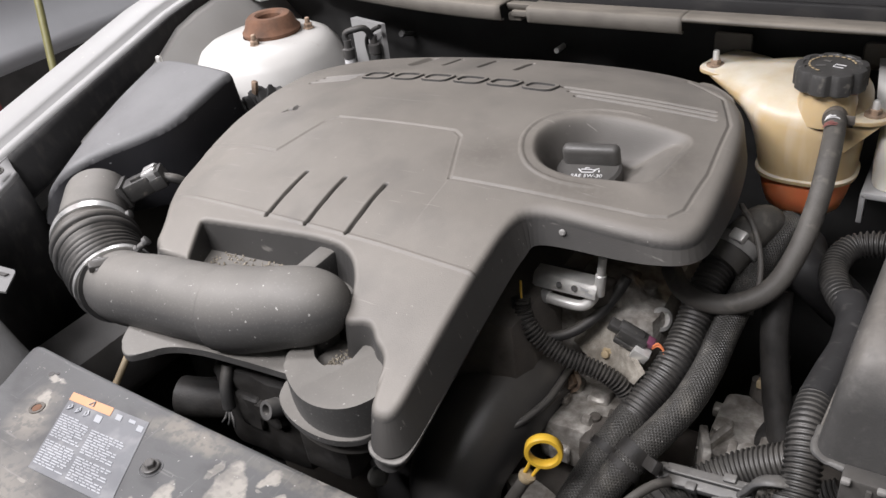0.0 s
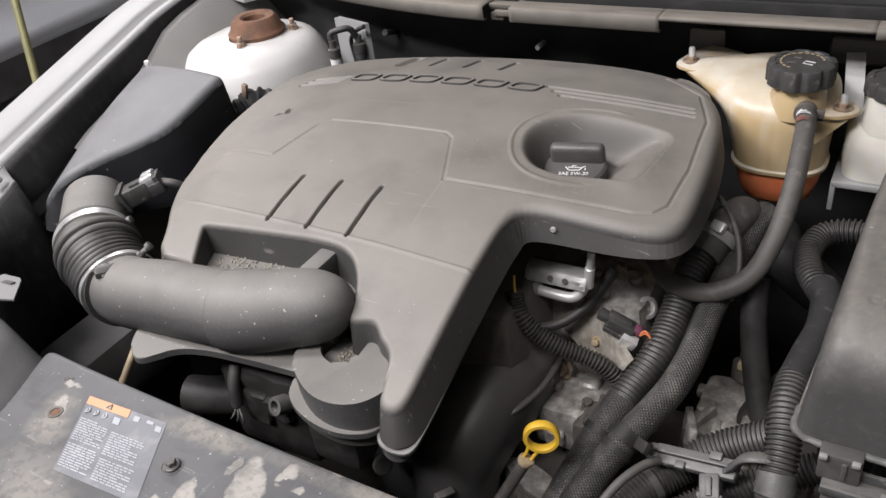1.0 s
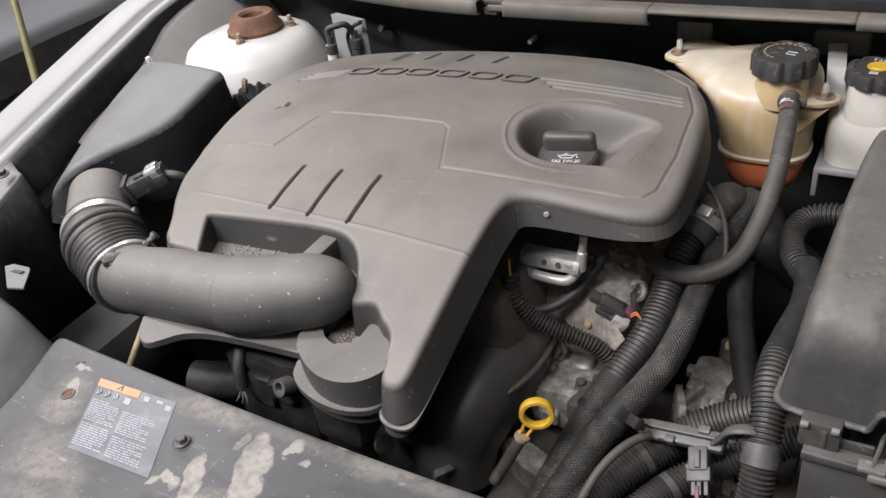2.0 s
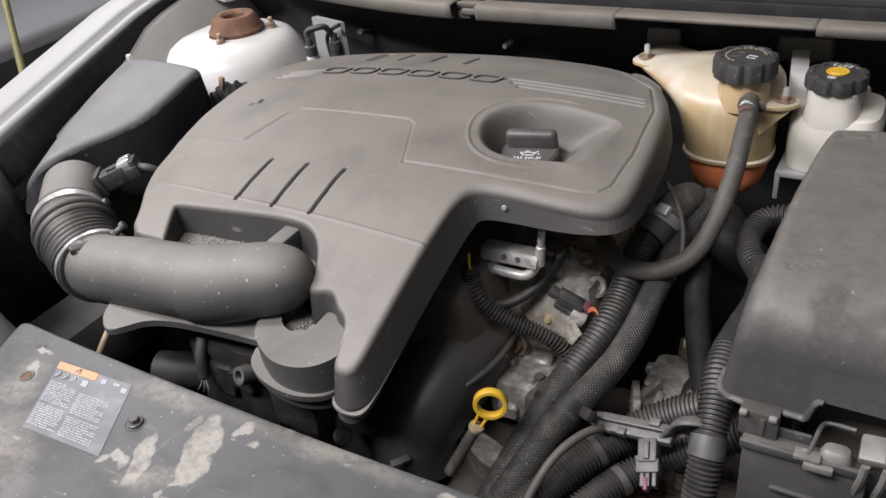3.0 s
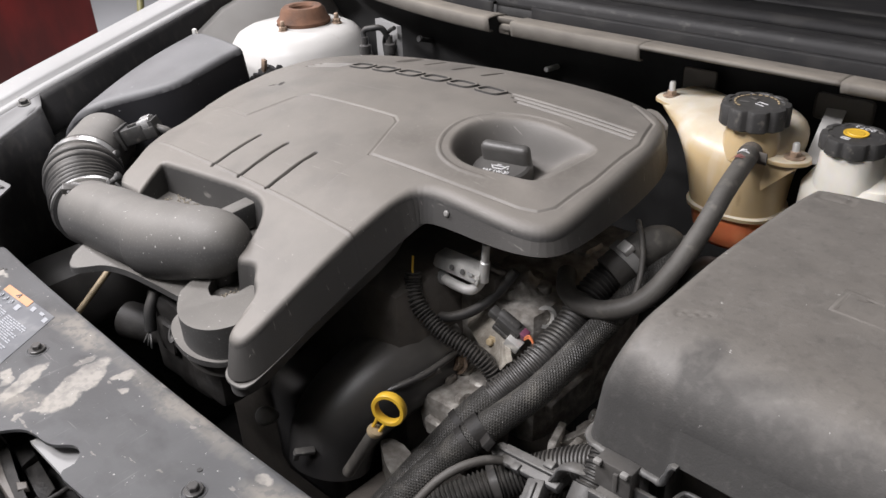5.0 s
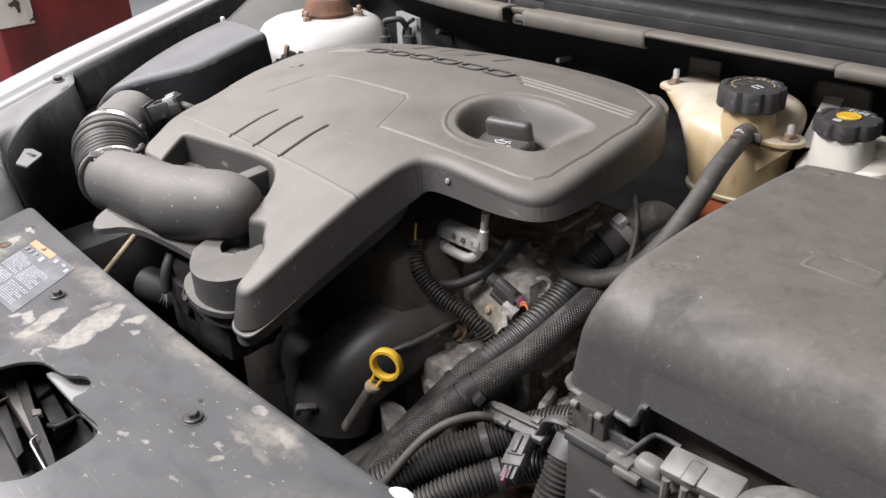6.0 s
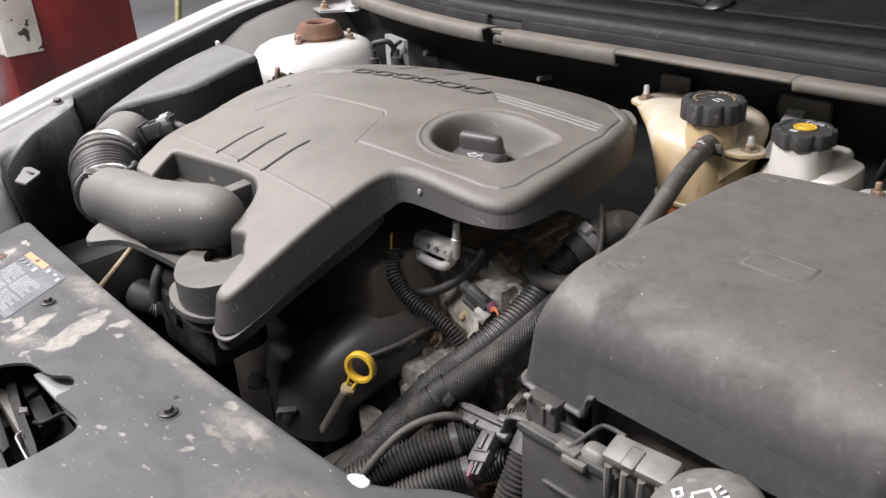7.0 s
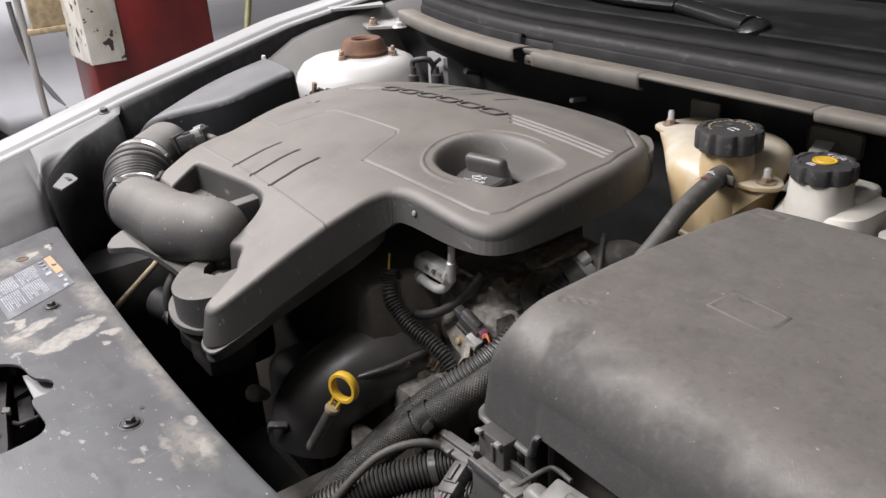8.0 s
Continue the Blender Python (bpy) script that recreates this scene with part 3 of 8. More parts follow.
def shell(name, outline, height, bottom, step, mat, parent=None, label="", flare=0.003, lip=None):
    """A moulded sheet over a plan outline (counter-clockwise) with a skirt round its edge.
    height(x, y, d): z at a place d metres inside the edge. bottom(x, y): where the skirt ends."""
    pts = np.array(outline, float)
    lo, hi = pts.min(0) - 2 * step, pts.max(0) + 2 * step
    gx, gy = np.meshgrid(np.arange(lo[0], hi[0], step), np.arange(lo[1], hi[1], step))
    x, y = gx.ravel(), gy.ravel()
    ins = inside(x, y, pts)
    d, px, py, ux, uy = seg_dist(x, y, pts, True)
    x2, y2 = np.where(ins, x, px), np.where(ins, y, py)
    d2 = np.where(ins, d, 0)
    z = height(x2, y2, d2)
    w, h = gx.shape[1], gx.shape[0]
    i0 = (np.arange(h - 1)[:, None] * w + np.arange(w - 1)[None]).ravel()
    quads = np.stack([i0, i0 + 1, i0 + 1 + w, i0 + w], 1)
    keep = ins[quads].any(1)
    quads = quads[keep]
    used = np.unique(quads)
    remap = np.full(len(x), -1)
    remap[used] = np.arange(len(used))
    quads = remap[quads]
    verts = np.stack([x2[used], y2[used], z[used]], 1)
    ed = np.concatenate([quads[:, [a, (a + 1) % 4]] for a in range(4)])
    key = np.sort(ed, 1)
    _, inv, cnt = np.unique(key, axis=0, return_inverse=True, return_counts=True)
    rim = ed[cnt[inv.ravel()] == 1]
    rv = np.unique(rim)
    at = np.full(len(verts), -1)
    rings = [rv]
    allv = [verts]
    base = len(verts)
    skirt = []
    zb = bottom(verts[rv, 0], verts[rv, 1])
    uu = np.stack([ux[used][rv], uy[used][rv]], 1)
    fl = (flare(verts[rv, 0], verts[rv, 1]) if callable(flare) else np.full(len(rv), flare))[:, None]
    ring_rows = [(0.1, 0.1), (1.0, 1.0)] + ([(1.0, 1.0 + lip), (1.02, 1.0 + lip), (1.02, 1.0)] if lip else [])
    # the wall starts on its own copy of the edge, which keeps the edge crisp
    allv.append(verts[rv])
    prev = {int(v): base + k for k, v in enumerate(rv)}
    base += len(rv)
    for f, g in ring_rows:
        nv = np.stack([verts[rv, 0] + uu[:, 0] * fl[:, 0] * g, verts[rv, 1] + uu[:, 1] * fl[:, 0] * g, verts[rv, 2] * (1 - f) + zb * f], 1)
        allv.append(nv)
        cur = {int(v): base + k for k, v in enumerate(rv)}
        for a, b in rim:
            a, b = int(a), int(b)
            skirt.append((prev[b], prev[a], cur[a], cur[b]))
        prev, base = cur, base + len(rv)
    allf = [tuple(int(v) for v in f) for f in quads] + skirt
    ob = mesh_ob(name, np.concatenate(allv).tolist(), allf, mat, parent, label)
    return ob


def bolt(name, place, axis, mat, parent=None, r=0.006, stud=0.0, washer=0.0, group="", label=""):
    """A hex nut with an optional washer and threaded stud."""
    bm = bmesh.new()
    if washer:
        lathe(bm, [(washer, 0), (washer, 0.0015), (washer * 0.9, 0.002)], place, axis, 20)
    h0 = 0.0015 if washer else 0
    lathe(bm, [(r, h0), (r, h0 + r * 0.9), (r * 0.85, h0 + r)], place, axis, 6)
    if stud:
        lathe(bm, [(r * 0.55, h0 + r), (r * 0.55, h0 + r + stud), (r * 0.4, h0 + r + stud + 0.001)], place, axis, 10)
    return part(name, bm, mat, parent, label, angle=25)


def smooth_step(a, b, v):
    t = np.clip((v - a) / (b - a), 0, 1)
    return t * t * (3 - 2 * t)


# ---- the workshop ----
def slab(name, lo, hi, mat, kind="structure", label="", category=""):
    ob = part(name, box(bmesh.new(), lo, hi), mat, smooth=False)
    return tagged(ob, label, category, kind=kind)


slab("floor", (-6, -4, -0.1), (4, 6, 0), M_FLOOR, label="grey concrete workshop floor", category="floor")
slab("ceiling", (-6, -4, 3.5), (4, 6, 3.6), M_CEIL, label="pale workshop ceiling", category="ceiling")
slab("wall_north", (-6, 6, 0), (4, 6.15, 3.5), M_WALL, label="white painted workshop wall", category="wall")
# south and east walls are unseen; they close the room and bounce light
slab("wall_south", (-6, -4.15, 0), (4, -4, 3.5), M_GREYWALL, label="white painted workshop wall", category="wall")
slab("wall_west", (-6.15, -4, 0), (-6, 6, 3.5), M_WALL, label="white painted workshop wall", category="wall")
slab("wall_east", (4, -4, 0), (4.15, 6, 3.5), M_GREYWALL, label="unseen grey workshop wall", category="wall")


# ---- car body round the engine bay ----
car_body = empty("car_body", "white car body round the open engine bay", "car body")


def sheet(name, rows, mat, parent, label="", thick=0.0):
    """A skin over rows of points, each row as long as the others."""
    n = len(rows[0])
    verts = [p for r in rows for p in r]
    faces = [(i * n + k, i * n + k + 1, (i + 1) * n + k + 1, (i + 1) * n + k) for i in range(len(rows) - 1) for k in range(n - 1)]
    ob = mesh_ob(name, verts, faces, mat, parent, label)
    if thick:
        s = ob.modifiers.new("thick", "SOLIDIFY")
        s.thickness, s.offset = thick, 0
    return ob


def fender_x(y):
    return float(np.interp(y, [-0.2, 0.35, 0.52, 0.87, 1.3], [-1.02, -1.045, -1.052, -1.098, -1.125]))


def fender_z(y):
    return float(np.interp(y, [-0.2, 0.1, 0.344, 0.52, 0.86, 1.3], [0.80, 0.885, 0.944, 0.990, 1.057, 1.115]))


def fender_rows(side):
    """Outer skin with its folded gutter; side -1 mirrors it to the car's other flank."""
    rows = []
    for i in range(46):
        yy = -0.2 + 0.034 * i
        fx, fz = fender_x(yy), fender_z(yy)
        row = [(0.004, -0.05), (0.003, -0.006), (0.0, 0.0), (-0.009, 0.001), (-0.012, -0.009), (-0.026, -0.009), (-0.030, 0.001), (-0.036, 0.004), (-0.062, 0.0055), (-0.082, 0.0045), (-0.098, -0.001), (-0.113, -0.014), (-0.126, -0.04), (-0.140, -0.10), (-0.155, -0.42)]
        rows.append([((fx + a) if side > 0 else -0.72 - (fx + a), yy, fz + b) for a, b in row])
    return rows


sheet("fender", fender_rows(1), M_WHITE, car_body, "glossy white front fender with folded edge", 0.002)
sheet("fender", fender_rows(-1), M_WHITE, car_body, "glossy white front fender with folded edge", 0.002)
# black strip beneath the fender edge, then the grey inner panel further back
rows = []
for i in range(24):
    yy = 0.47 + 0.03 * i
    fx, fz = fender_x(yy), fender_z(yy)
    deep = 1.0 - 0.62 * float(smooth_step(0.74, 0.90, yy))
    wide = 0.35 + 0.65 * float(smooth_step(0.66, 0.52, yy))
    rows.append([(fx + 0.005, yy, fz - 0.004), (fx + 0.005 + 0.007 * deep * wide, yy, fz - 0.014 * deep), (fx + 0.005 + 0.017 * deep * wide, yy, fz - 0.034 * deep), (fx + 0.005 + 0.027 * deep * wide, yy, fz - 0.054 * deep), (fx + 0.003 + 0.024 * deep * wide, yy, fz - 0.062 * deep)])
sheet("fender_seal_strip", rows, M_COWLP, car_body, "black plastic strip below the fender edge", 0.003)
rows = []
for i in range(15):
    yy = 0.61 + 0.05 * i
    fx, fz = fender_x(yy), fender_z(yy)
    deep = 1.0 - 0.62 * float(smooth_step(0.74, 0.90, yy))
    rows.append([(fx + 0.003 + 0.010 * deep, yy, fz - 0.050 * deep), (fx + 0.018 + 0.010 * deep, yy, fz - 0.006 - 0.050 * deep), (fx + 0.050, yy, fz - 0.070), (fx + 0.085, yy, fz - 0.105), (fx + 0.095, yy, fz - 0.25), (fx + 0.095, yy, 0.45)])
sheet("inner_fender", rows, M_INNER, car_body, "grey painted inner fender wall", 0.002)
# unseen dark sheet, added to block the bright floor from the bay's gaps
rows = []
for i in range(14):
    yy = -0.1 + 0.085 * i
    fx, fz = fender_x(yy), fender_z(yy)
    rows.append([(fx + 0.02, yy, fz - 0.09), (fx + 0.03, yy, fz - 0.3), (fx + 0.03, yy, 0.23)])
sheet("wheel_arch_liner", rows, M_DARK, car_body, "black wheel arch liner", 0.003)
for hx, hy, hz, hr in ((0.066, 0.955, -0.084, 0.010), (0.060, 0.84, -0.079, 0.0055)):
    bm = bmesh.new()
    lathe(bm, [(hr, 0), (hr, 0.0015)], (fender_x(hy) + hx + 0.003, hy, fender_z(hy) + hz), (0.7, 0, 0.7), 16)
    part("grommet", bm, M_DARK, car_body)

# strut tower
bm = bmesh.new()
lathe(bm, [(0.150, -0.30), (0.136, -0.12), (0.128, -0.06), (0.116, -0.025), (0.104, -0.010), (0.088, -0.002), (0.05, 0.002), (0.035, 0.002)],
      (-0.972, 0.936, 1.004), seg=56, close=False)
part("strut_tower", bm, M_STRUT, car_body, "white painted strut tower dome")
strut_mount = empty("strut_mount", "rusty brown strut top mount on the white tower", "strut mount")
bm = bmesh.new()
lathe(bm, [(0.046, 0.0), (0.047, 0.006), (0.042, 0.012), (0.038, 0.024), (0.033, 0.029), (0.023, 0.029), (0.019, 0.025), (0.018, 0.006)], (-0.965, 0.947, 1.006), seg=36)
part("cup", bm, M_RUST, strut_mount)
for ang in (-80, 40, 160):
    a = radians(ang)
    bolt("nut", (-0.962 + 0.056 * math.cos(a), 0.947 + 0.056 * math.sin(a), 1.004), (0, 0, 1), M_RUSTB, strut_mount, 0.007, 0.008, 0.009)

# firewall and bay floor
bm = bmesh.new()
box(bm, (-1.1, 1.085, 0.25), (0.38, 1.10, 1.03))
part("firewall", bm, M_PIT, car_body, "black firewall behind the engine")
bm = bmesh.new()
box(bm, (-1.27, -0.1, 0.22), (0.55, 1.09, 0.24))
part("undertray", bm, M_DARK, car_body, "black tray deep below the engine")
bm = bmesh.new()
box(bm, (0.33, 0.1, 0.24), (0.35, 1.09, 0.94))
part("inner_fender", bm, M_INNER, car_body, "grey painted inner fender wall")
bm = bmesh.new()
box(bm, (-1.05, -0.06, 0.24), (0.36, -0.03, 0.885), 0.01)
part("front_beam", bm, M_DARK, car_body, "black front beam")
# unseen dark block, added to keep the gap behind the panel dark
bm = bmesh.new()
box(bm, (-0.78, 0.10, 0.30), (0.06, 0.15, 0.86), 0.01)
box(bm, (-0.74, 0.15, 0.32), (0.02, 0.20, 0.84), 0.02)
part("radiator", bm, M_DARK, car_body, "black radiator and fan shroud")
for wx in (-1.12, 0.40):
    wheel = empty("wheel", "black tyre on a grey rim", "wheel", "wheels", place=(wx, 0.30, 0.31))
    bm = bmesh.new()
    lathe(bm, [(0.21, -0.09), (0.29, -0.10), (0.31, -0.08), (0.315, 0), (0.31, 0.08), (0.29, 0.10), (0.21, 0.09)], (wx, 0.30, 0.315), (1, 0, 0), 48)
    part("tyre", bm, M_RUBBER, wheel)
    bm = bmesh.new()
    lathe(bm, [(0.21, -0.095), (0.19, -0.07), (0.08, -0.06), (0.08, 0.06), (0.19, 0.07), (0.21, 0.095)], (wx, 0.30, 0.315), (1, 0, 0), 32)
    part("rim", bm, M_ALU, wheel)


# cowl: dusty steel lip, then rubber seal and plastic grille panel up to the windscreen
def cowl_y(x):
    return 0.983 + 0.34 * max(0.0, abs(x + 0.28) - 0.28) ** 1.6


def cowl_run(name, x0, x1, profile, mat, label, parent=car_body, n=40):
    rows = []
    for i in range(n + 1):
        x = x0 + (x1 - x0) * i / n
        rows.append([(x, cowl_y(x) + a, b) for a, b in profile])
    return sheet(name, rows, mat, parent, label, 0.002)


LIP_TOP = [(-0.0205, 1.0655), (-0.017, 1.0668), (-0.004, 1.0665), (0.018, 1.0640), (0.03, 1.058), (0.05, 1.052)]
LIP_DEEP = [(-0.010, 1.0465), (-0.0165, 1.047), (-0.0180, 1.0485), (-0.0195, 1.056)] + LIP_TOP
LIP_THIN = [(0.0, 1.0615), (-0.012, 1.0620), (-0.0185, 1.0625), (-0.0202, 1.0640)] + LIP_TOP
LIP_MID = [(-0.004, 1.0550), (-0.0165, 1.0553), (-0.0185, 1.0565), (-0.0198, 1.060)] + LIP_TOP
LIP_NOTCH = [(0.02, 1.040), (0.018, 1.046), (0.012, 1.052), (0.004, 1.056)] + [(max(a, 0.0), b - 0.002) for a, b in LIP_TOP]
for x0, x1, lip_shape in ((-1.0, -0.552, LIP_DEEP), (-0.552, -0.512, LIP_NOTCH), (-0.512, -0.305, LIP_DEEP), (-0.305, -0.060, LIP_THIN), (-0.060, 0.34, LIP_MID)):
    cowl_run("cowl_lip", x0, x1, lip_shape, M_COWL, "dusty beige steel cowl lip")
cowl_panel = empty("plastic_cowl", "ribbed black plastic cowl panel below the windscreen", "cowl panel")
for x0, x1 in ((-0.95, -0.575), (-0.503, 0.34)):
    cowl_run("front_band", x0, x1, [(0.0165, 1.058), (0.0170, 1.064), (0.0175, 1.0775), (0.0185, 1.0792), (0.022, 1.0798), (0.026, 1.077)], M_COWLP, "", cowl_panel)
cowl_run("front_band", -0.575, -0.503, [(0.024, 1.055), (0.025, 1.064), (0.0255, 1.072), (0.027, 1.073), (0.03, 1.073), (0.034, 1.072)], M_PIT, "", cowl_panel)
cowl_run("rubber_seal", -0.97, 0.34, [(0.026, 1.074), (0.028, 1.079), (0.0285, 1.084), (0.031, 1.0895), (0.035, 1.0925), (0.040, 1.0932), (0.046, 1.0925), (0.060, 1.0918), (0.0655, 1.0925)], M_SEAL, "soft black rubber hood seal", cowl_panel)
cowl_run("step_band", -0.98, 0.34, [(0.0655, 1.0905), (0.067, 1.0975), (0.070, 1.1015), (0.075, 1.1030), (0.081, 1.1028), (0.090, 1.1005), (0.118, 1.1040)], M_COWLP, "", cowl_panel)
cowl_run("grille_band", -1.0, 0.34, [(0.118, 1.1035), (0.119, 1.1065), (0.124, 1.1075), (0.17, 1.114), (0.22, 1.122), (0.27, 1.131)], M_COWLP, "", cowl_panel)
cowl_run("windscreen", -1.05, 0.34, [(0.27, 1.13), (0.42, 1.22), (0.8, 1.45), (1.1, 1.60)], M_GLASS, "dark tinted windscreen glass")

# the raised bonnet, hinged behind the cowl: unseen, placed to shade the rear bay
rows = []
for i in range(12):
    s = 1.12 * i / 11
    y, z = 1.22 - 0.643 * s, 1.16 + 0.766 * s
    half = 0.76 - 0.06 * (i / 11) ** 2
    rows.append([(-0.36 + half * k / 8, y + 0.02 * (k / 8) ** 2, z - 0.03 * (k / 8) ** 2) for k in range(-8, 9)])
bonnet = sheet("bonnet", rows, M_WHITE, car_body, "raised white bonnet, out of view", 0.03)
bonnet.data.materials.append(M_DARK)

# ---- radiator support panel ----
panel_outline = round_off([(-0.722, 0.312), (-0.752, 0.3135), (-0.748, 0.298), (-0.732, 0.262), (-0.716, 0.213), (-0.700, 0.10), (-0.69, -0.02), (0.33, -0.02), (0.33, 0.34), (0.06, 0.362), (0.01, 0.356),
                           (-0.03, 0.318), (-0.06, 0.306), (-0.30, 0.300), (-0.50, 0.304), (-0.66, 0.309)], 2)
latch_hole = [(-0.275, 0.192), (-0.262, 0.178), (-0.258, 0.10), (-0.43, 0.10), (-0.42, 0.170), (-0.408, 0.188), (-0.395, 0.196), (-0.365, 0.198), (-0.352, 0.212), (-0.340, 0.213), (-0.328, 0.204), (-0.33, 0.188), (-0.30, 0.190)]
hole = round_off(latch_hole, 2)


def panel_z(x, y, d):
    z = 0.910 - 0.0012 * (1 - np.clip(d / 0.003, 0, 1)) ** 2 * np.where((x > -0.44) & (x < -0.25) & (y > 0.09) & (y < 0.225), 0, 1)
    return z - 0.010 * smooth_step(0.14, 0.0, y)


def panel_with_hole():
    """The flat panel is cut round the latch opening by leaving the opening out of its outline."""
    a = [tuple(p) for p in panel_outline]
    k = min(range(len(a)), key=lambda i: (a[i][0] + 0.35) ** 2 + (a[i][1] + 0.02) ** 2)
    h = [tuple(p) for p in hole]
    j = min(range(len(h)), key=lambda i: h[i][1] + abs(h[i][0] + 0.35))
    return a[:k + 1] + [(h[j][0] - 0.0006, a[k][1])] + (h[j:] + h[:j]) + [(h[j][0] + 0.0006, a[k][1])] + a[k + 1:]


radiator_panel = empty("radiator_panel", "scuffed dark plastic radiator support cover with dried mud", "panel")


def ccw(p):
    p = [tuple(q) for q in p]
    s = sum(a[0] * b[1] - b[0] * a[1] for a, b in zip(p, p[1:] + p[:1]))
    return p if s > 0 else p[::-1]


hole = ccw(hole)[::-1]
panel_outline = ccw(panel_outline)
shell("panel", panel_with_hole(), panel_z, lambda x, y: np.where((x > -0.44) & (x < -0.25) & (y > 0.09) & (y < 0.225), 0.9070, 0.894), 0.003, M_PANEL, radiator_panel, flare=0.0)


for bx in (-0.505, -0.231, -0.071):
    bm = bmesh.new()
    lathe(bm, [(0.0106, -0.001), (0.0103, 0.0004), (0.0094, 0.0005), (0.0090, 0.0001)], (bx, 0.249, 0.910), seg=32, close=False)
    part("bolt_pad", bm, M_PANEL, radiator_panel, "raised ring round a bolt")
rust_hole = bmesh.new()
lathe(rust_hole, [(0.0078, -0.001), (0.0074, 0.0009), (0.0052, 0.0009), (0.0045, -0.0008)], (-0.6645, 0.2515, 0.910), seg=24, close=False)
part("bolt_seat", rust_hole, M_GRIME, radiator_panel, "worn ring of a missing bolt")
rust_hole = bmesh.new()
lathe(rust_hole, [(0.0046, 0.0), (0.0044, 0.0006), (0.002, 0.0010)], (-0.6645, 0.2515, 0.910), seg=14)
part("rusty_insert", rust_hole, M_RUST, radiator_panel, "rusty threaded insert")
bm = bmesh.new()
for hx, hy, hr, hd in ((-0.694, 0.289, 0.0032, 20), (-0.688, 0.292, 0.0018, 70)):
    lathe(bm, [(hr, 0), (hr, 0.0006)], (hx, hy, 0.9100), seg=10)
part("tear", bm, M_DARK, radiator_panel, "small torn hole")
bm = bmesh.new()
lathe(bm, [(0.0022, 0), (0.0022, 0.0008)], (-0.247, 0.264, 0.9098), seg=14)
part("drain_hole", bm, M_DARK, radiator_panel, "small dark hole")
# side panel that climbs from the radiator cover to the fender
side_panel = empty("headlamp_panel", "dark plastic panel between radiator cover and fender", "panel")
inner_line = [(-0.680, -0.05, 0.894), (-0.692, 0.10, 0.902), (-0.708, 0.213, 0.905), (-0.728, 0.268, 0.905), (-0.746, 0.300, 0.902), (-0.781, 0.312, 0.890), (-0.830, 0.320, 0.895), (-0.873, 0.330, 0.910), (-0.915, 0.342, 0.924), (-0.955, 0.372, 0.938), (-0.990, 0.410, 0.950), (-1.002, 0.44, 0.958), (-1.000, 0.486, 0.978)]
rows = []
for x, y, z in spline(inner_line, 0.012):
    row = []
    yo = y + 0.02
    for k in range(17):
        u = k / 16
        xx, yy2 = x + (fender_x(yo) + 0.004 - x) * u, y + (yo - y) * u
        bank = float(smooth_step(0.40, 0.31, y))
        rise = 0.034 * float(smooth_step(0.0, 0.22, u)) * (1 - u) * bank - 0.006 * math.sin(math.pi * u) * (1 - bank)
        row.append((xx, yy2, z + (fender_z(yo) - 0.004 - z) * (u ** 0.8) + rise))
    row = [(x + 0.004, y + 0.002, z - 0.030), (x + 0.001, y + 0.0005, z - 0.002)] + row
    rows.append(row)
cutoff = next(i for i, r in enumerate(rows) if r[1][0] < -0.862)
sheet("skin", rows[:cutoff + 1], M_SIDE, side_panel, "black plastic skin", 0.002)
sheet("flange", rows[cutoff:], M_FLANGE, side_panel, "light grey painted flange", 0.002)
rows = [[(a[0], a[1], a[2] - 0.001), (a[0] + 0.008, a[1] + 0.006, a[2] - 0.06), (a[0] + 0.02, a[1] + 0.012, 0.70)] for a in (r[1] for r in rows[cutoff:])]
sheet("inner_wall", rows, M_COWLP, side_panel, "black inner wall", 0.002)
bolt("bolt", (-1.015, 0.470, 0.983), (0.15, -0.1, 1), M_GREYPL, side_panel, 0.0062, 0, 0.0095, label="dull steel fixing bolt")
bm = bmesh.new()
prism(bm, ccw([(-0.904, 0.366), (-0.898, 0.374), (-0.876, 0.378), (-0.871, 0.375), (-0.850, 0.348), (-0.868, 0.340)]), lambda x, y: 0.9225 + (-0.85 - x) * 0.12, lambda x, y: 0.925 + (-0.85 - x) * 0.12)
part("tab", bm, M_FLANGE, side_panel, "pale steel tab with a slot")
bm = bmesh.new()
prism(bm, [(-0.889, 0.362), (-0.874, 0.364), (-0.872, 0.369), (-0.887, 0.367)], 0.9285, 0.9300)
part("slot", bm, M_DARK, side_panel)


def panel_bolt(x, y):
    ob = empty("panel_bolt", "black hex bolt with washer in the radiator cover", "bolt", "radiator cover bolts", place=(x, y, 0.91))
    bolt("head", (x, y, 0.9105), (0, 0, 1), M_BLACK, ob, 0.0048, 0, 0.0076)
    return ob


for bx in (-0.505, -0.231, -0.071):
    panel_bolt(bx, 0.249)


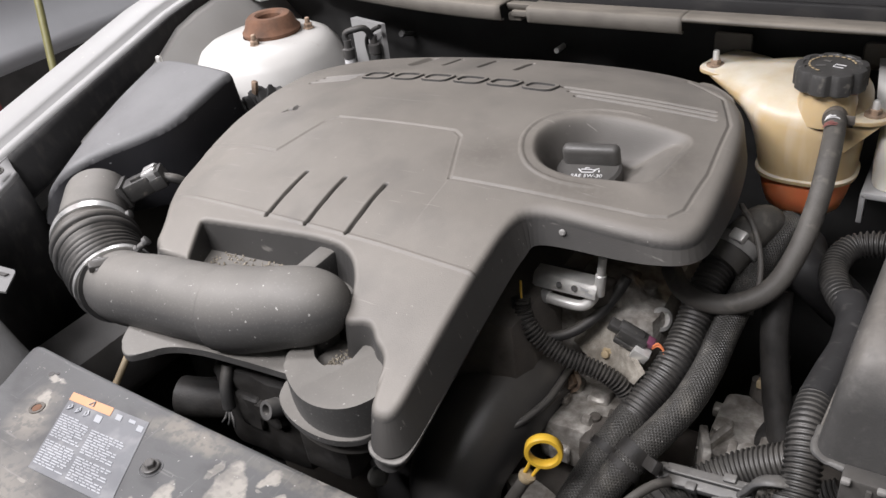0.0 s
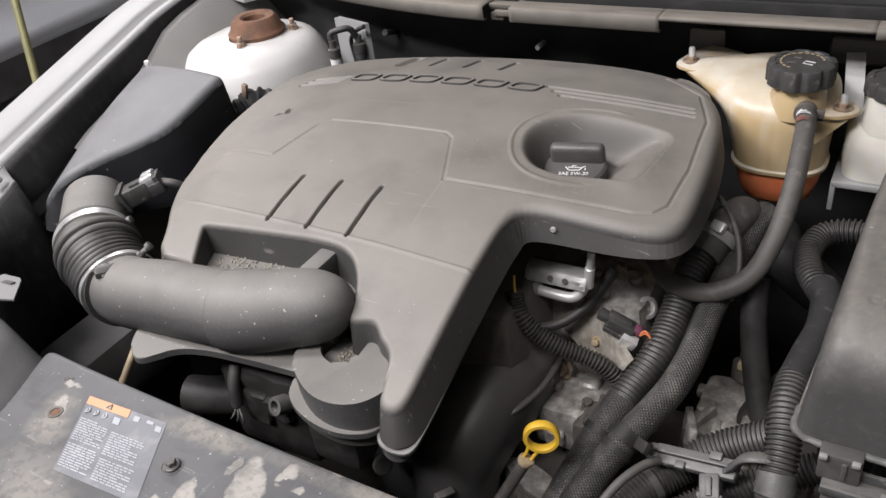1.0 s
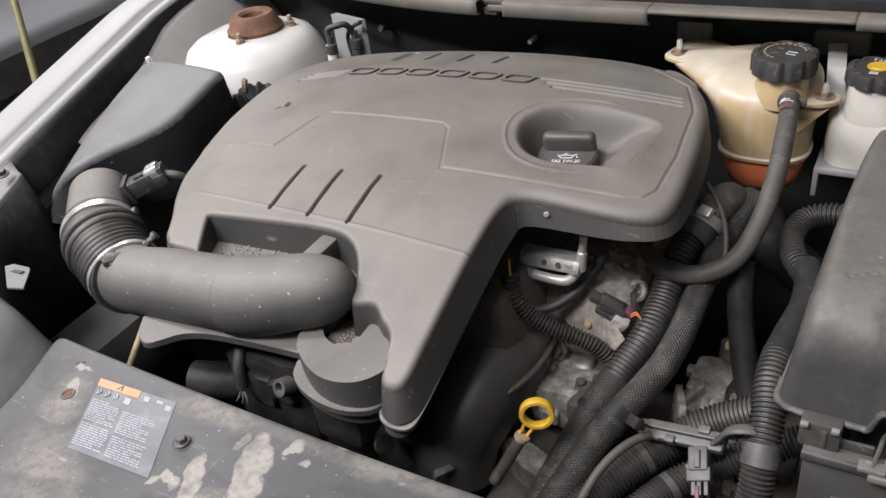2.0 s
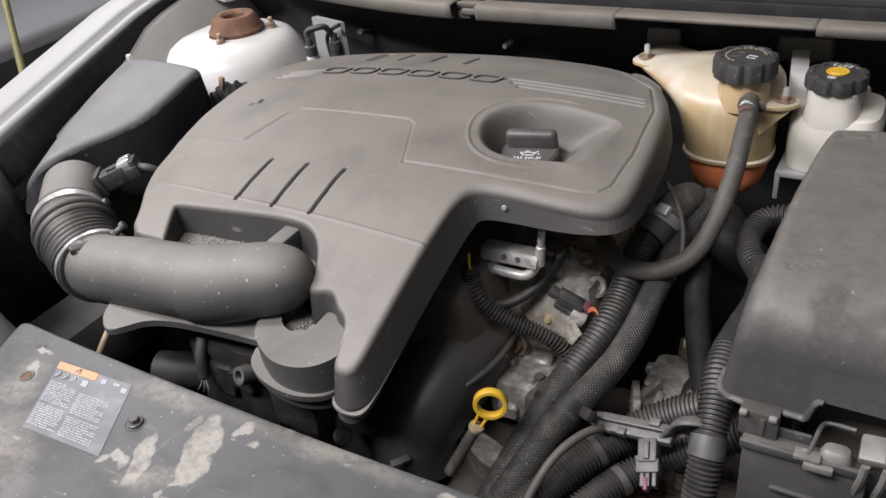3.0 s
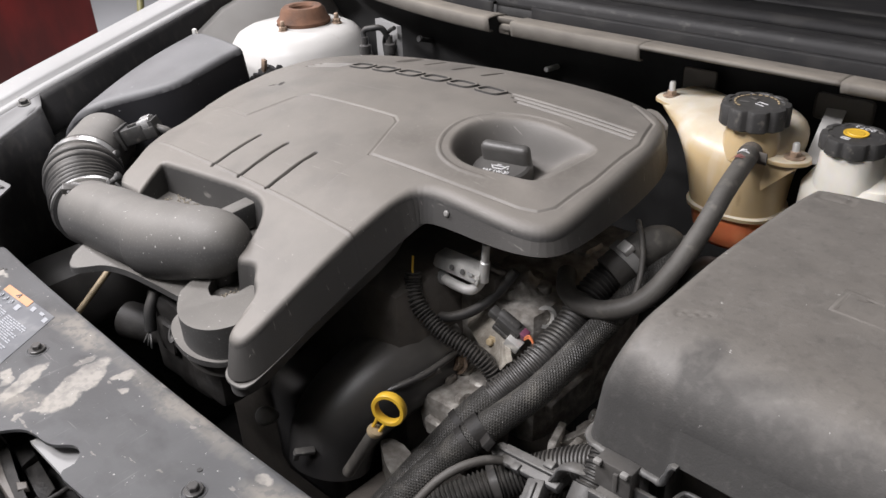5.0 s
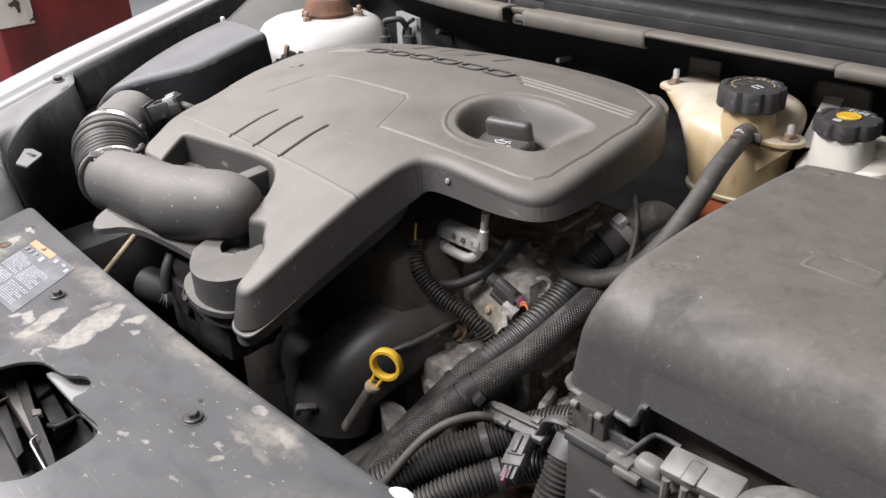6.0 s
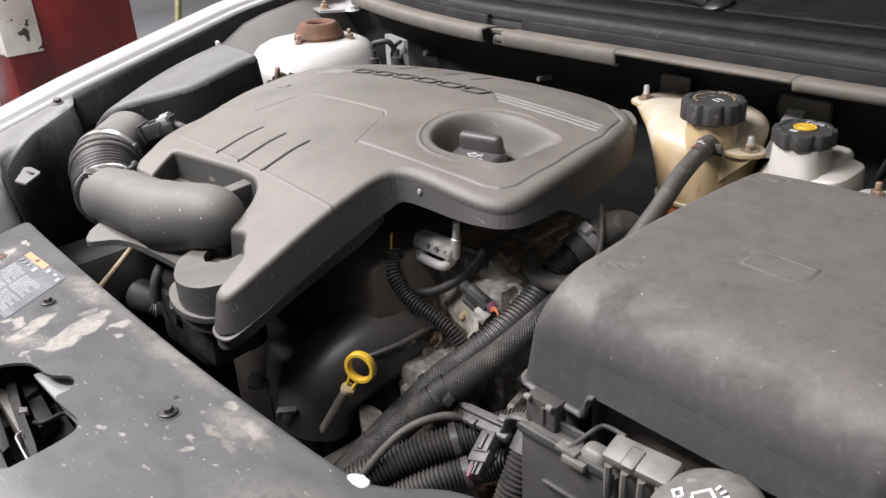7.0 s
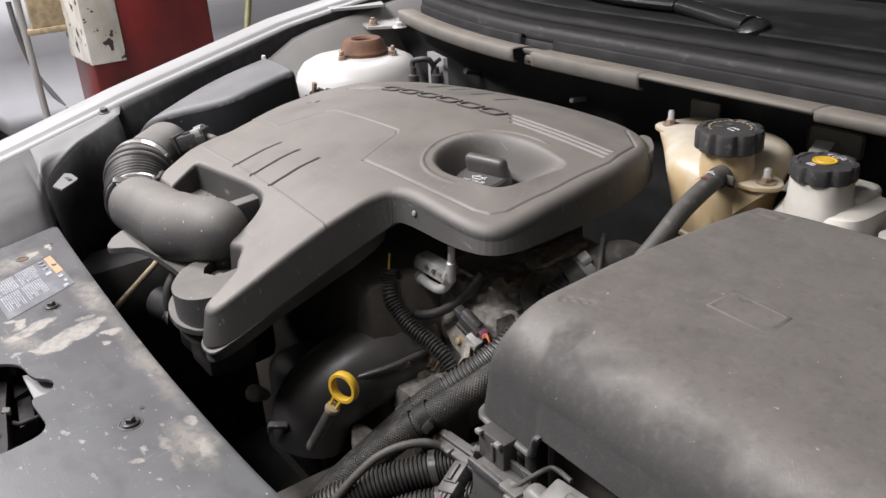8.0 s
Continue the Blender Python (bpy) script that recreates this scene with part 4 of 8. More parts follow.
# ---- engine cover ----
engine_cover = empty("engine_cover", "dusty dark grey plastic engine cover with oil filler bowl", "engine cover")
outer = [(-0.650, 0.445), (-0.654, 0.446), (-0.708, 0.446), (-0.721, 0.479), (-0.745, 0.51), (-0.775, 0.555), (-0.797, 0.600), (-0.803, 0.65), (-0.803, 0.727), (-0.797, 0.81), (-0.785, 0.855),
         (-0.755, 0.890), (-0.70, 0.913), (-0.60, 0.930), (-0.435, 0.949), (-0.326, 0.951), (-0.266, 0.932), (-0.221, 0.896), (-0.190, 0.835), (-0.173, 0.746),
         (-0.168, 0.651), (-0.172, 0.616), (-0.192, 0.600), (-0.235, 0.596), (-0.290, 0.597), (-0.322, 0.594), (-0.333, 0.578), (-0.337, 0.52), (-0.340, 0.42), (-0.341, 0.380),
         (-0.348, 0.369), (-0.362, 0.368), (-0.370, 0.376), (-0.373, 0.392), (-0.378, 0.412), (-0.386, 0.4205), (-0.396, 0.4255), (-0.406, 0.4360), (-0.415, 0.4390), (-0.431, 0.4335), (-0.438, 0.4355), (-0.442, 0.450),
         (-0.450, 0.474), (-0.470, 0.497), (-0.502, 0.506), (-0.60, 0.499), (-0.664, 0.494), (-0.671, 0.493), (-0.670, 0.488)]
outer = ccw(round_off(outer, 2))


def profile_z(y):
    ky = np.array([0.33, 0.37, 0.40, 0.45, 0.51, 0.56, 0.61, 0.68, 0.75, 0.82, 0.90, 0.97])
    kz = np.array([0.908, 0.923, 0.936, 0.957, 0.979, 0.996, 1.006, 1.018, 1.023, 1.023, 1.013, 0.998])
    f = np.linspace(0.33, 0.97, 200)
    v = np.interp(f, ky, kz)
    for _ in range(3):
        v[2:-2] = (v[:-4] + v[1:-3] + v[2:-2] + v[3:-1] + v[4:]) / 5
    return np.interp(y, f, v)


def line(x, y, pts, width, depth):
    d = seg_dist(x, y, pts)[0]
    return -depth * (1 - smooth_step(width * 0.35, width, d))


bowl = ccw(round_off([(-0.378, 0.705), (-0.371, 0.740), (-0.340, 0.768), (-0.30, 0.775), (-0.255, 0.768), (-0.216, 0.759), (-0.222, 0.71), (-0.228, 0.664), (-0.27, 0.655), (-0.315, 0.646), (-0.356, 0.660)], 3))


def cover_z(x, y, d):
    z = profile_z(y) + 0.004 - 0.0125 * ((x + 0.44) / 0.25) ** 2 * smooth_step(0.45, 0.60, y)
    z = z - 0.012 * smooth_step(-0.70, -0.81, x) * smooth_step(0.80, 0.55, y) - 0.003 * smooth_step(0.52, 0.42, y)
    # rounded outer edge, tight edge at the duct
    pocket = (x < -0.372) & (y < 0.52) & (x > -0.70)
    r = np.where(pocket, 0.005, 0.0075 + 0.0055 * smooth_step(0.56, 0.62, y))
    e = np.clip(r - d, 0, None)
    z = z - (r - np.sqrt(np.clip(r * r - e * e, 0, None)))
    # crown ridge and panel lines
    z = z + 0.0012 * (1 - smooth_step(0.0005, 0.0022, seg_dist(x, y, [(-0.735, 0.522), (-0.60, 0.518), (-0.45, 0.514), (-0.338, 0.508)])[0]))
    trap = [(-0.795, 0.630), (-0.664, 0.614), (-0.638, 0.678), (-0.625, 0.690), (-0.462, 0.688), (-0.450, 0.680), (-0.424, 0.612)]
    z = z - 0.0010 * inside(x, y, trap + [(-0.424, 0.5), (-0.795, 0.5)]) * smooth_step(0.0, 0.004, seg_dist(x, y, trap)[0]) * smooth_step(0.515, 0.60, y)
    z = z + line(x, y, trap, 0.0024, 0.0016)
    edge = [(-0.424, 0.612), (-0.30, 0.616), (-0.222, 0.621), (-0.203, 0.627), (-0.193, 0.642), (-0.190, 0.70), (-0.199, 0.80), (-0.225, 0.87), (-0.28, 0.915)]
    z = z + line(x, y, edge, 0.0024, 0.0017)
    for gx in (-0.5955, -0.5415, -0.4885):
        z = z + line(x, y, [(gx, 0.517), (gx + 0.002, 0.586)], 0.0031, 0.007)
    # oil filler bowl
    bd = seg_dist(x, y, bowl, True)[0] * np.where(inside(x, y, bowl), 1, -1)
    ramp = smooth_step(-0.30, -0.225, x)
    z = z - (0.048 - 0.041 * ramp) * smooth_step(0.0, 0.034 - 0.022 * ramp, bd)
    z = z + 0.0015 * (1 - smooth_step(0.001, 0.003, np.abs(bd + 0.010))) * smooth_step(-0.27, -0.30, x)
    # stripes beside the raised word
    for k in range(3):
        z = z + line(x, y, [(-0.395 + 0.012 * k, 0.823 - 0.010 * k), (-0.222 + 0.003 * k, 0.824 - 0.010 * k)], 0.0034, 0.0028)
        z = z + line(x, y, [(-0.735 - 0.006 * k, 0.800 - 0.009 * k), (-0.682 - 0.004 * k, 0.812 - 0.009 * k)], 0.0034, 0.0028)
    # slots along the rear edge
    for sx, sw in ((-0.635, 0.011), (-0.588, 0.004), (-0.535, 0.004), (-0.482, 0.004)):
        z = z + line(x, y, [(sx, 0.870), (sx + 0.006, 0.905)], sw, 0.005)
    # pit left by a knock
    z = z - 0.004 * (1 - smooth_step(0.002, 0.006, np.hypot((x + 0.714) * 0.8, (y - 0.702) * 1.6)))
    return z


def cover_bottom(x, y):
    z = 0.882 + (np.minimum(y, 0.60) - 0.36) * 0.37
    z = np.where((x < -0.376) & (y < 0.52), np.where(x > -0.44, 0.897, 0.920), z)
    return np.where(x < -0.70, 0.935, z)


def cover_flare(x, y):
    """The leg's walls lean out further than the rest."""
    return 0.005 + 0.004 * smooth_step(-0.372, -0.352, x) * smooth_step(-0.315, -0.33, x) * smooth_step(0.60, 0.575, y)


shell("top", outer, cover_z, cover_bottom, 0.0011, M_COVER, engine_cover, flare=cover_flare)
bm = bmesh.new()
tab_out = ccw(round_off([(-0.262, 0.940), (-0.226, 0.907), (-0.214, 0.885), (-0.228, 0.880), (-0.262, 0.915), (-0.275, 0.935)], 2))
prism(bm, tab_out, 0.975, 1.0005, 0.002)
part("rear_tab", bm, M_COVER, engine_cover, "low tab on the rear edge")
# six plain raised marks where the maker's word stands
def raised_mark(cx, cy, hw, hh):
    bm = bmesh.new()
    outline = []
    for k in range(28):
        a = 2 * math.pi * k / 28
        c, s = math.cos(a), math.sin(a)
        f = (abs(c) ** 4 + abs(s) ** 4) ** -0.25
        outline.append((c * f, s * f))
    rings = []
    for grow, lift in ((1.0, -0.0006), (0.97, 0.0026), (0.88, 0.0030), (0.78, 0.0026), (0.74, -0.0006)):
        ring = []
        for c, s in outline:
            dy = s * (hh - 0.0155 * (1 - grow))
            px, py = cx + c * (hw - 0.0165 * (1 - grow)) + dy * 0.35, cy + dy
            pz = float(cover_z(np.array([px]), np.array([py]), np.array([0.1]))[0])
            ring.append(bm.verts.new((px, py, pz + lift)))
        rings.append(ring)
    for a, b in zip(rings, rings[1:]):
        for k in range(28):
            bm.faces.new((a[k], a[(k + 1) % 28], b[(k + 1) % 28], b[k]))
    part("raised_mark", bm, M_COVER, engine_cover)


for k in range(6):
    raised_mark(-0.652 + 0.0465 * k, 0.808 + 0.001 * k, 0.0195, 0.0115)
# lower black shell with its rim below the front leg
rim_line = [(-0.318, 0.602), (-0.3275, 0.575), (-0.3305, 0.45), (-0.3310, 0.379), (-0.336, 0.3595), (-0.363, 0.358), (-0.376, 0.368), (-0.380, 0.395), (-0.40, 0.60)]
rim = ccw(round_off(rim_line, 2))
prism_bm = prism(bmesh.new(), rim, lambda x, y: 0.8790 + (y - 0.36) * 0.37, lambda x, y: 0.8815 + (y - 0.36) * 0.37, 0.001)
part("rim", prism_bm, M_DUCT, engine_cover, "dusty rim of the lower shell")
low = ccw(round_off([(-0.345, 0.60), (-0.345, 0.45), (-0.338, 0.385), (-0.345, 0.362), (-0.366, 0.362), (-0.376, 0.375), (-0.378, 0.40), (-0.40, 0.60)], 2))
part("lower_shell", prism(bmesh.new(), low, lambda x, y: 0.864 + (y - 0.36) * 0.30, lambda x, y: 0.874 + (y - 0.36) * 0.37), M_DARK, engine_cover, "black lower shell")

# pocket floor with grit, post and the short block beside the elbow
part("pocket_floor", prism(bmesh.new(), [(-0.69, 0.43), (-0.50, 0.43), (-0.47, 0.455), (-0.44, 0.455), (-0.44, 0.515), (-0.69, 0.515)], 0.915, 0.938), M_DUCT, engine_cover)
bm = bmesh.new()
box(bm, (-0.011, -0.035, -0.03), (0.011, 0.035, 0.0), 0.004, Matrix.Translation((-0.512, 0.473, 0.9665)) @ pose(0, 0, 0, 8, 0, -10))
part("post", bm, M_DUCT, engine_cover)

# intake duct with rounded elbow, lip and tab
intake_duct = empty("intake_duct", "grey dusty plastic intake duct with a rounded elbow", "intake duct")
bm = bmesh.new()
duct_way = [(-0.785, 0.438, 0.900), (-0.765, 0.430, 0.904), (-0.73, 0.421, 0.913), (-0.68, 0.418, 0.924), (-0.62, 0.419, 0.930), (-0.57, 0.421, 0.934), (-0.53, 0.426, 0.942), (-0.50, 0.433, 0.9490), (-0.465, 0.440, 0.9550), (-0.437, 0.444, 0.9575)]
tube(bm, duct_way, lambda u: (0.0406 + 0.0028 * float(smooth_step(0.588, 0.598, u)) - 0.0046 * float(smooth_step(0.62, 0.87, u))) * max(0.0, 1 - max(0.0, (u - 0.82) / 0.1801) ** 2.4) ** 0.5, step=0.0015, seg=56)
part("pipe", bm, M_DUCT, intake_duct)
bm = bmesh.new()
lathe(bm, [(0.020, 0.86), (0.020, 0.930)], (-0.482, 0.442, 0), seg=32)
part("throat", bm, M_DUCT, intake_duct)
lip = [(-0.700, 0.385), (-0.690, 0.362), (-0.672, 0.352), (-0.655, 0.362), (-0.635, 0.378), (-0.60, 0.387), (-0.55, 0.391), (-0.50, 0.394), (-0.46, 0.396), (-0.46, 0.43), (-0.70, 0.43)]
part("lip", prism(bmesh.new(), ccw(round_off(lip, 2)), lambda x, y: 0.882 + (y - 0.35) * 0.25, lambda x, y: 0.890 + (y - 0.35) * 0.25, 0.002), M_DUCT, intake_duct, "thin moulded lip with a tab")
crescent = [(-0.489, 0.426), (-0.492, 0.402), (-0.474, 0.383), (-0.442, 0.362), (-0.415, 0.356), (-0.390, 0.360), (-0.374, 0.372), (-0.364, 0.392), (-0.366, 0.415), (-0.380, 0.445), (-0.419, 0.445),
            (-0.419, 0.427), (-0.419, 0.411), (-0.429, 0.3990), (-0.447, 0.4025), (-0.463, 0.412), (-0.470, 0.428)]
part("throttle_collar", prism(bmesh.new(), ccw(round_off(crescent, 2)), 0.886, lambda x, y: 0.9225 + (x + 0.43) * 0.10 + (y - 0.39) * 0.08, 0.004), M_DUCT, intake_duct, "crescent collar over the throttle body")
collar = ccw(round_off([(-0.490, 0.43), (-0.490, 0.384), (-0.470, 0.365), (-0.444, 0.3545), (-0.416, 0.3505), (-0.392, 0.3545), (-0.372, 0.368), (-0.368, 0.40), (-0.39, 0.43)], 2))
part("flange", prism(bmesh.new(), collar, 0.884, 0.8905, 0.0015), M_DUCT, intake_duct, "thin moulded flange")
neck = ccw(round_off([(x * 0.94 - 0.0255, y * 0.9 + 0.042) for x, y in collar], 1))
part("neck", prism(bmesh.new(), neck, 0.868, 0.885), M_BLACK, intake_duct, "black neck below the flange")
part("cavity_floor", prism(bmesh.new(), [(-0.465, 0.38), (-0.385, 0.38), (-0.385, 0.45), (-0.465, 0.45)], 0.89, 0.909), M_DUCT, intake_duct)

# ---- oil filler cap ----
oil_cap = empty("oil_filler_cap", "black oil filler cap with grip bar and white print", "oil cap")
oc = Vector((-0.3145, 0.711, 0.972))
cap_pose = Matrix.Translation(oc) @ pose(0, 0, 0, 11, 0, 0)
bm = bmesh.new()
lathe(bm, [(0.033, -0.02), (0.034, 0.012), (0.0338, 0.020), (0.031, 0.0225), (0.001, 0.0230)], (0, 0, 0), seg=48)
bmesh.ops.transform(bm, matrix=cap_pose, verts=bm.verts)
part("disc", bm, M_OILCAP, oil_cap)
bm = bmesh.new()
box(bm, (-0.030, -0.0075, 0.010), (0.030, 0.0075, 0.043), 0.0068, cap_pose @ pose(0, 0.010, 0, 0, 0, 10), 4)
part("grip", bm, M_OILCAP, oil_cap)

# ---- air filter box, outlet, bellows ----
air_box = empty("air_filter_box", "smooth black plastic air filter box with sloping lid", "air filter box")
lid_out = ccw(round_off([(-1.062, 0.780), (-1.055, 0.782), (-0.866, 0.748), (-0.853, 0.745), (-0.847, 0.737), (-0.845, 0.66), (-0.852, 0.625), (-0.878, 0.594), (-0.912, 0.562), (-0.943, 0.522), (-0.962, 0.508), (-0.990, 0.500), (-1.01, 0.52), (-1.04, 0.61)], 2))


def lid_z(x, y, d):
    u = np.clip((y - 0.46) / 0.30, 0, 1.1)
    z = 0.957 + 0.058 * u ** 0.75 + 0.016 * smooth_step(-1.1, -0.85, x) * smooth_step(0.5, 0.72, y) - 0.010 * smooth_step(-0.98, -1.10, x)
    # the side towards the fender falls away below a ridge
    off = -0.928 * (x + 1.045) - 0.371 * (y - 0.75)
    z = z - 0.95 * 0.010 * np.log1p(np.exp(np.clip(off / 0.010, -30, 30)))
    r = 0.013
    e = np.clip(r - d, 0, None)
    return z + 0.002 - 0.8 * (r - np.sqrt(np.clip(r * r - e * e, 0, None)))


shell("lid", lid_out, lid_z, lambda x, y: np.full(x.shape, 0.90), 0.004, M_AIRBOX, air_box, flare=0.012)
low_out = ccw([(x - (x + 0.95) * 0.03, y - (y - 0.64) * 0.03) for x, y in lid_out])
part("base", prism(bmesh.new(), low_out, 0.70, 0.90), M_BLACK, air_box)
bm = bmesh.new()
tube(bm, [(-0.918, 0.533, 0.930), (-0.90, 0.516, 0.930), (-0.88, 0.497, 0.930), (-0.850, 0.469, 0.928)], 0.0425, seg=44)
part("outlet", bm, M_DUCT, air_box, "grey outlet stub of the air box")

bellows = empty("intake_bellows", "ribbed black rubber intake bellows with steel band clamps", "intake hose")
bm = bmesh.new()
tube(bm, [(-0.856, 0.474, 0.928), (-0.846, 0.466, 0.927), (-0.833, 0.458, 0.923)], 0.0462, seg=48)
part("collar", bm, M_RUBBER, bellows)
bm = bmesh.new()
tube(bm, [(-0.834, 0.4585, 0.9235), (-0.822, 0.452, 0.919), (-0.802, 0.443, 0.911), (-0.786, 0.437, 0.905)], 0.0474, seg=52, ridge=0.0022, pitch=0.0070)
part("sleeve", bm, M_RUBBER, bellows)
for place, axis, r in (((-0.8325, 0.4580, 0.9225), (0.84, -0.50, -0.2), 0.0508), ((-0.8215, 0.4520, 0.9188), (0.88, -0.44, -0.2), 0.0504)):
    bm = bmesh.new()
    lathe(bm, [(r - 0.004, -0.0060), (r - 0.0008, -0.0052), (r + 0.0010, -0.0028), (r + 0.0014, 0.0), (r + 0.0010, 0.0028), (r - 0.0008, 0.0052), (r - 0.004, 0.0060)], place, axis, 56, close=False)
    part("bead", bm, M_RUBBER, bellows, "thick rounded rubber bead")
bm = bmesh.new()
tube(bm, [(-0.790, 0.439, 0.906), (-0.777, 0.434, 0.902), (-0.764, 0.429, 0.904)], 0.0450, seg=48)
part("collar", bm, M_RUBBER, bellows)


def band(place, axis, r, width):
    bm = bmesh.new()
    lathe(bm, [(r, -width / 2), (r + 0.0015, -width / 2), (r + 0.0015, width / 2), (r, width / 2)], place, axis, 56)
    return part("band_clamp", bm, M_CLAMP, bellows, "steel band clamp")


band((-0.845, 0.4655, 0.9268), (0.80, -0.58, -0.10), 0.0470, 0.011)
band((-0.776, 0.4335, 0.902), (0.90, -0.40, -0.10), 0.0462, 0.007)
for k in range(7):
    a = radians(58 + 3.4 * k)
    q = Vector((0, 0, 1)).rotation_difference(Vector((0.80, -0.58, -0.10)).normalized()).to_matrix().to_4x4()
    side = q.inverted() @ Vector((0.58, 0.80, 0.25))
    turn = math.atan2(side.y, side.x) + radians(2 - 4.2 * k)
    bm = bmesh.new()
    box(bm, (0.0484, -0.0006, -0.0032), (0.0490, 0.0006, 0.0032), 0, Matrix.Translation((-0.845, 0.4655, 0.9268)) @ q @ Matrix.Rotation(turn, 4, "Z"))
    part("band_slot", bm, M_GRIME, bellows, "dark worm slot in the band")
for place, axis in (((-0.815, 0.495, 0.946), (0.75, 0.5, 0.3)), ((-0.748, 0.462, 0.942), (0.5, 0.6, 0.5))):
    bm = bmesh.new()
    lathe(bm, [(0.0036, -0.008), (0.0036, 0.004), (0.0056, 0.004), (0.0056, 0.0085), (0.003, 0.0095)], place, axis, 12)
    lathe(bm, [(0.0052, 0), (0.0052, 0.005)], Vector(place) - Vector(axis).normalized() * 0.010, axis, 8)
    part("clamp_screw", bm, M_GREYPL, bellows)
bm = bmesh.new()
box(bm, (-0.012, -0.006, -0.004), (0.012, 0.006, 0.006), 0.002, Matrix.Translation((-0.757, 0.411, 0.944)) @ pose(0, 0, 0, 20, 10, 60))
box(bm, (-0.006, -0.010, -0.002), (0.006, 0.010, 0.004), 0.002, Matrix.Translation((-0.757, 0.411, 0.944)) @ pose(0, 0, 0, 20, 10, 60))
part("clamp_buckle", bm, M_BLACK, bellows, "black clamp buckle")

# air flow sensor plug
sensor = empty("air_flow_sensor", "black air flow sensor plug with pale clip", "sensor")
sm = Matrix.Translation((-0.850, 0.545, 0.952)) @ pose(0, 0, 0, 0, -18, 38) @ Matrix.Scale(1.22, 4)
bm = bmesh.new()
box(bm, (-0.036, -0.016, -0.012), (-0.020, 0.016, 0.002), 0.003, sm)
box(bm, (-0.022, -0.011, -0.010), (0.020, 0.011, 0.010), 0.003, sm)
box(bm, (-0.014, -0.014, -0.012), (-0.008, 0.014, 0.013), 0.001, sm)
box(bm, (0.002, -0.008, 0.009), (0.016, -0.004, 0.013), 0.001, sm)
part("plug_body", bm, M_CAP, sensor)
bm = bmesh.new()
box(bm, (0.014, -0.009, 0.002), (0.030, 0.009, 0.013), 0.002, sm)
box(bm, (0.018, -0.004, 0.011), (0.030, 0.004, 0.015), 0.001, sm)
part("clip", bm, M_CHROME, sensor, "pale clip")
bm = bmesh.new()
lathe(bm, [(0.006, -0.004), (0.006, 0.006), (0.004, 0.007)], (-0.872, 0.527, 0.951), (0.1, 0.1, 1), 12)
part("screw", bm, M_STEEL, sensor)
bm = bmesh.new()
box(bm, (0.018, -0.011, -0.010), (0.034, 0.011, 0.004), 0.002, sm)
part("plug_end", bm, M_CAP, sensor)
bm = bmesh.new()
tube(bm, [(-0.822, 0.566, 0.962), (-0.806, 0.574, 0.958), (-0.80, 0.585, 0.945), (-0.80, 0.60, 0.92)], 0.006, seg=10)
part("lead", bm, M_RUBBER, sensor)
bm = bmesh.new()
box(bm, (0.028, -0.0095, -0.009), (0.0335, 0.0095, 0.010), 0.001, sm)
part("lock_frame", bm, M_CAP, sensor)
bm = bmesh.new()
lathe(bm, [(0.0085, -0.002), (0.0085, 0.002), (0.0060, 0.004), (0.0060, 0.009), (0.0035, 0.0095)], sm @ Vector((-0.028, -0.010, 0.002)), (0.1, -0.4, 0.9), 14)
part("fixing_screw", bm, M_CHROME, sensor, "bright fixing screw")

# ---- coolant tank ----
tank = empty("coolant_tank", "yellowed translucent coolant tank, orange coolant below", "coolant tank")


def tank_ring(bm, z, main, lobe, n=72):
    """Section of the tank: an oval body drawn out softly towards the mounting ear."""
    cx, cy, rx, ry = main
    lx, ly, lr = lobe
    ring = []
    for k in range(n):
        a = 2 * math.pi * k / n
        c, q = math.cos(a), math.sin(a)
        f = (abs(c) ** 2.4 + abs(q) ** 2.4) ** (-1 / 2.4)
        body = Vector((cx + rx * c * f, cy + ry * q * f))
        tip = Vector((lx + lr * c, ly + lr * q))
        lead = (tip.x - body.x) * c + (tip.y - body.y) * q
        w = 1 / (1 + math.exp(max(-40.0, min(40.0, -lead * 260))))
        p = body.lerp(tip, w)
        ring.append(bm.verts.new((p.x, p.y, z)))
    return ring


bm = bmesh.new()
rings = [tank_ring(bm, *r) for r in (
    (0.917, (-0.1405, 0.929, 0.0525, 0.0455), (-0.150, 0.930, 0.02)),
    (0.940, (-0.1425, 0.931, 0.0555, 0.0490), (-0.160, 0.935, 0.02)),
    (0.955, (-0.1445, 0.934, 0.0585, 0.0525), (-0.172, 0.942, 0.024)),
    (0.968, (-0.1470, 0.939, 0.0620, 0.0575), (-0.186, 0.952, 0.027)),
    (0.979, (-0.1500, 0.945, 0.0660, 0.0630), (-0.205, 0.962, 0.029)),
    (0.988, (-0.1530, 0.951, 0.0685, 0.0665), (-0.226, 0.973, 0.029)),
    (0.9945, (-0.1550, 0.956, 0.0690, 0.0675), (-0.243, 0.981, 0.028)),
    (0.9985, (-0.1560, 0.959, 0.0680, 0.0665), (-0.251, 0.985, 0.026)),
    (1.003, (-0.1570, 0.962, 0.0650, 0.0640), (-0.244, 0.984, 0.024)),
    (1.0075, (-0.1580, 0.965, 0.0595, 0.0590), (-0.226, 0.981, 0.022)),
    (1.011, (-0.1585, 0.968, 0.0520, 0.0515), (-0.205, 0.978, 0.020)),
    (1.013, (-0.1590, 0.970, 0.0400, 0.0390), (-0.185, 0.975, 0.014)))]
for a, b in zip(rings, rings[1:]):
    for k in range(72):
        bm.faces.new((a[k], a[(k + 1) % 72], b[(k + 1) % 72], b[k]))
bm.faces.new(rings[0][::-1]), bm.faces.new(rings[-1])
part("upper_shell", bm, M_TANK, tank)
bm = bmesh.new()
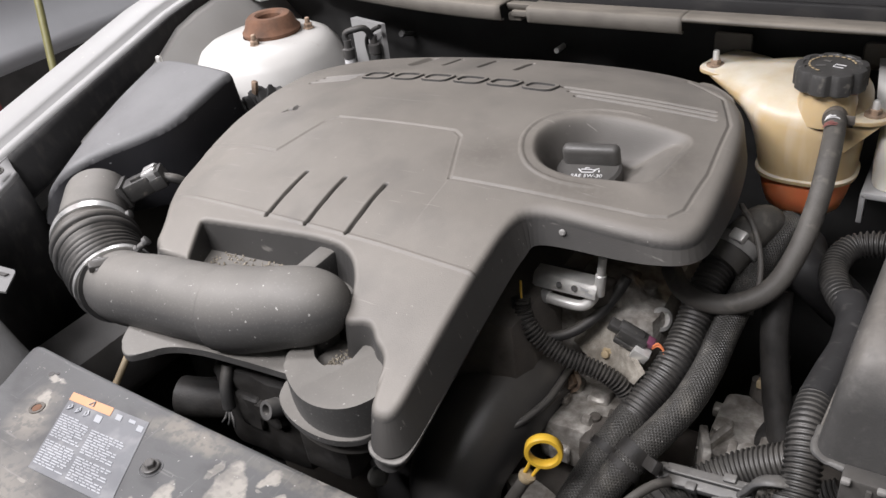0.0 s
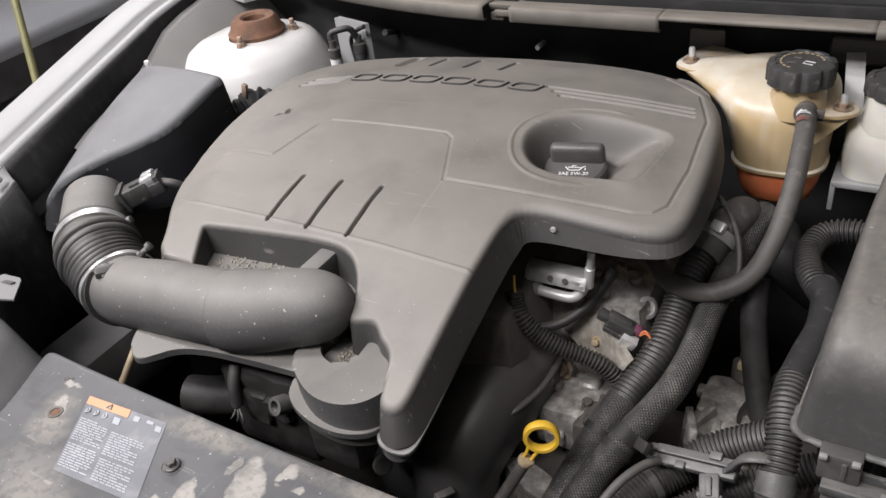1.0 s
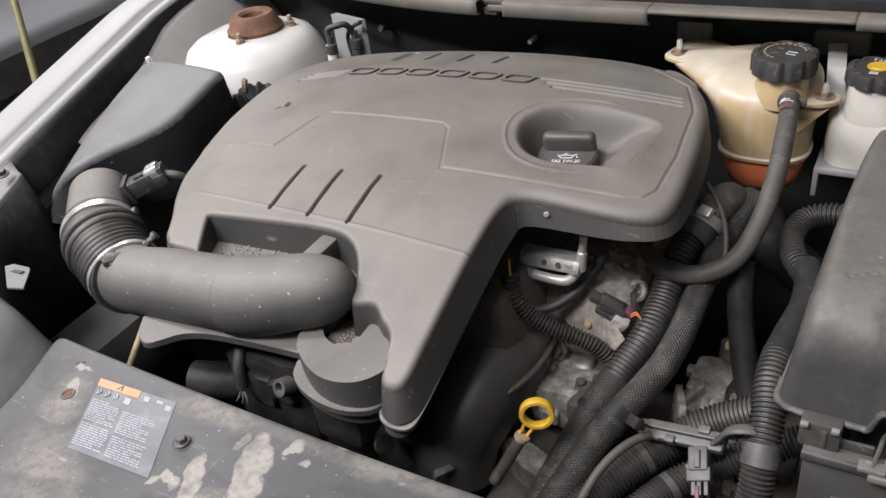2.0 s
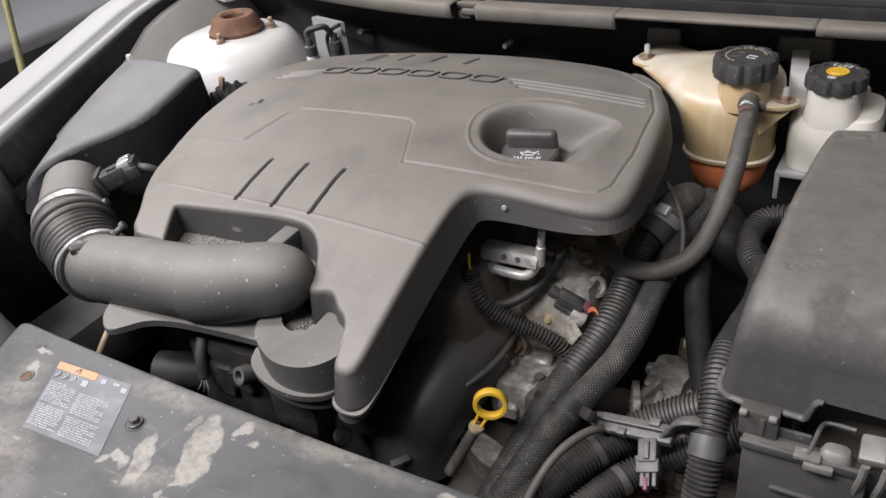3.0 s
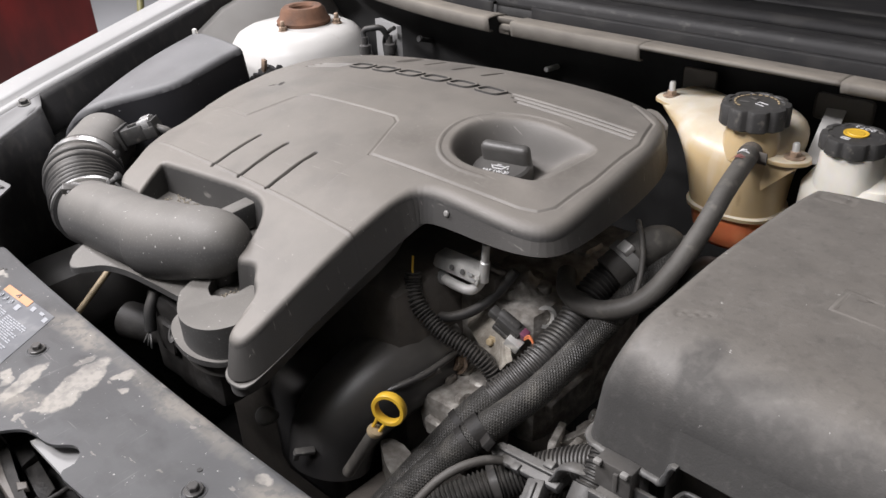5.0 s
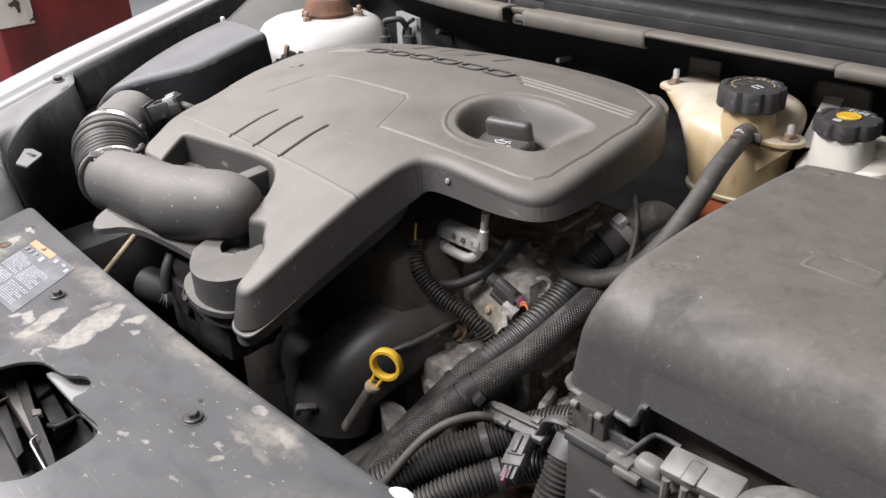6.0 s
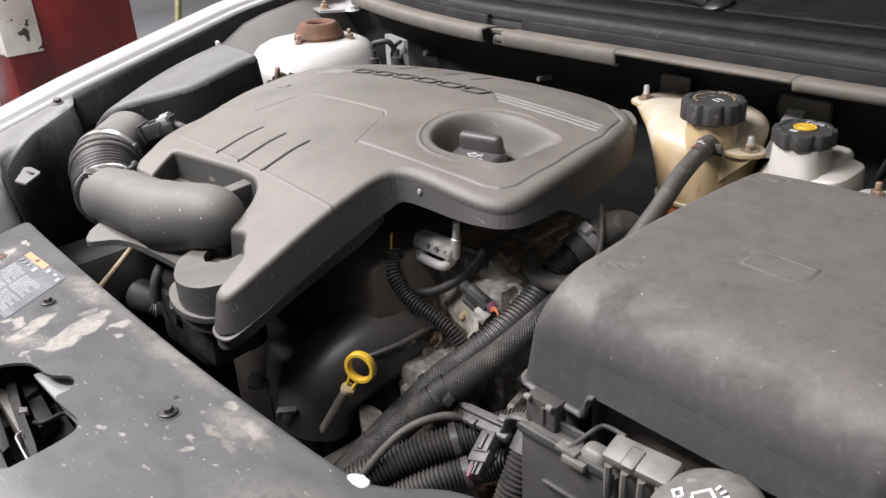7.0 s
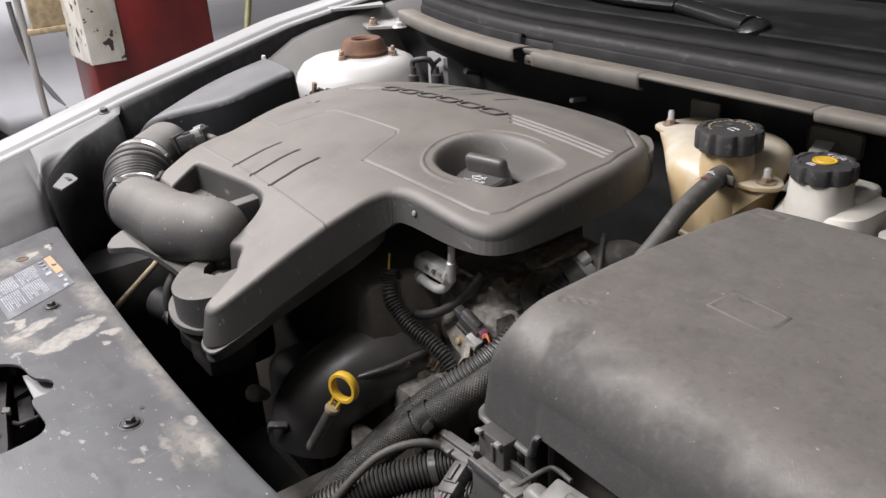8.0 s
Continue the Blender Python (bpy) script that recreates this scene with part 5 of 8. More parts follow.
loft(bm, [(0.9125, -0.1405, 0.929, 0.0525, 0.0455), (0.9135, -0.1405, 0.929, 0.0552, 0.0480), (0.9175, -0.1405, 0.929, 0.0555, 0.0484), (0.9190, -0.1405, 0.929, 0.0525, 0.0455)], 64, 2.6)
part("weld_seam", bm, M_TANK, tank)
bm = bmesh.new()
loft(bm, [(0.866, -0.139, 0.927, 0.022, 0.020), (0.8675, -0.139, 0.927, 0.033, 0.029), (0.874, -0.1395, 0.928, 0.041, 0.036), (0.890, -0.140, 0.929, 0.0465, 0.041), (0.914, -0.1405, 0.929, 0.0515, 0.0445)], 64, 2.6)
part("lower_shell", bm, M_COOLANT, tank, "orange coolant showing through the lower shell")
bm = bmesh.new()
lathe(bm, [(0.0300, 0.985), (0.0300, 1.008), (0.0285, 1.013), (0.0285, 1.03)], (-0.126, 0.911, 0), seg=36)
part("filler_neck", bm, M_TANK, tank)
for name, pts in (("ear", [(-0.252, 1.046), (-0.262, 1.046), (-0.285, 0.994), (-0.286, 0.978), (-0.276, 0.967), (-0.235, 0.953), (-0.18, 0.97), (-0.20, 1.025)]), ("ear", [(-0.115, 0.90), (-0.085, 0.893), (-0.062, 0.907), (-0.060, 0.925), (-0.075, 0.942), (-0.115, 0.95)])):
    part(name, prism(bmesh.new(), ccw(round_off(pts, 1)), 0.9985 if pts[0][0] < -0.2 else 0.987, 1.003 if pts[0][0] < -0.2 else 0.992, 0.0015), M_TANK, tank, "pale mounting ear")
bm = bmesh.new()
v = [bm.verts.new(p) for p in ((-0.066, 0.905, 0.9885), (-0.110, 0.898, 0.9885), (-0.110, 0.940, 0.9885), (-0.068, 0.930, 0.9885), (-0.100, 0.893, 0.955), (-0.100, 0.935, 0.955))]
for f in ((0, 1, 2, 3), (0, 4, 1), (3, 2, 5), (0, 3, 5, 4), (1, 4, 5, 2)):
    bm.faces.new([v[k] for k in f])
part("gusset", bm, M_TANK, tank, smooth=False)
bolt("mounting_nut", (-0.268, 0.987, 1.003), (0, 0, 1), M_RUSTB, tank, 0.0062, 0, 0.011, label="rusty nut and washer")
bolt("mounting_nut", (-0.078, 0.917, 0.992), (0, 0, 1), M_RUSTB, tank, 0.0062, 0, 0.011, label="rusty nut and washer")
for sx, sy, sz in ((-0.268, 0.987, 0.007), (-0.078, 0.917, -0.006)):
    bm = bmesh.new()
    lathe(bm, [(0.0040, 0.990), (0.0040, 1.013), (0.0030, 1.015)], (sx, sy, sz), seg=12)
    part("stud", bm, M_STEEL, tank, "bright threaded stud")
bm = bmesh.new()
lathe(bm, [(0.0065, 0), (0.0065, 0.030)], (-0.113, 0.895, 0.998), (0.1, -0.98, 0.12), 16)
part("nipple", bm, M_TANK, tank)


def screw_cap(parent, label, c, r, h, lobes=9):
    bm = bmesh.new()
    lathe(bm, [(r * 0.93, 0), (r, 0.002), (r, h - 0.005), (r * 0.96, h - 0.001), (r * 0.86, h), (r * 0.78, h), (r * 0.76, h - 0.0012), (0.002, h - 0.0005)], c, seg=108, lobes=lobes, depth=0.10)
    return part("screw_cap", bm, M_CAP, parent, label)


coolant_cap = screw_cap(tank, "black lobed screw cap", (-0.126, 0.911, 1.0225), 0.0370, 0.0245)
bm = bmesh.new()
box(bm, (-0.005, -0.002, 0), (0.005, 0.002, 0.0006), 0, Matrix.Translation((-0.136, 0.904, 1.0467)) @ pose(0, 0, 0, 0, 0, 15))
box(bm, (-0.004, -0.002, 0), (0.004, 0.002, 0.0006), 0, Matrix.Translation((-0.132, 0.918, 1.0467)) @ pose(0, 0, 0, 0, 0, -15))
part("print_mark", bm, M_GREYPL, coolant_cap, "pale printed mark")
bm = bmesh.new()
for k in range(14):
    a = radians(20 + 17 * k)
    box(bm, (-0.0022, -0.0010, 0), (0.0022, 0.0010, 0.0005), 0, Matrix.Translation((-0.126 + 0.0225 * math.cos(a), 0.911 + 0.0225 * math.sin(a), 1.0466)) @ pose(0, 0, 0, 0, 0, 110 + 17 * k))
part("print_ring", bm, M_TAN, coolant_cap, "faded yellowish print round the cap")
bm = bmesh.new()
box(bm, (-0.0055, -0.0040, 0), (0.0055, -0.0030, 0.0007), 0, Matrix.Translation((-0.118, 0.9055, 1.0468)) @ pose(0, 0, 0, 0, 0, -15))
box(bm, (-0.0055, 0.0030, 0), (0.0055, 0.0040, 0.0007), 0, Matrix.Translation((-0.118, 0.9055, 1.0468)) @ pose(0, 0, 0, 0, 0, -15))
box(bm, (-0.0055, -0.0030, 0), (-0.0045, 0.0030, 0.0007), 0, Matrix.Translation((-0.118, 0.9055, 1.0468)) @ pose(0, 0, 0, 0, 0, -15))
part("print_symbol", bm, M_PRINT, coolant_cap, "white printed symbol")

# ---- brake fluid reservoir ----
brake_res = empty("brake_reservoir", "milky plastic brake fluid reservoir", "fluid reservoir")
bm = bmesh.new()
loft(bm, [(0.905, -0.022, 0.960, 0.050, 0.050), (0.93, -0.022, 0.960, 0.052, 0.052), (0.962, -0.022, 0.960, 0.051, 0.051), (0.974, -0.020, 0.962, 0.046, 0.047), (0.978, -0.018, 0.964, 0.036, 0.038)], 56, 4)
part("body", bm, M_MILK, brake_res)
bm = bmesh.new()
loft(bm, [(0.950, -0.027, 0.943, 0.034, 0.034), (0.978, -0.028, 0.941, 0.0315, 0.031), (0.984, -0.028, 0.940, 0.0295, 0.029), (1.006, -0.028, 0.940, 0.0285, 0.028)], 48, 3.4)
part("filler_neck", bm, M_MILK, brake_res)
bm = bmesh.new()
loft(bm, [(0.95, -0.014, 0.985, 0.022, 0.03), (0.981, -0.014, 0.985, 0.021, 0.029), (0.986, -0.014, 0.985, 0.018, 0.026), (0.988, -0.014, 0.985, 0.012, 0.020)], 32, 4)
part("side_chamber", bm, M_MILK, brake_res)
bm = bmesh.new()
box(bm, (-0.078, 0.905, 0.896), (0.05, 1.0, 0.904), 0.002)
box(bm, (-0.078, 0.905, 0.865), (-0.072, 0.93, 0.90), 0.001)
part("bracket", bm, M_WHITE, brake_res, "white bracket under the reservoir")
brake_cap = screw_cap(brake_res, "black lobed cap with yellow warning disc", (-0.028, 0.940, 1.006), 0.0345, 0.0185, 8)
bm = bmesh.new()
lathe(bm, [(0.0125, 0), (0.0125, 0.0012), (0.0115, 0.0014), (0.0105, 0.0008), (0.0085, 0.0008), (0.008, 0.0014), (0.002, 0.0014)], (-0.028, 0.940, 1.0240), seg=32)
part("warning_disc", bm, M_YELLOW, brake_cap, "yellow warning disc")
strap = empty("white_strap", "white painted steel strap behind the tank", "strap")
bm = bmesh.new()
top, foot = Vector((-0.0826, 1.036, 1.0095)), Vector((-0.070, 0.955, 0.972))
side = Vector((0.0105, 0.0016, 0.0))
out = (foot - top).cross(side).normalized() * 0.002
v = [bm.verts.new(p + d) for d in (out * 0, out) for p in (top - side, top + side, foot + side, foot - side)]
for f in ((0, 1, 2, 3), (7, 6, 5, 4), (0, 4, 5, 1), (1, 5, 6, 2), (2, 6, 7, 3), (3, 7, 4, 0)):
    bm.faces.new([v[k] for k in f])
bmesh.ops.recalc_face_normals(bm, faces=list(bm.faces))
part("plate", bm, M_STRUT, strap)

# ---- fuse and battery box ----
fuse_box = empty("fuse_box", "worn black plastic fuse and battery cover", "fuse box")
fb = [(-0.0335, 0.530), (-0.0355, 0.496), (-0.035, 0.487), (-0.030, 0.4825), (-0.018, 0.482), (0.10, 0.479), (0.325, 0.473), (0.325, 0.83), (0.10, 0.818), (-0.005, 0.806), (-0.018, 0.795)]
fb = ccw(round_off(fb, 2))


def box_z(x, y, d):
    z = 1.016 + 0.004 * smooth_step(0.5, 0.8, y)
    for r, gap in ((0.012, d), (0.070, np.maximum(y - 0.474 + 0.03 * np.clip(x, 0, 1), 0)), (0.026 * smooth_step(0.70, 0.50, y) + 0.002, x + 0.038 - 0.05 * (y - 0.48))):
        e = np.clip(r - np.maximum(gap, 0), 0, None)
        z = z - (r - np.sqrt(np.clip(r * r - e * e, 0, None)))
    z = z - 0.0012 * (1 - smooth_step(0.0008, 0.002, seg_dist(x, y, [(0.088, 0.637), (0.097, 0.640)])[0]))
    for cx, cy in ((-0.004, 0.541), (0.004, 0.545), (0.012, 0.549)):
        z = z - 0.001 * (1 - smooth_step(0.0006, 0.0018, np.abs(np.hypot(x - cx, y - cy) - 0.0035)))
    z = z - 0.001 * (1 - smooth_step(0.0008, 0.002, np.abs(np.maximum(np.abs(x - 0.012) / 2.2, np.abs(y - 0.786)) - 0.006)))
    return z


def box_bottom(x, y):
    return 0.918 + 0.021 * smooth_step(0.028, 0.036, x)


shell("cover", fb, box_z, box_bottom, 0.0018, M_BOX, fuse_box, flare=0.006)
edge_run = []
for k in range(len(fb)):
    (xa, ya), (xb, yb) = fb[k], fb[(k + 1) % len(fb)]
    way = Vector((yb - ya, xa - xb)).normalized() * 0.0068
    count = max(1, int(math.hypot(xb - xa, yb - ya) / 0.003))
    for j in range(count):
        bx, by = xa + (xb - xa) * j / count, ya + (yb - ya) * j / count
        if (by < 0.52 and bx < 0.040) or (bx < 0.0 and by < 0.78):
            edge_run.append((bx + way.x, by + way.y, float(box_bottom(np.array([bx]), np.array([by]))[0])))
start = max(range(len(edge_run)), key=lambda k: edge_run[k][1])
edge_run = edge_run[start:] + edge_run[:start]
bm = bmesh.new()
tube(bm, edge_run, 0.0016, seg=8, step=0.004)
part("edge_bead", bm, M_BOX, fuse_box, "pale worn lower edge")
bm = bmesh.new()
corner_run = [p for p in edge_run if p[1] < 0.512]
tube(bm, corner_run, 0.0034, seg=10, step=0.003, flat=0.8)
for v in bm.verts:
    v.co += noise.noise_vector(v.co * 160) * 0.0012
part("corner_lip", bm, M_GREYPL, fuse_box, "thick dusty lip at the lower corner")
part("base", prism(bmesh.new(), ccw([(-0.012, 0.515), (0.26, 0.485), (0.265, 0.80), (0.005, 0.78)]), 0.70, 0.95), M_GRIME, fuse_box, "black fuse block below the cover")


mark = [(0.075, 0.610), (0.075, 0.644), (0.129, 0.638), (0.130, 0.607)]
bm = bmesh.new()
rings = []
mid = Vector((sum(p[0] for p in mark) / 4, sum(p[1] for p in mark) / 4))
for grow, lift in ((1.04, -0.0004), (0.97, 0.0008), (0.88, 0.0008), (0.80, -0.0004)):
    ring = []
    for x, y in mark:
        p = mid + (Vector((x, y)) - mid) * grow
        ring.append(bm.verts.new((p.x, p.y, float(box_z(np.array([p.x]), np.array([p.y]), np.array([0.1]))[0]) + lift)))
    rings.append(ring)
for a, b in zip(rings, rings[1:]):
    for k in range(4):
        bm.faces.new((a[k], a[(k + 1) % 4], b[(k + 1) % 4], b[k]))
part("embossed_mark", bm, M_BOX, fuse_box, angle=80)

# ---- hoses and looms ----
def hose(name, label, points, r, mat=None, ridge=0.0, pitch=0.004, seg=16, category="hose", flat=1.0):
    ob = empty(name, label, category, place=points[0])
    bm = bmesh.new()
    tube(bm, points, r, seg=seg, ridge=ridge, pitch=pitch, flat=flat)
    part("sleeve" if ridge else "tube", bm, mat or M_HOSE, ob)
    return ob


coolant_hose = hose("coolant_hose", "grey rubber coolant hose from the tank", [(-0.113, 0.888, 1.000), (-0.108, 0.862, 1.000), (-0.103, 0.81, 0.985), (-0.102, 0.765, 0.957), (-0.108, 0.722, 0.926), (-0.122, 0.690, 0.902), (-0.150, 0.672, 0.889), (-0.18, 0.670, 0.886),
                    (-0.205, 0.682, 0.887), (-0.225, 0.71, 0.887)], 0.0105)
main_loom = hose("main_loom", "thick ribbed black wiring loom", [(-0.150, 0.770, 0.925), (-0.172, 0.735, 0.905), (-0.183, 0.70, 0.885), (-0.187, 0.658, 0.855), (-0.192, 0.615, 0.836), (-0.205, 0.582, 0.816), (-0.216, 0.552, 0.800)], 0.0166, M_LOOM, 0.0026, 0.0052, 20, "wiring loom")
bm = bmesh.new()
tube(bm, [(-0.211, 0.566, 0.8075), (-0.219, 0.545, 0.796), (-0.231, 0.512, 0.772), (-0.243, 0.475, 0.745), (-0.258, 0.43, 0.71)], lambda u: 0.0180 - 0.001 * u, seg=24)
part("braided_end", bm, M_BRAID, main_loom, "grey braided sleeve over the loom's end")
braided_loom = hose("braided_loom", "wiring loom in a grey braided sleeve", [(-0.128, 0.800, 0.915), (-0.136, 0.765, 0.908), (-0.146, 0.725, 0.888), (-0.153, 0.66, 0.865), (-0.155, 0.613, 0.852), (-0.163, 0.577, 0.836), (-0.177, 0.550, 0.819), (-0.192, 0.528, 0.802), (-0.210, 0.498, 0.780), (-0.222, 0.470, 0.760), (-0.236, 0.44, 0.735), (-0.254, 0.40, 0.70)], lambda u: 0.0142 + 0.0032 * u * u, M_BRAID, 0.0, 0.004, 20, "wiring loom")
hose("injector_loom", "thin ribbed black injector loom", [(-0.336, 0.583, 0.905), (-0.333, 0.579, 0.893), (-0.323, 0.573, 0.879), (-0.308, 0.573, 0.864), (-0.285, 0.576, 0.850), (-0.260, 0.583, 0.839), (-0.240, 0.588, 0.827), (-0.227, 0.590, 0.811), (-0.221, 0.589, 0.79)], 0.0085, M_LOOM, 0.0028, 0.0042, 16, "wiring loom")
hose("bay_loom", "ribbed black loom beside the fuse box", [(0.02, 0.80, 0.90), (-0.035, 0.812, 0.90), (-0.068, 0.806, 0.893), (-0.078, 0.775, 0.887), (-0.070, 0.74, 0.886), (-0.052, 0.710, 0.884)], 0.0125, M_LOOM, 0.0032, 0.005, 18, "wiring loom")
hose("taped_loom", "black taped loom beside the fuse box", [(-0.055, 0.722, 0.885), (-0.046, 0.70, 0.884), (-0.044, 0.661, 0.880), (-0.050, 0.62, 0.877), (-0.055, 0.585, 0.873)], 0.0165, M_SEAL, 0, 0.005, 18, "wiring loom")
low_bay_loom = hose("bay_loom", "ribbed black loom beside the fuse box", [(-0.055, 0.591, 0.874), (-0.056, 0.560, 0.866), (-0.052, 0.530, 0.848), (-0.050, 0.502, 0.826), (-0.049, 0.483, 0.800), (-0.049, 0.470, 0.775), (-0.050, 0.46, 0.75)], 0.0148, M_LOOM, 0.0026, 0.0046, 18, "wiring loom")

bm = bmesh.new()
lathe(bm, [(0.0110, -0.005), (0.0122, -0.005), (0.0122, 0.005), (0.0110, 0.005)], (-0.112, 0.880, 1.0), (0.1, -0.99, 0), 28)
box(bm, (0.008, -0.004, -0.004), (0.020, -0.002, 0.006), 0.0005, Matrix.Translation((-0.112, 0.880, 1.0)))
box(bm, (0.008, 0.002, -0.010), (0.018, 0.004, 0.002), 0.0005, Matrix.Translation((-0.112, 0.880, 1.0)))
part("spring_clamp", bm, M_GRIME, coolant_hose, "dark steel spring clamp")
for k, (mat, lab) in enumerate(((M_PRINT, "worn white print"), (M_REDPRINT, "worn red print"))):
    for j in range(3):
        bm = bmesh.new()
        y = 0.868 - 0.013 * k - 0.004 * j
        lathe(bm, [(0.01065, -0.0011), (0.01085, -0.0011), (0.01085, 0.0011), (0.01065, 0.0011)], (-0.1095 + 0.0008 * k, y, 1.0 - 0.002 * k), (0.1, -0.99, -0.05), 28)
        bmesh.ops.delete(bm, geom=[v for v in bm.verts if v.co.z < 1.0035 - 0.002 * k + 0.0015 * (j % 2) or v.co.x > -0.1035 + 0.002 * (j % 2)], context="VERTS")
        part("print_bar", bm, mat, coolant_hose, lab)
bm = bmesh.new()
tube(bm, [(-0.2225, 0.536, 0.7900), (-0.2250, 0.530, 0.7860)], 0.0188, seg=24, step=0.002)
part("tape_band", bm, M_OILY, main_loom, "black tape band")
bm = bmesh.new()
tube(bm, [(-0.1990, 0.5165, 0.7940), (-0.2020, 0.511, 0.7905)], 0.0178, seg=24, step=0.002)
part("tape_band", bm, M_OILY, braided_loom, "black tape band")

# ---- dipstick ----
dipstick = empty("dipstick", "yellow plastic ring dipstick in a black tube", "dipstick")
tube_way = Vector((-0.41, -0.27, -0.87)).normalized()
ring_axis = Vector((0.39, -0.92, 0.10)).normalized()
dm = Matrix.Translation((-0.2575, 0.4665, 0.834)) @ Vector((0, 0, 1)).rotation_difference(ring_axis).to_matrix().to_4x4()
bm = bmesh.new()
rings = []
for i in range(40):
    a = 2 * math.pi * i / 40
    ring = []
    for rr, zz in ((0.0136, -0.0048), (0.0168, -0.0048), (0.0177, -0.0035), (0.0177, 0.0035), (0.0168, 0.0048), (0.0136, 0.0048), (0.0128, 0.0035), (0.0128, -0.0035)):
        ring.append(bm.verts.new(dm @ Vector((rr * math.cos(a), rr * math.sin(a), zz))))
    rings.append(ring)
for i in range(40):
    a, b = rings[i], rings[(i + 1) % 40]
    for k in range(8):
        j = (k + 1) % 8
        bm.faces.new((a[k], b[k], b[j], a[j]))
part("ring", bm, M_YELLOW, dipstick)
down = tube_way
foot = Vector((-0.2575, 0.4665, 0.834)) + down * 0.0168
for s in (-1, 1):
    bm = bmesh.new()
    side = down.cross(ring_axis).normalized() * (0.0042 * s)
    tube(bm, [foot + side * 1.3, foot + side + down * 0.008, foot + side + down * 0.018], 0.0018, seg=8)
    part("stem", bm, M_YELLOW, dipstick)
bm = bmesh.new()
lathe(bm, [(0.0055, 0.014), (0.0078, 0.015), (0.0083, 0.018), (0.0078, 0.0205), (0.0060, 0.023)], foot, down, 24)
part("collar", bm, M_TAN, dipstick, "dirty tan collar")
bm = bmesh.new()
lathe(bm, [(0.0062, 0.021), (0.0066, 0.085), (0.0055, 0.088)], foot, down, 16)
part("guide_tube", bm, M_HOSE, dipstick)

# ---- engine below the cover ----
def cast_part(name, shape, mat, parent, label=""):
    """An uneven cast body; the pads and bosses on its faces are parts of it. shape: (low corner, high corner, seed, roughness, ...)."""
    lo, hi, seed, rough = Vector(shape[0]), Vector(shape[1]), shape[2], shape[3]
    rnd = random.Random(seed)
    size = hi - lo

    def worn(bm):
        bmesh.ops.subdivide_edges(bm, edges=[e for e in bm.edges if e.calc_length() > 0.014], cuts=3, use_grid_fill=True)
        for v in bm.verts:
            v.co += noise.noise_vector(v.co * 45 + Vector((seed * 7.3, seed * 1.7, seed))) * rough * 0.45
        return bm

    bm = bmesh.new()
    box(bm, lo, hi, min(size) * 0.14, None, 2)
    body = part(name, worn(bm), mat, parent, label)
    for _ in range(9):
        w = Vector([size[k] * rnd.uniform(0.10, 0.38) for k in range(3)])
        side = rnd.choice((0, 1, 2, 2))
        c = Vector([lo[k] + w[k] / 2 + (size[k] - w[k]) * rnd.random() for k in range(3)])
        c[side] = hi[side] if side == 2 else (lo[side] if side == 1 else rnd.choice((lo[0], hi[0])))
        bm = bmesh.new()
        if rnd.random() < 0.4:
            r = min(min(size) * 0.2, 0.012) * rnd.uniform(0.6, 1.0)
            way = [0, 0, 0]
            way[side] = 1 if side == 2 else -1
            lathe(bm, [(r, -0.01), (r, r * 0.7), (r * 0.75, r * 0.8), (r * 0.4, r * 0.75)], c, way, 14)
            part("boss", bm, mat, body)
        else:
            w[side] = min(w[side], 0.014)
            box(bm, c - w / 2, c + w / 2, min(w) * 0.2, None, 1)
            part("pad", worn(bm), mat, body)
    return body


engine = empty("engine", "dirty aluminium engine with black covers", "engine")
bm = bmesh.new()
box(bm, (-0.74, 0.54, 0.42), (-0.32, 0.90, 0.90), 0.03)
part("block", bm, M_GRIME, engine, "grimy dark engine block")
cast_part("cylinder_head", ((-0.35, 0.640, 0.66), (-0.215, 0.88, 0.868), 3, 0.006), M_ALU, engine, "grimy cast aluminium head")
bm = bmesh.new()
loft(bm, [(0.834, -0.246, 0.668, 0.036, 0.032), (0.850, -0.247, 0.667, 0.034, 0.029), (0.866, -0.246, 0.663, 0.029, 0.023), (0.878, -0.249, 0.664, 0.021, 0.016), (0.888, -0.253, 0.668, 0.012, 0.009)], 14, 3.0)
bmesh.ops.subdivide_edges(bm, edges=list(bm.edges), cuts=2, use_grid_fill=True)
bmesh.ops.translate(bm, vec=(-0.014, 0.018, 0.0), verts=bm.verts)
bmesh.ops.rotate(bm, cent=(-0.247, 0.667, 0.86), matrix=Matrix.Rotation(radians(14), 3, "Z"), verts=bm.verts)
for v in bm.verts:
    v.co += noise.noise_vector(v.co * 55) * 0.0035 + noise.noise_vector(v.co * 150) * 0.0008
part("cam_housing", bm, M_ALU, engine, "pale cast aluminium housing", angle=50)
cast_part("water_outlet", ((-0.315, 0.555, 0.715), (-0.235, 0.640, 0.775), 8, 0.007), M_ALU, engine, "grimy aluminium outlet")
cast_part("side_casting", ((-0.262, 0.545, 0.70), (-0.215, 0.60, 0.775), 11, 0.006), M_GRIME, engine, "grimy aluminium casting")
bm = bmesh.new()
plate = [(-0.300, 0.632, 0.848), (-0.268, 0.640, 0.852), (-0.250, 0.628, 0.848), (-0.213, 0.592, 0.838), (-0.219, 0.588, 0.828), (-0.252, 0.618, 0.812), (-0.285, 0.630, 0.806), (-0.302, 0.630, 0.825)]
front = [bm.verts.new(p) for p in plate]
back = [bm.verts.new((x + 0.002, y + 0.006, z)) for x, y, z in plate]
bm.faces.new(front), bm.faces.new(back[::-1])
for i in range(len(plate)):
    j = (i + 1) % len(plate)
    bm.faces.new((front[i], front[j], back[j], back[i]))
part("lift_bracket", bm, M_PALE, engine, "pale dusty steel lifting bracket")
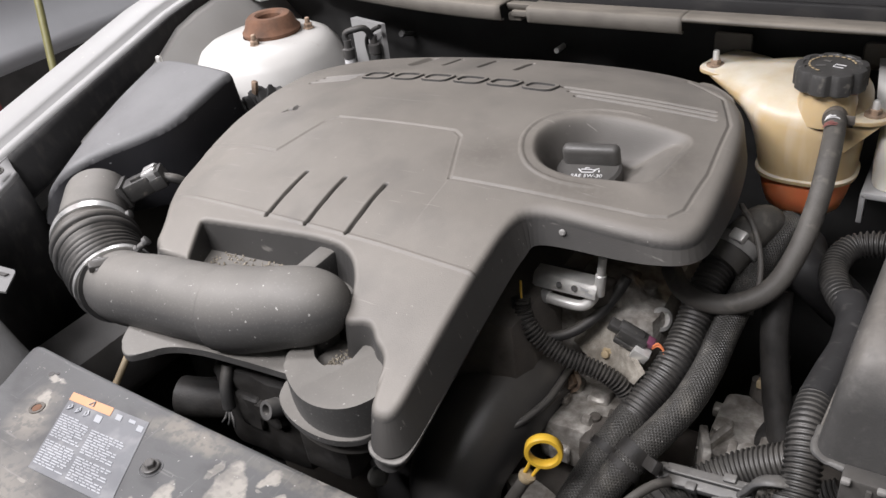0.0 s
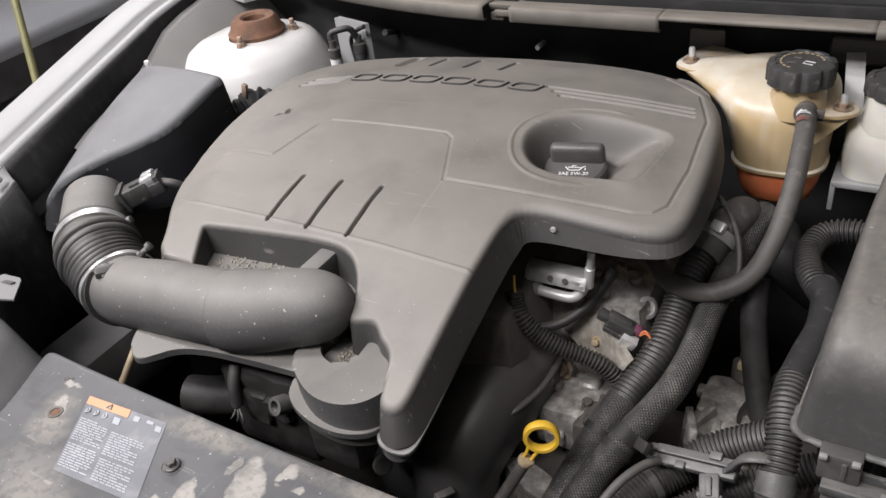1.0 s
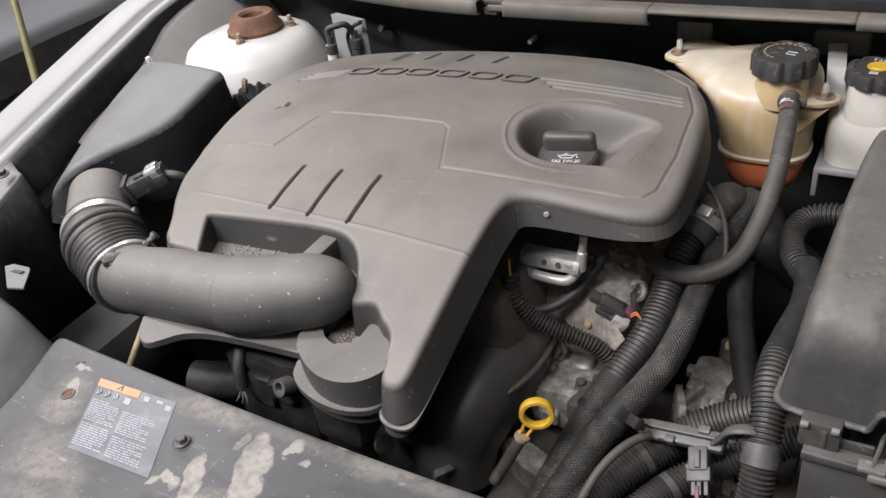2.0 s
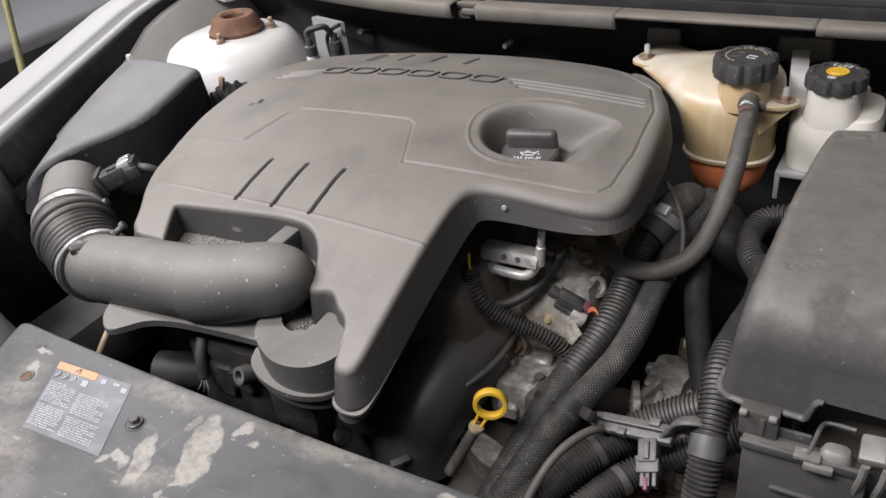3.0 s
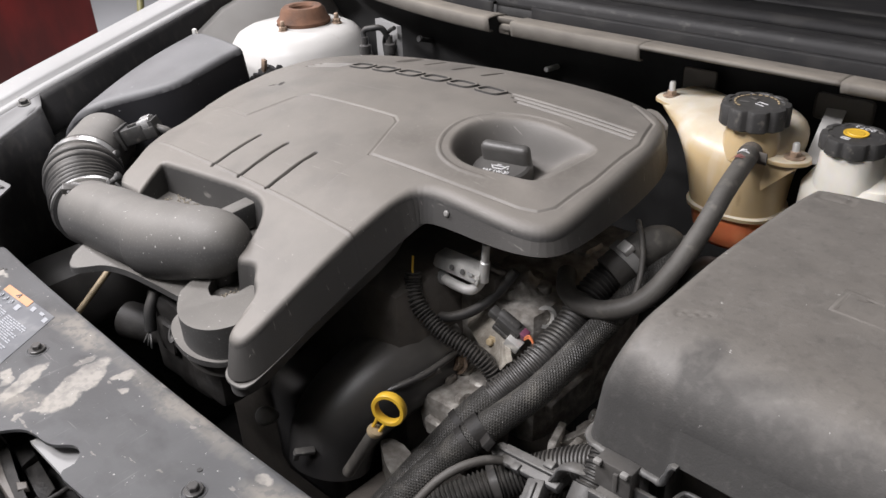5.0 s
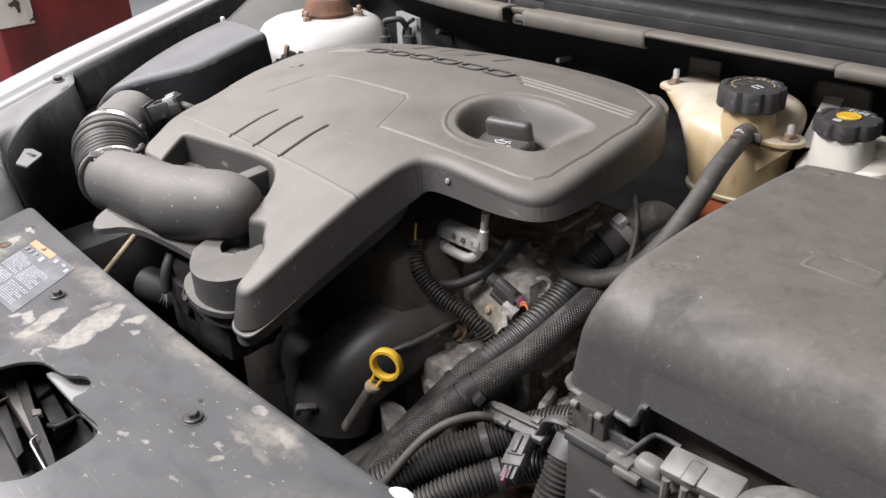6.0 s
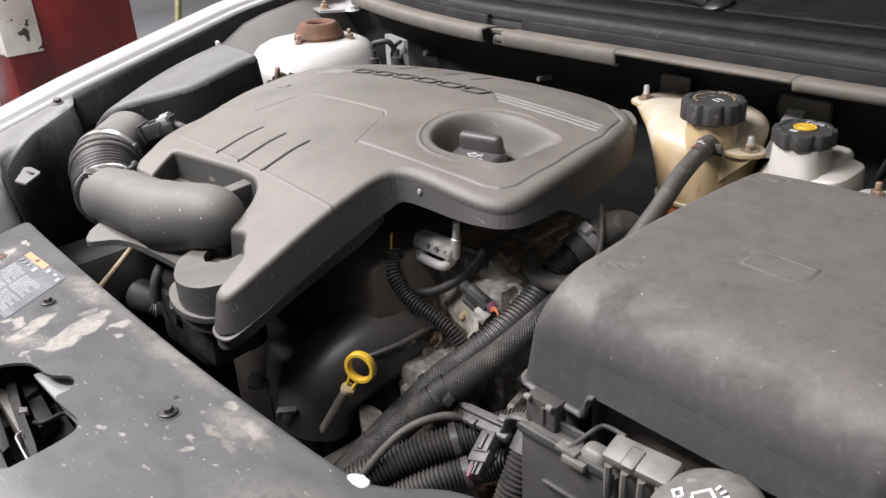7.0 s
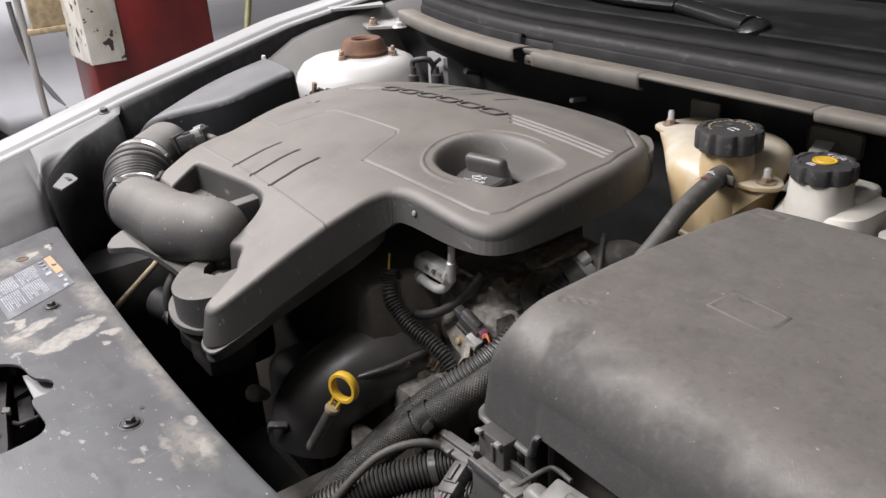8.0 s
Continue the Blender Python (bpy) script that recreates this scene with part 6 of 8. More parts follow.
bolt("bracket_bolt", (-0.262, 0.634, 0.820), (-0.1, -0.9, 0.35), M_TAN, engine, 0.008, 0.004, 0.011, label="tan zinc bolt")
bolt("flange_bolt", (-0.297, 0.609, 0.787), (-0.1, -0.8, 0.5), M_RUSTB, engine, 0.009, 0, 0.013, label="orange rusty flange bolt")
bm = bmesh.new()
lathe(bm, [(0.010, -0.03), (0.010, 0.004), (0.0125, 0.004), (0.0125, 0.008), (0.0085, 0.009), (0.007, 0.004)], (-0.2235, 0.6670, 0.8520), (0.75, -0.45, 0.45), 24)
part("port", bm, M_STEEL, engine, "bright round port")

# black plastic intake manifold: bulging runners with a flange rib
manifold = empty("intake_manifold", "black plastic intake manifold with raised rib", "intake manifold")
bm = bmesh.new()
tube(bm, [(-0.345, 0.625, 0.775), (-0.350, 0.575, 0.783), (-0.361, 0.52, 0.768), (-0.368, 0.482, 0.742), (-0.368, 0.465, 0.700)], lambda u: 0.052 + 0.004 * math.sin(math.pi * u) - 0.006 * u, seg=32, step=0.006)
part("runner", bm, M_MANIFOLD, manifold)
bm = bmesh.new()
rib_way = spline([(-0.345, 0.488, 0.778), (-0.332, 0.500, 0.787), (-0.313, 0.522, 0.796), (-0.299, 0.556, 0.802), (-0.297, 0.592, 0.804), (-0.300, 0.622, 0.802)], 0.004)
tube(bm, [tuple(p) for p in rib_way], 0.0042, seg=10)
part("rib", bm, M_MANIFOLD, manifold, "raised flange rib")
for k in (6, 11, 13, 18, 21):
    a, b = Vector(rib_way[k]), Vector(rib_way[k + 1])
    bm = bmesh.new()
    box(bm, (-0.0030 - 0.0006 * (k % 3), -0.0012, 0.0030), (0.0030, 0.0012, 0.0046), 0.0005, Matrix.Translation(a) @ (b - a).to_track_quat("X", "Z").to_matrix().to_4x4())
    part("pale_bit", bm, M_GREYPL, manifold, "small pale bit on the rib")
bm = bmesh.new()
box(bm, (-0.50, 0.47, 0.60), (-0.36, 0.60, 0.765), 0.03, None, 3)
part("plenum", bm, M_MANIFOLD, manifold)
for k in range(5):
    a = Vector((-0.337, 0.606, 0.828)).lerp(Vector((-0.347, 0.572, 0.838)), k / 4)
    bm = bmesh.new()
    box(bm, (-0.007, -0.0026, -0.006), (0.007, 0.0026, 0.004), 0.001, Matrix.Translation(a) @ pose(0, 0, 0, 15, 25, -25))
    part("tooth", bm, M_BLACK, manifold)
for cx, cy, cz in ((-0.33, 0.535, 0.808), (-0.352, 0.50, 0.795), (-0.300, 0.565, 0.800)):
    bm = bmesh.new()
    box(bm, (-0.005, -0.012, -0.002), (0.005, 0.012, 0.004), 0.001, Matrix.Translation((cx, cy, cz - 0.004)) @ pose(0, 0, 0, 20, 0, -25))
    part("clip", bm, M_GRIME, manifold)

low_clip = empty("manifold_clip", "pale dusty clip low beside the manifold", "clip")
bm = bmesh.new()
box(bm, (-0.011, -0.0045, -0.002), (0.011, 0.0045, 0.003), 0.0015, Matrix.Translation((-0.353, 0.4245, 0.750)) @ pose(0, 0, 0, 8, 10, 62))
box(bm, (-0.012, -0.003, -0.010), (-0.006, 0.003, 0.0), 0.001, Matrix.Translation((-0.353, 0.4245, 0.750)) @ pose(0, 0, 0, 8, 10, 62))
part("clip", bm, M_GREYPL, low_clip)
low_boss = empty("mount_boss", "dusty grey rubber mount deep below the cover", "engine mount")
bm = bmesh.new()
lathe(bm, [(0.007, -0.03), (0.0105, -0.008), (0.011, 0.003), (0.0085, 0.008), (0.003, 0.010)], (-0.4360, 0.4330, 0.7470), (0.45, -0.6, 0.6), 24)
part("boss", bm, M_INNER, low_boss)
# fuel rail
rail = empty("fuel_rail", "plated steel fuel rail with drilled bracket", "fuel rail")
bm = bmesh.new()
a0, a1 = Vector((-0.342, 0.622, 0.901)), Vector((-0.268, 0.6125, 0.909))
upv = Vector((0, 0.003, 0.0064))
outw = Vector((0.0, 0.016, 0.001))
pts = []
for k in range(9):
    c = a0.lerp(a1, k / 8)
    pts.append([c - upv, c + upv * 0.85, c + upv + outw * 0.12, c + upv + outw])
rows_v = [[bm.verts.new(p) for p in r] for r in pts]
for r0, r1 in zip(rows_v, rows_v[1:]):
    for k in range(3):
        bm.faces.new((r0[k], r1[k], r1[k + 1], r0[k + 1]))
bmesh.ops.solidify(bm, geom=list(bm.faces), thickness=0.0015)
part("bracket", bm, M_STEEL, rail)
for u in (0.44, 0.68):
    c = a0.lerp(a1, u)
    bm = bmesh.new()
    lathe(bm, [(0.0030, 0), (0.0030, 0.001)], c + Vector((0, -0.0018, 0.0012)), (-0.05, -0.9, 0.42), 14)
    part("drilling", bm, M_DARK, rail, "dark drilled hole")
for u in (0.84, 0.9):
    c = a0.lerp(a1, u)
    bm = bmesh.new()
    box(bm, (-0.004, -0.0006, -0.0012), (0.004, 0.0006, 0.0012), 0, Matrix.Translation(c + Vector((0, -0.002, 0.010 * (0.87 - u) * 8))) @ pose(0, 0, 0, -25, 0, -7))
    part("punched_mark", bm, M_CLAMP, rail)
bm = bmesh.new()
tube(bm, [(-0.350, 0.622, 0.886), (-0.325, 0.6175, 0.8855), (-0.300, 0.6155, 0.8855), (-0.284, 0.616, 0.887), (-0.276, 0.620, 0.894), (-0.272, 0.625, 0.905)], 0.0058, seg=16, step=0.002)
part("pipe", bm, M_STEEL, rail)
bm = bmesh.new()
lathe(bm, [(0.0055, -0.012), (0.0055, 0.012), (0.0042, 0.013), (0.0042, 0.034)], (-0.267, 0.621, 0.914), (0.10, 0.0, 1), 16)
part("post", bm, M_STEEL, rail)
bm = bmesh.new()
lathe(bm, [(0.0072, -0.004), (0.0072, 0.004)], (-0.326, 0.6178, 0.8855), (1, -0.08, 0.02), 16)
part("sleeve", bm, M_CLAMP, rail)
bm = bmesh.new()
box(bm, (-0.350, 0.632, 0.870), (-0.262, 0.66, 0.900), 0.006)
part("injector_housing", bm, M_GRIME, rail)
hose("vacuum_pipe", "glossy black bent plastic pipe", [(-0.252, 0.655, 0.905), (-0.258, 0.646, 0.892), (-0.272, 0.632, 0.870), (-0.290, 0.618, 0.854), (-0.311, 0.607, 0.845), (-0.335, 0.603, 0.842)], 0.0058, M_RUBBER, category="pipe")
hose("yellow_wire", "thin yellow wire at the loom's end", [(-0.335, 0.584, 0.925), (-0.334, 0.581, 0.912), (-0.332, 0.579, 0.900)], 0.0012, M_YELLOW, category="wire", seg=8)

# grey plug with purple lock and orange wires
plug = empty("sensor_plug", "grey sensor plug with purple lock and bright clip", "connector")
pm = Matrix.Translation((-0.2285, 0.622, 0.857)) @ pose(0, 0, 0, 10, 28, 8)
bm = bmesh.new()
box(bm, (-0.020, -0.008, -0.007), (0.010, 0.008, 0.008), 0.002, pm)
box(bm, (-0.020, -0.010, -0.012), (0.004, 0.004, -0.005), 0.002, pm)
box(bm, (-0.032, -0.006, -0.004), (-0.018, 0.006, 0.006), 0.002, pm)
lathe(bm, [(0.0062, -0.004), (0.0066, 0.0), (0.0066, 0.020), (0.0058, 0.022)], pm @ Vector((-0.018, 0.002, 0.004)), pm.to_3x3() @ Vector((1, 0, 0)), 16)
part("housing", bm, M_CAP, plug)
bm = bmesh.new()
box(bm, (0.008, -0.005, 0.002), (0.016, 0.006, 0.0085), 0.001, pm)
part("lock", bm, M_PURPLE, plug, "purple lock")
bm = bmesh.new()
box(bm, (0.001, -0.0150, -0.012), (0.018, -0.004, 0.001), 0.001, pm)
part("clip", bm, M_STEEL, plug, "bright metal clip")
for k in range(2):
    bm = bmesh.new()
    tube(bm, [(-0.212, 0.619, 0.853 + 0.002 * k), (-0.206, 0.620, 0.857 + 0.003 * k), (-0.200, 0.619, 0.852), (-0.199, 0.615, 0.843)], 0.0011, seg=8, step=0.002)
    part("wire", bm, M_WIRE, plug, "orange wire")
hose("plug_lead", "flat black plug lead", [(-0.200, 0.616, 0.846), (-0.205, 0.606, 0.836), (-0.215, 0.597, 0.823), (-0.219, 0.592, 0.80)], 0.004, M_RUBBER, category="wire", seg=10)

# clamp and hose stub at the head of the main loom
hose("heater_hose", "smooth dusty black hose behind the loom clamp", [(-0.176, 0.718, 0.900), (-0.163, 0.745, 0.917), (-0.152, 0.772, 0.922), (-0.150, 0.795, 0.905), (-0.158, 0.815, 0.87)], 0.0205, M_HOSE, seg=24)
loom_clamp = empty("hose_clamp", "grey plastic hose clamp with square buckle", "clamp")
bm = bmesh.new()
lathe(bm, [(0.0205, -0.006), (0.0238, -0.006), (0.0238, 0.006), (0.0205, 0.006)], (-0.1660, 0.738, 0.913), (0.35, 0.72, 0.60), 32)
part("band", bm, M_INNER, loom_clamp)
bm = bmesh.new()
box(bm, (-0.008, -0.006, -0.003), (0.008, 0.006, 0.005), 0.0015, Matrix.Translation((-0.163, 0.726, 0.9325)) @ pose(0, 0, 0, 35, 0, -25))
part("buckle", bm, M_STEEL, loom_clamp)
hose("thin_cable", "thin black cable over the loom clamp", [(-0.172, 0.762, 0.947), (-0.155, 0.742, 0.940), (-0.141, 0.722, 0.922), (-0.134, 0.70, 0.90), (-0.136, 0.68, 0.875)], 0.003, M_HOSE, seg=10, category="cable")
hose("down_hose", "black braided hose going down", [(-0.118, 0.715, 0.885), (-0.112, 0.69, 0.845), (-0.100, 0.665, 0.80), (-0.085, 0.64, 0.76)], 0.014, M_OILY, seg=20)
hose("bottom_hose", "fat black radiator hose behind", [(-0.06, 0.80, 0.82), (-0.085, 0.79, 0.85), (-0.11, 0.80, 0.865), (-0.12, 0.84, 0.86)], 0.026, M_SEAL, seg=24)
hose("bottom_hose", "fat black radiator hose behind", [(-0.03, 0.66, 0.84), (-0.05, 0.68, 0.80), (-0.085, 0.66, 0.755), (-0.10, 0.62, 0.73)], 0.022, M_OILY, seg=24)

# tan connector standing in the dark behind
tan = empty("tan_connector", "dusty tan cable connector", "connector")
bm = bmesh.new()
lathe(bm, [(0.016, -0.04), (0.016, -0.012), (0.020, -0.010), (0.020, 0.008), (0.014, 0.012), (0.013, 0.04)], (-0.112, 0.705, 0.765), (0.0, 0.35, 0.9), 20)
part("barrel", bm, M_GRIME, tan)
bm = bmesh.new()
box(bm, (-0.012, -0.020, 0.0), (0.012, -0.006, 0.010), 0.003, Matrix.Translation((-0.112, 0.703, 0.772)) @ pose(0, 0, 0, -20, 0, 0))
part("tab", bm, M_TAN, tan, "tan tab")

# gearbox top, grimy and uneven
gearbox = empty("gearbox", "grimy cast gearbox housing below the looms", "gearbox")
cast_part("housing", ((-0.33, 0.34, 0.52), (0.02, 0.70, 0.690), 21, 0.010, 6), M_GRIME, gearbox)
cast_part("boss", ((-0.155, 0.60, 0.68), (-0.085, 0.70, 0.755), 24, 0.006, 4), M_ALU, gearbox, "brownish cast boss")
cast_part("boss", ((-0.105, 0.55, 0.67), (-0.065, 0.60, 0.765), 25, 0.005, 4), M_ALU, gearbox, "brownish cast boss")
cast_part("shift_lever", ((-0.15, 0.555, 0.735), (-0.085, 0.575, 0.755), 27, 0.003, 3), M_GRIME, gearbox)
for k, (gx, gy, gz, gh) in enumerate(((-0.150, 0.575, 0.70, 0.085), (-0.128, 0.568, 0.70, 0.092), (-0.104, 0.585, 0.69, 0.085), (-0.142, 0.630, 0.70, 0.070))):
    bm = bmesh.new()
    box(bm, (-0.004, -0.022, 0), (0.004, 0.022, gh), 0.0015, Matrix.Translation((gx, gy, gz)) @ pose(0, 0, 0, 8 * k - 10, 6, 20 - 16 * k))
    part("rib", bm, M_ALU, gearbox, "pale cast rib")
bm = bmesh.new()
prism(bm, ccw(round_off([(-0.330, 0.507), (-0.318, 0.500), (-0.290, 0.482), (-0.258, 0.478), (-0.250, 0.505), (-0.315, 0.525)], 2)), 0.55, lambda x, y: 0.722 - 0.10 * (x + 0.29), 0.003)
part("front_wall", bm, M_ALU, gearbox, "dusty smooth cast wall")
cast_part("rust_patch", ((-0.145, 0.52, 0.66), (-0.10, 0.56, 0.705), 31, 0.004, 3), M_RUST, gearbox, "orange rusty bracket end")

# lower looms in front of the battery tray
lower_loom = hose("lower_loom", "dusty ribbed loom low in the bay", [(-0.25, 0.37, 0.70), (-0.215, 0.43, 0.735), (-0.185, 0.48, 0.752), (-0.150, 0.53, 0.765), (-0.11, 0.56, 0.785), (-0.06, 0.575, 0.81)], 0.0172, M_LOOM, 0.0028, 0.0046, 20, "wiring loom")
lower_loom_b = hose("lower_loom", "dusty ribbed loom low in the bay", [(-0.21, 0.37, 0.69), (-0.175, 0.43, 0.725), (-0.150, 0.47, 0.742), (-0.120, 0.51, 0.752), (-0.07, 0.54, 0.775), (-0.02, 0.56, 0.80)], 0.0142, M_LOOM, 0.0026, 0.0044, 20, "wiring loom")
bm = bmesh.new()
tube(bm, [(-0.1665, 0.510, 0.7595), (-0.1620, 0.516, 0.7610)], 0.0195, seg=22, step=0.002)
part("tie_band", bm, M_BLACK, lower_loom, "black tie band")
bm = bmesh.new()
tube(bm, [(-0.1330, 0.493, 0.7480), (-0.1285, 0.499, 0.7495)], 0.0162, seg=22, step=0.002)
part("tie_band", bm, M_BLACK, lower_loom_b, "black tie band")
bm = bmesh.new()
tube(bm, [(-0.0508, 0.509, 0.8325), (-0.0500, 0.5015, 0.8255), (-0.0497, 0.495, 0.8185)], 0.0172, seg=22, step=0.002)
part("tape_band", bm, M_GREYPL, low_bay_loom, "dusty grey tape band")
tape = empty("loom_tie", "black strap tied round the twin looms", "cable tie")
bm = bmesh.new()
tube(bm, [(-0.1915, 0.5330, 0.8040), (-0.1945, 0.5275, 0.8005), (-0.1975, 0.5220, 0.7970)], 0.0182, seg=28, step=0.002)
part("strap", bm, M_OILY, tape)
bm = bmesh.new()
box(bm, (-0.004, -0.018, -0.006), (0.004, 0.010, 0.006), 0.001, Matrix.Translation((-0.1790, 0.519, 0.8060)) @ pose(0, 0, 0, -30, 40, 30))
part("tie", bm, M_OILY, tape, "black cable tie end")

hose("bay_cable", "thin black cable curving over the looms", [(-0.130, 0.535, 0.775), (-0.153, 0.521, 0.790), (-0.167, 0.503, 0.797), (-0.180, 0.482, 0.795), (-0.190, 0.463, 0.787), (-0.197, 0.447, 0.775), (-0.204, 0.428, 0.757), (-0.213, 0.405, 0.730)], 0.0046, M_HOSE, category="cable", seg=12)
loom_bracket = empty("loom_bracket", "dusty grey plastic loom bracket with plug", "bracket")


def along(a, b, up=(0, 0, 1)):
    """A pose at a whose x axis runs to b and whose z axis leans towards up."""
    a, b = Vector(a), Vector(b)
    x = (b - a).normalized()
    y = Vector(up).cross(x).normalized()
    z = x.cross(y)
    m = Matrix((x, y, z)).transposed().to_4x4()
    m.translation = a
    return m


lm = along((-0.170, 0.5245, 0.796), (-0.080, 0.5125, 0.8185), (0, -0.35, 1))
bm = bmesh.new()
box(bm, (0.004, -0.0105, -0.011), (0.088, 0.0105, -0.001), 0.003, lm)
box(bm, (0.006, -0.0015, -0.002), (0.090, 0.0020, 0.0040), 0.0012, lm)
box(bm, (0.030, -0.0125, -0.008), (0.040, -0.004, 0.0015), 0.0015, lm)
box(bm, (0.060, 0.004, -0.006), (0.072, 0.0125, 0.002), 0.0015, lm)
part("bar", bm, M_GREYPL, loom_bracket)
bm = bmesh.new()
lathe(bm, [(0.006, -0.008), (0.0085, -0.006), (0.009, 0.0), (0.0085, 0.003), (0.005, 0.005)], lm @ Vector((0.003, 0, -0.004)), (-0.2, -0.3, 1), 18)
part("knob", bm, M_GREYPL, loom_bracket, "rounded worn bracket end")
bm = bmesh.new()
tube(bm, [lm @ Vector((0.078, 0, -0.004)), lm @ Vector((0.088, 0.002, 0.006)), lm @ Vector((0.098, 0.004, 0.018)), lm @ Vector((0.110, 0.006, 0.022)), lm @ Vector((0.121, 0.010, 0.016))], 0.0075, seg=14, flat=0.5, step=0.003)
part("arm", bm, M_GREYPL, loom_bracket, "curved bracket arm")
gm = along((-0.107, 0.510, 0.803), (-0.0935, 0.463, 0.782), (-0.3, -0.3, 1))
bm = bmesh.new()
box(bm, (0.0, -0.0095, -0.008), (0.024, 0.0095, 0.007), 0.002, gm)
box(bm, (0.020, -0.0115, -0.009), (0.034, 0.0115, 0.005), 0.0015, gm)
box(bm, (0.004, -0.0030, 0.006), (0.022, 0.0030, 0.0095), 0.001, gm)
box(bm, (0.016, -0.0130, -0.004), (0.021, -0.0085, 0.003), 0.001, gm)
part("plug", bm, M_GREYPL, loom_bracket, "grey plug with raised latch")
bm = bmesh.new()
for q in (-0.0075, -0.002, 0.0045):
    box(bm, (0.032, q, -0.007), (0.047, q + 0.0042, 0.003), 0.0008, gm)
part("plug_comb", bm, M_GREYPL, loom_bracket, "slotted plug end")
bm = bmesh.new()
box(bm, (0.038, -0.0035, -0.0055), (0.051, 0.0005, 0.0045), 0.001, gm)
part("seal", bm, M_PURPLE, loom_bracket, "pink plug seal")

# ---- battery tray, clips and washer filler ----
tray = empty("battery_tray", "black plastic tray with clips below the fuse box", "battery tray")
bm = bmesh.new()
box(bm, (-0.015, 0.4450, 0.8960), (0.078, 0.4500, 0.9045), 0.0015)
box(bm, (-0.015, 0.4500, 0.8930), (0.078, 0.4680, 0.8975), 0.0015)
box(bm, (-0.015, 0.4670, 0.8930), (0.036, 0.4710, 0.9060), 0.0012)
part("rail", bm, M_GREYPL, tray, "worn channel rail")
bm = bmesh.new()
box(bm, (-0.013, 0.4475, 0.770), (0.080, 0.4535, 0.8955), 0.002)
box(bm, (0.012, 0.4440, 0.858), (0.055, 0.4480, 0.8615), 0.001)
box(bm, (0.052, 0.4425, 0.850), (0.076, 0.4485, 0.858), 0.001)
part("front_wall", bm, M_BLACK, tray, "black front wall with ribs")
bm = bmesh.new()
box(bm, (-0.020, 0.4610, 0.8960), (0.011, 0.4760, 0.9225), 0.0018)
box(bm, (-0.003, 0.4590, 0.9010), (0.001, 0.4620, 0.9180), 0.0008)
part("clip", bm, M_BLACK, tray, "black clip block")
for cx in (-0.0165, 0.0065):
    bm = bmesh.new()
    box(bm, (cx - 0.0032, 0.4570, 0.9195), (cx + 0.0032, 0.4620, 0.9238), 0.0012)
    part("clip_end", bm, M_INNER, tray, "pale worn clip end")
bm = bmesh.new()
box(bm, (0.026, 0.4425, 0.9020), (0.046, 0.4540, 0.9068), 0.0015)
box(bm, (0.034, 0.4400, 0.8960), (0.056, 0.4470, 0.9030), 0.0015)
part("worn_bar", bm, M_LENS, tray, "pale worn bar on the rail")
bm = bmesh.new()
tube(bm, [(0.036, 0.4470, 0.9050), (0.0385, 0.462, 0.9080), (0.0415, 0.4800, 0.9105), (0.048, 0.4830, 0.9115), (0.066, 0.4800, 0.9140)], 0.0021, seg=8, step=0.003)
part("hook", bm, M_GREYPL, tray, "thin bent wire hook")
bm = bmesh.new()
loft(bm, [(0.8900, 0.0555, 0.4560, 0.0120, 0.0085), (0.9060, 0.0555, 0.4565, 0.0118, 0.0083), (0.9105, 0.0555, 0.4575, 0.0095, 0.0065), (0.9120, 0.0555, 0.458, 0.005, 0.004)], 20, 3)
part("dome_tab", bm, M_LENS, tray, "pale rounded tab")
bm = bmesh.new()
box(bm, (-0.010, 0.500, 0.80), (0.006, 0.53, 0.93), 0.003)
box(bm, (0.018, 0.50, 0.86), (0.026, 0.53, 0.945), 0.002)
part("rib", bm, M_BLACK, tray)
hose("coil_loom", "small ribbed loom inside the fuse box opening", [(0.01, 0.55, 0.90), (0.03, 0.525, 0.912), (0.055, 0.515, 0.915), (0.08, 0.53, 0.905)], 0.007, M_LOOM, 0.0028, 0.0045, 14, "wiring loom")
filler = empty("washer_filler", "grey ribbed washer bottle neck", "washer bottle")
bm = bmesh.new()
fm = along((0.0700, 0.4530, 0.9235), (0.1240, 0.4520, 0.9290), (0, -0.35, 1))
box(bm, (0.0, -0.0115, -0.0080), (0.057, 0.0115, 0.0045), 0.003, fm)
box(bm, (0.002, -0.0080, -0.085), (0.055, 0.0100, -0.006), 0.004, fm)
box(bm, (0.018, -0.0125, 0.0030), (0.030, 0.0060, 0.0058), 0.002, fm)
part("neck", bm, M_LENS, filler)
for k in range(4):
    bm = bmesh.new()
    tube(bm, [fm @ Vector((0.006 + 0.0145 * k, -0.0120, -0.004)), fm @ Vector((0.003 + 0.0145 * k, -0.0160, -0.020)), fm @ Vector((-0.002 + 0.0145 * k, -0.0180, -0.045)), fm @ Vector((-0.004 + 0.0145 * k, -0.016, -0.080))], 0.0032, seg=8, step=0.004)
    part("fin", bm, M_LENS, filler, "worn curved fin")
wc = Vector((0.1590, 0.4350, 0.9230))
bm = bmesh.new()
lathe(bm, [(0.041, -0.014), (0.0425, -0.004), (0.0415, 0.004), (0.037, 0.010), (0.028, 0.0145), (0.016, 0.0170), (0.002, 0.0178)], wc, (-0.25, -0.3, 1), 48)
washer_cap = part("cap", bm, M_LENS, filler, "grey domed filler cap with white symbol")
bm = bmesh.new()
box(bm, (0.036, -0.011, -0.008), (0.066, 0.011, 0.004), 0.004, Matrix.Translation(wc) @ pose(0, 0, 0, 0, 8, 22))
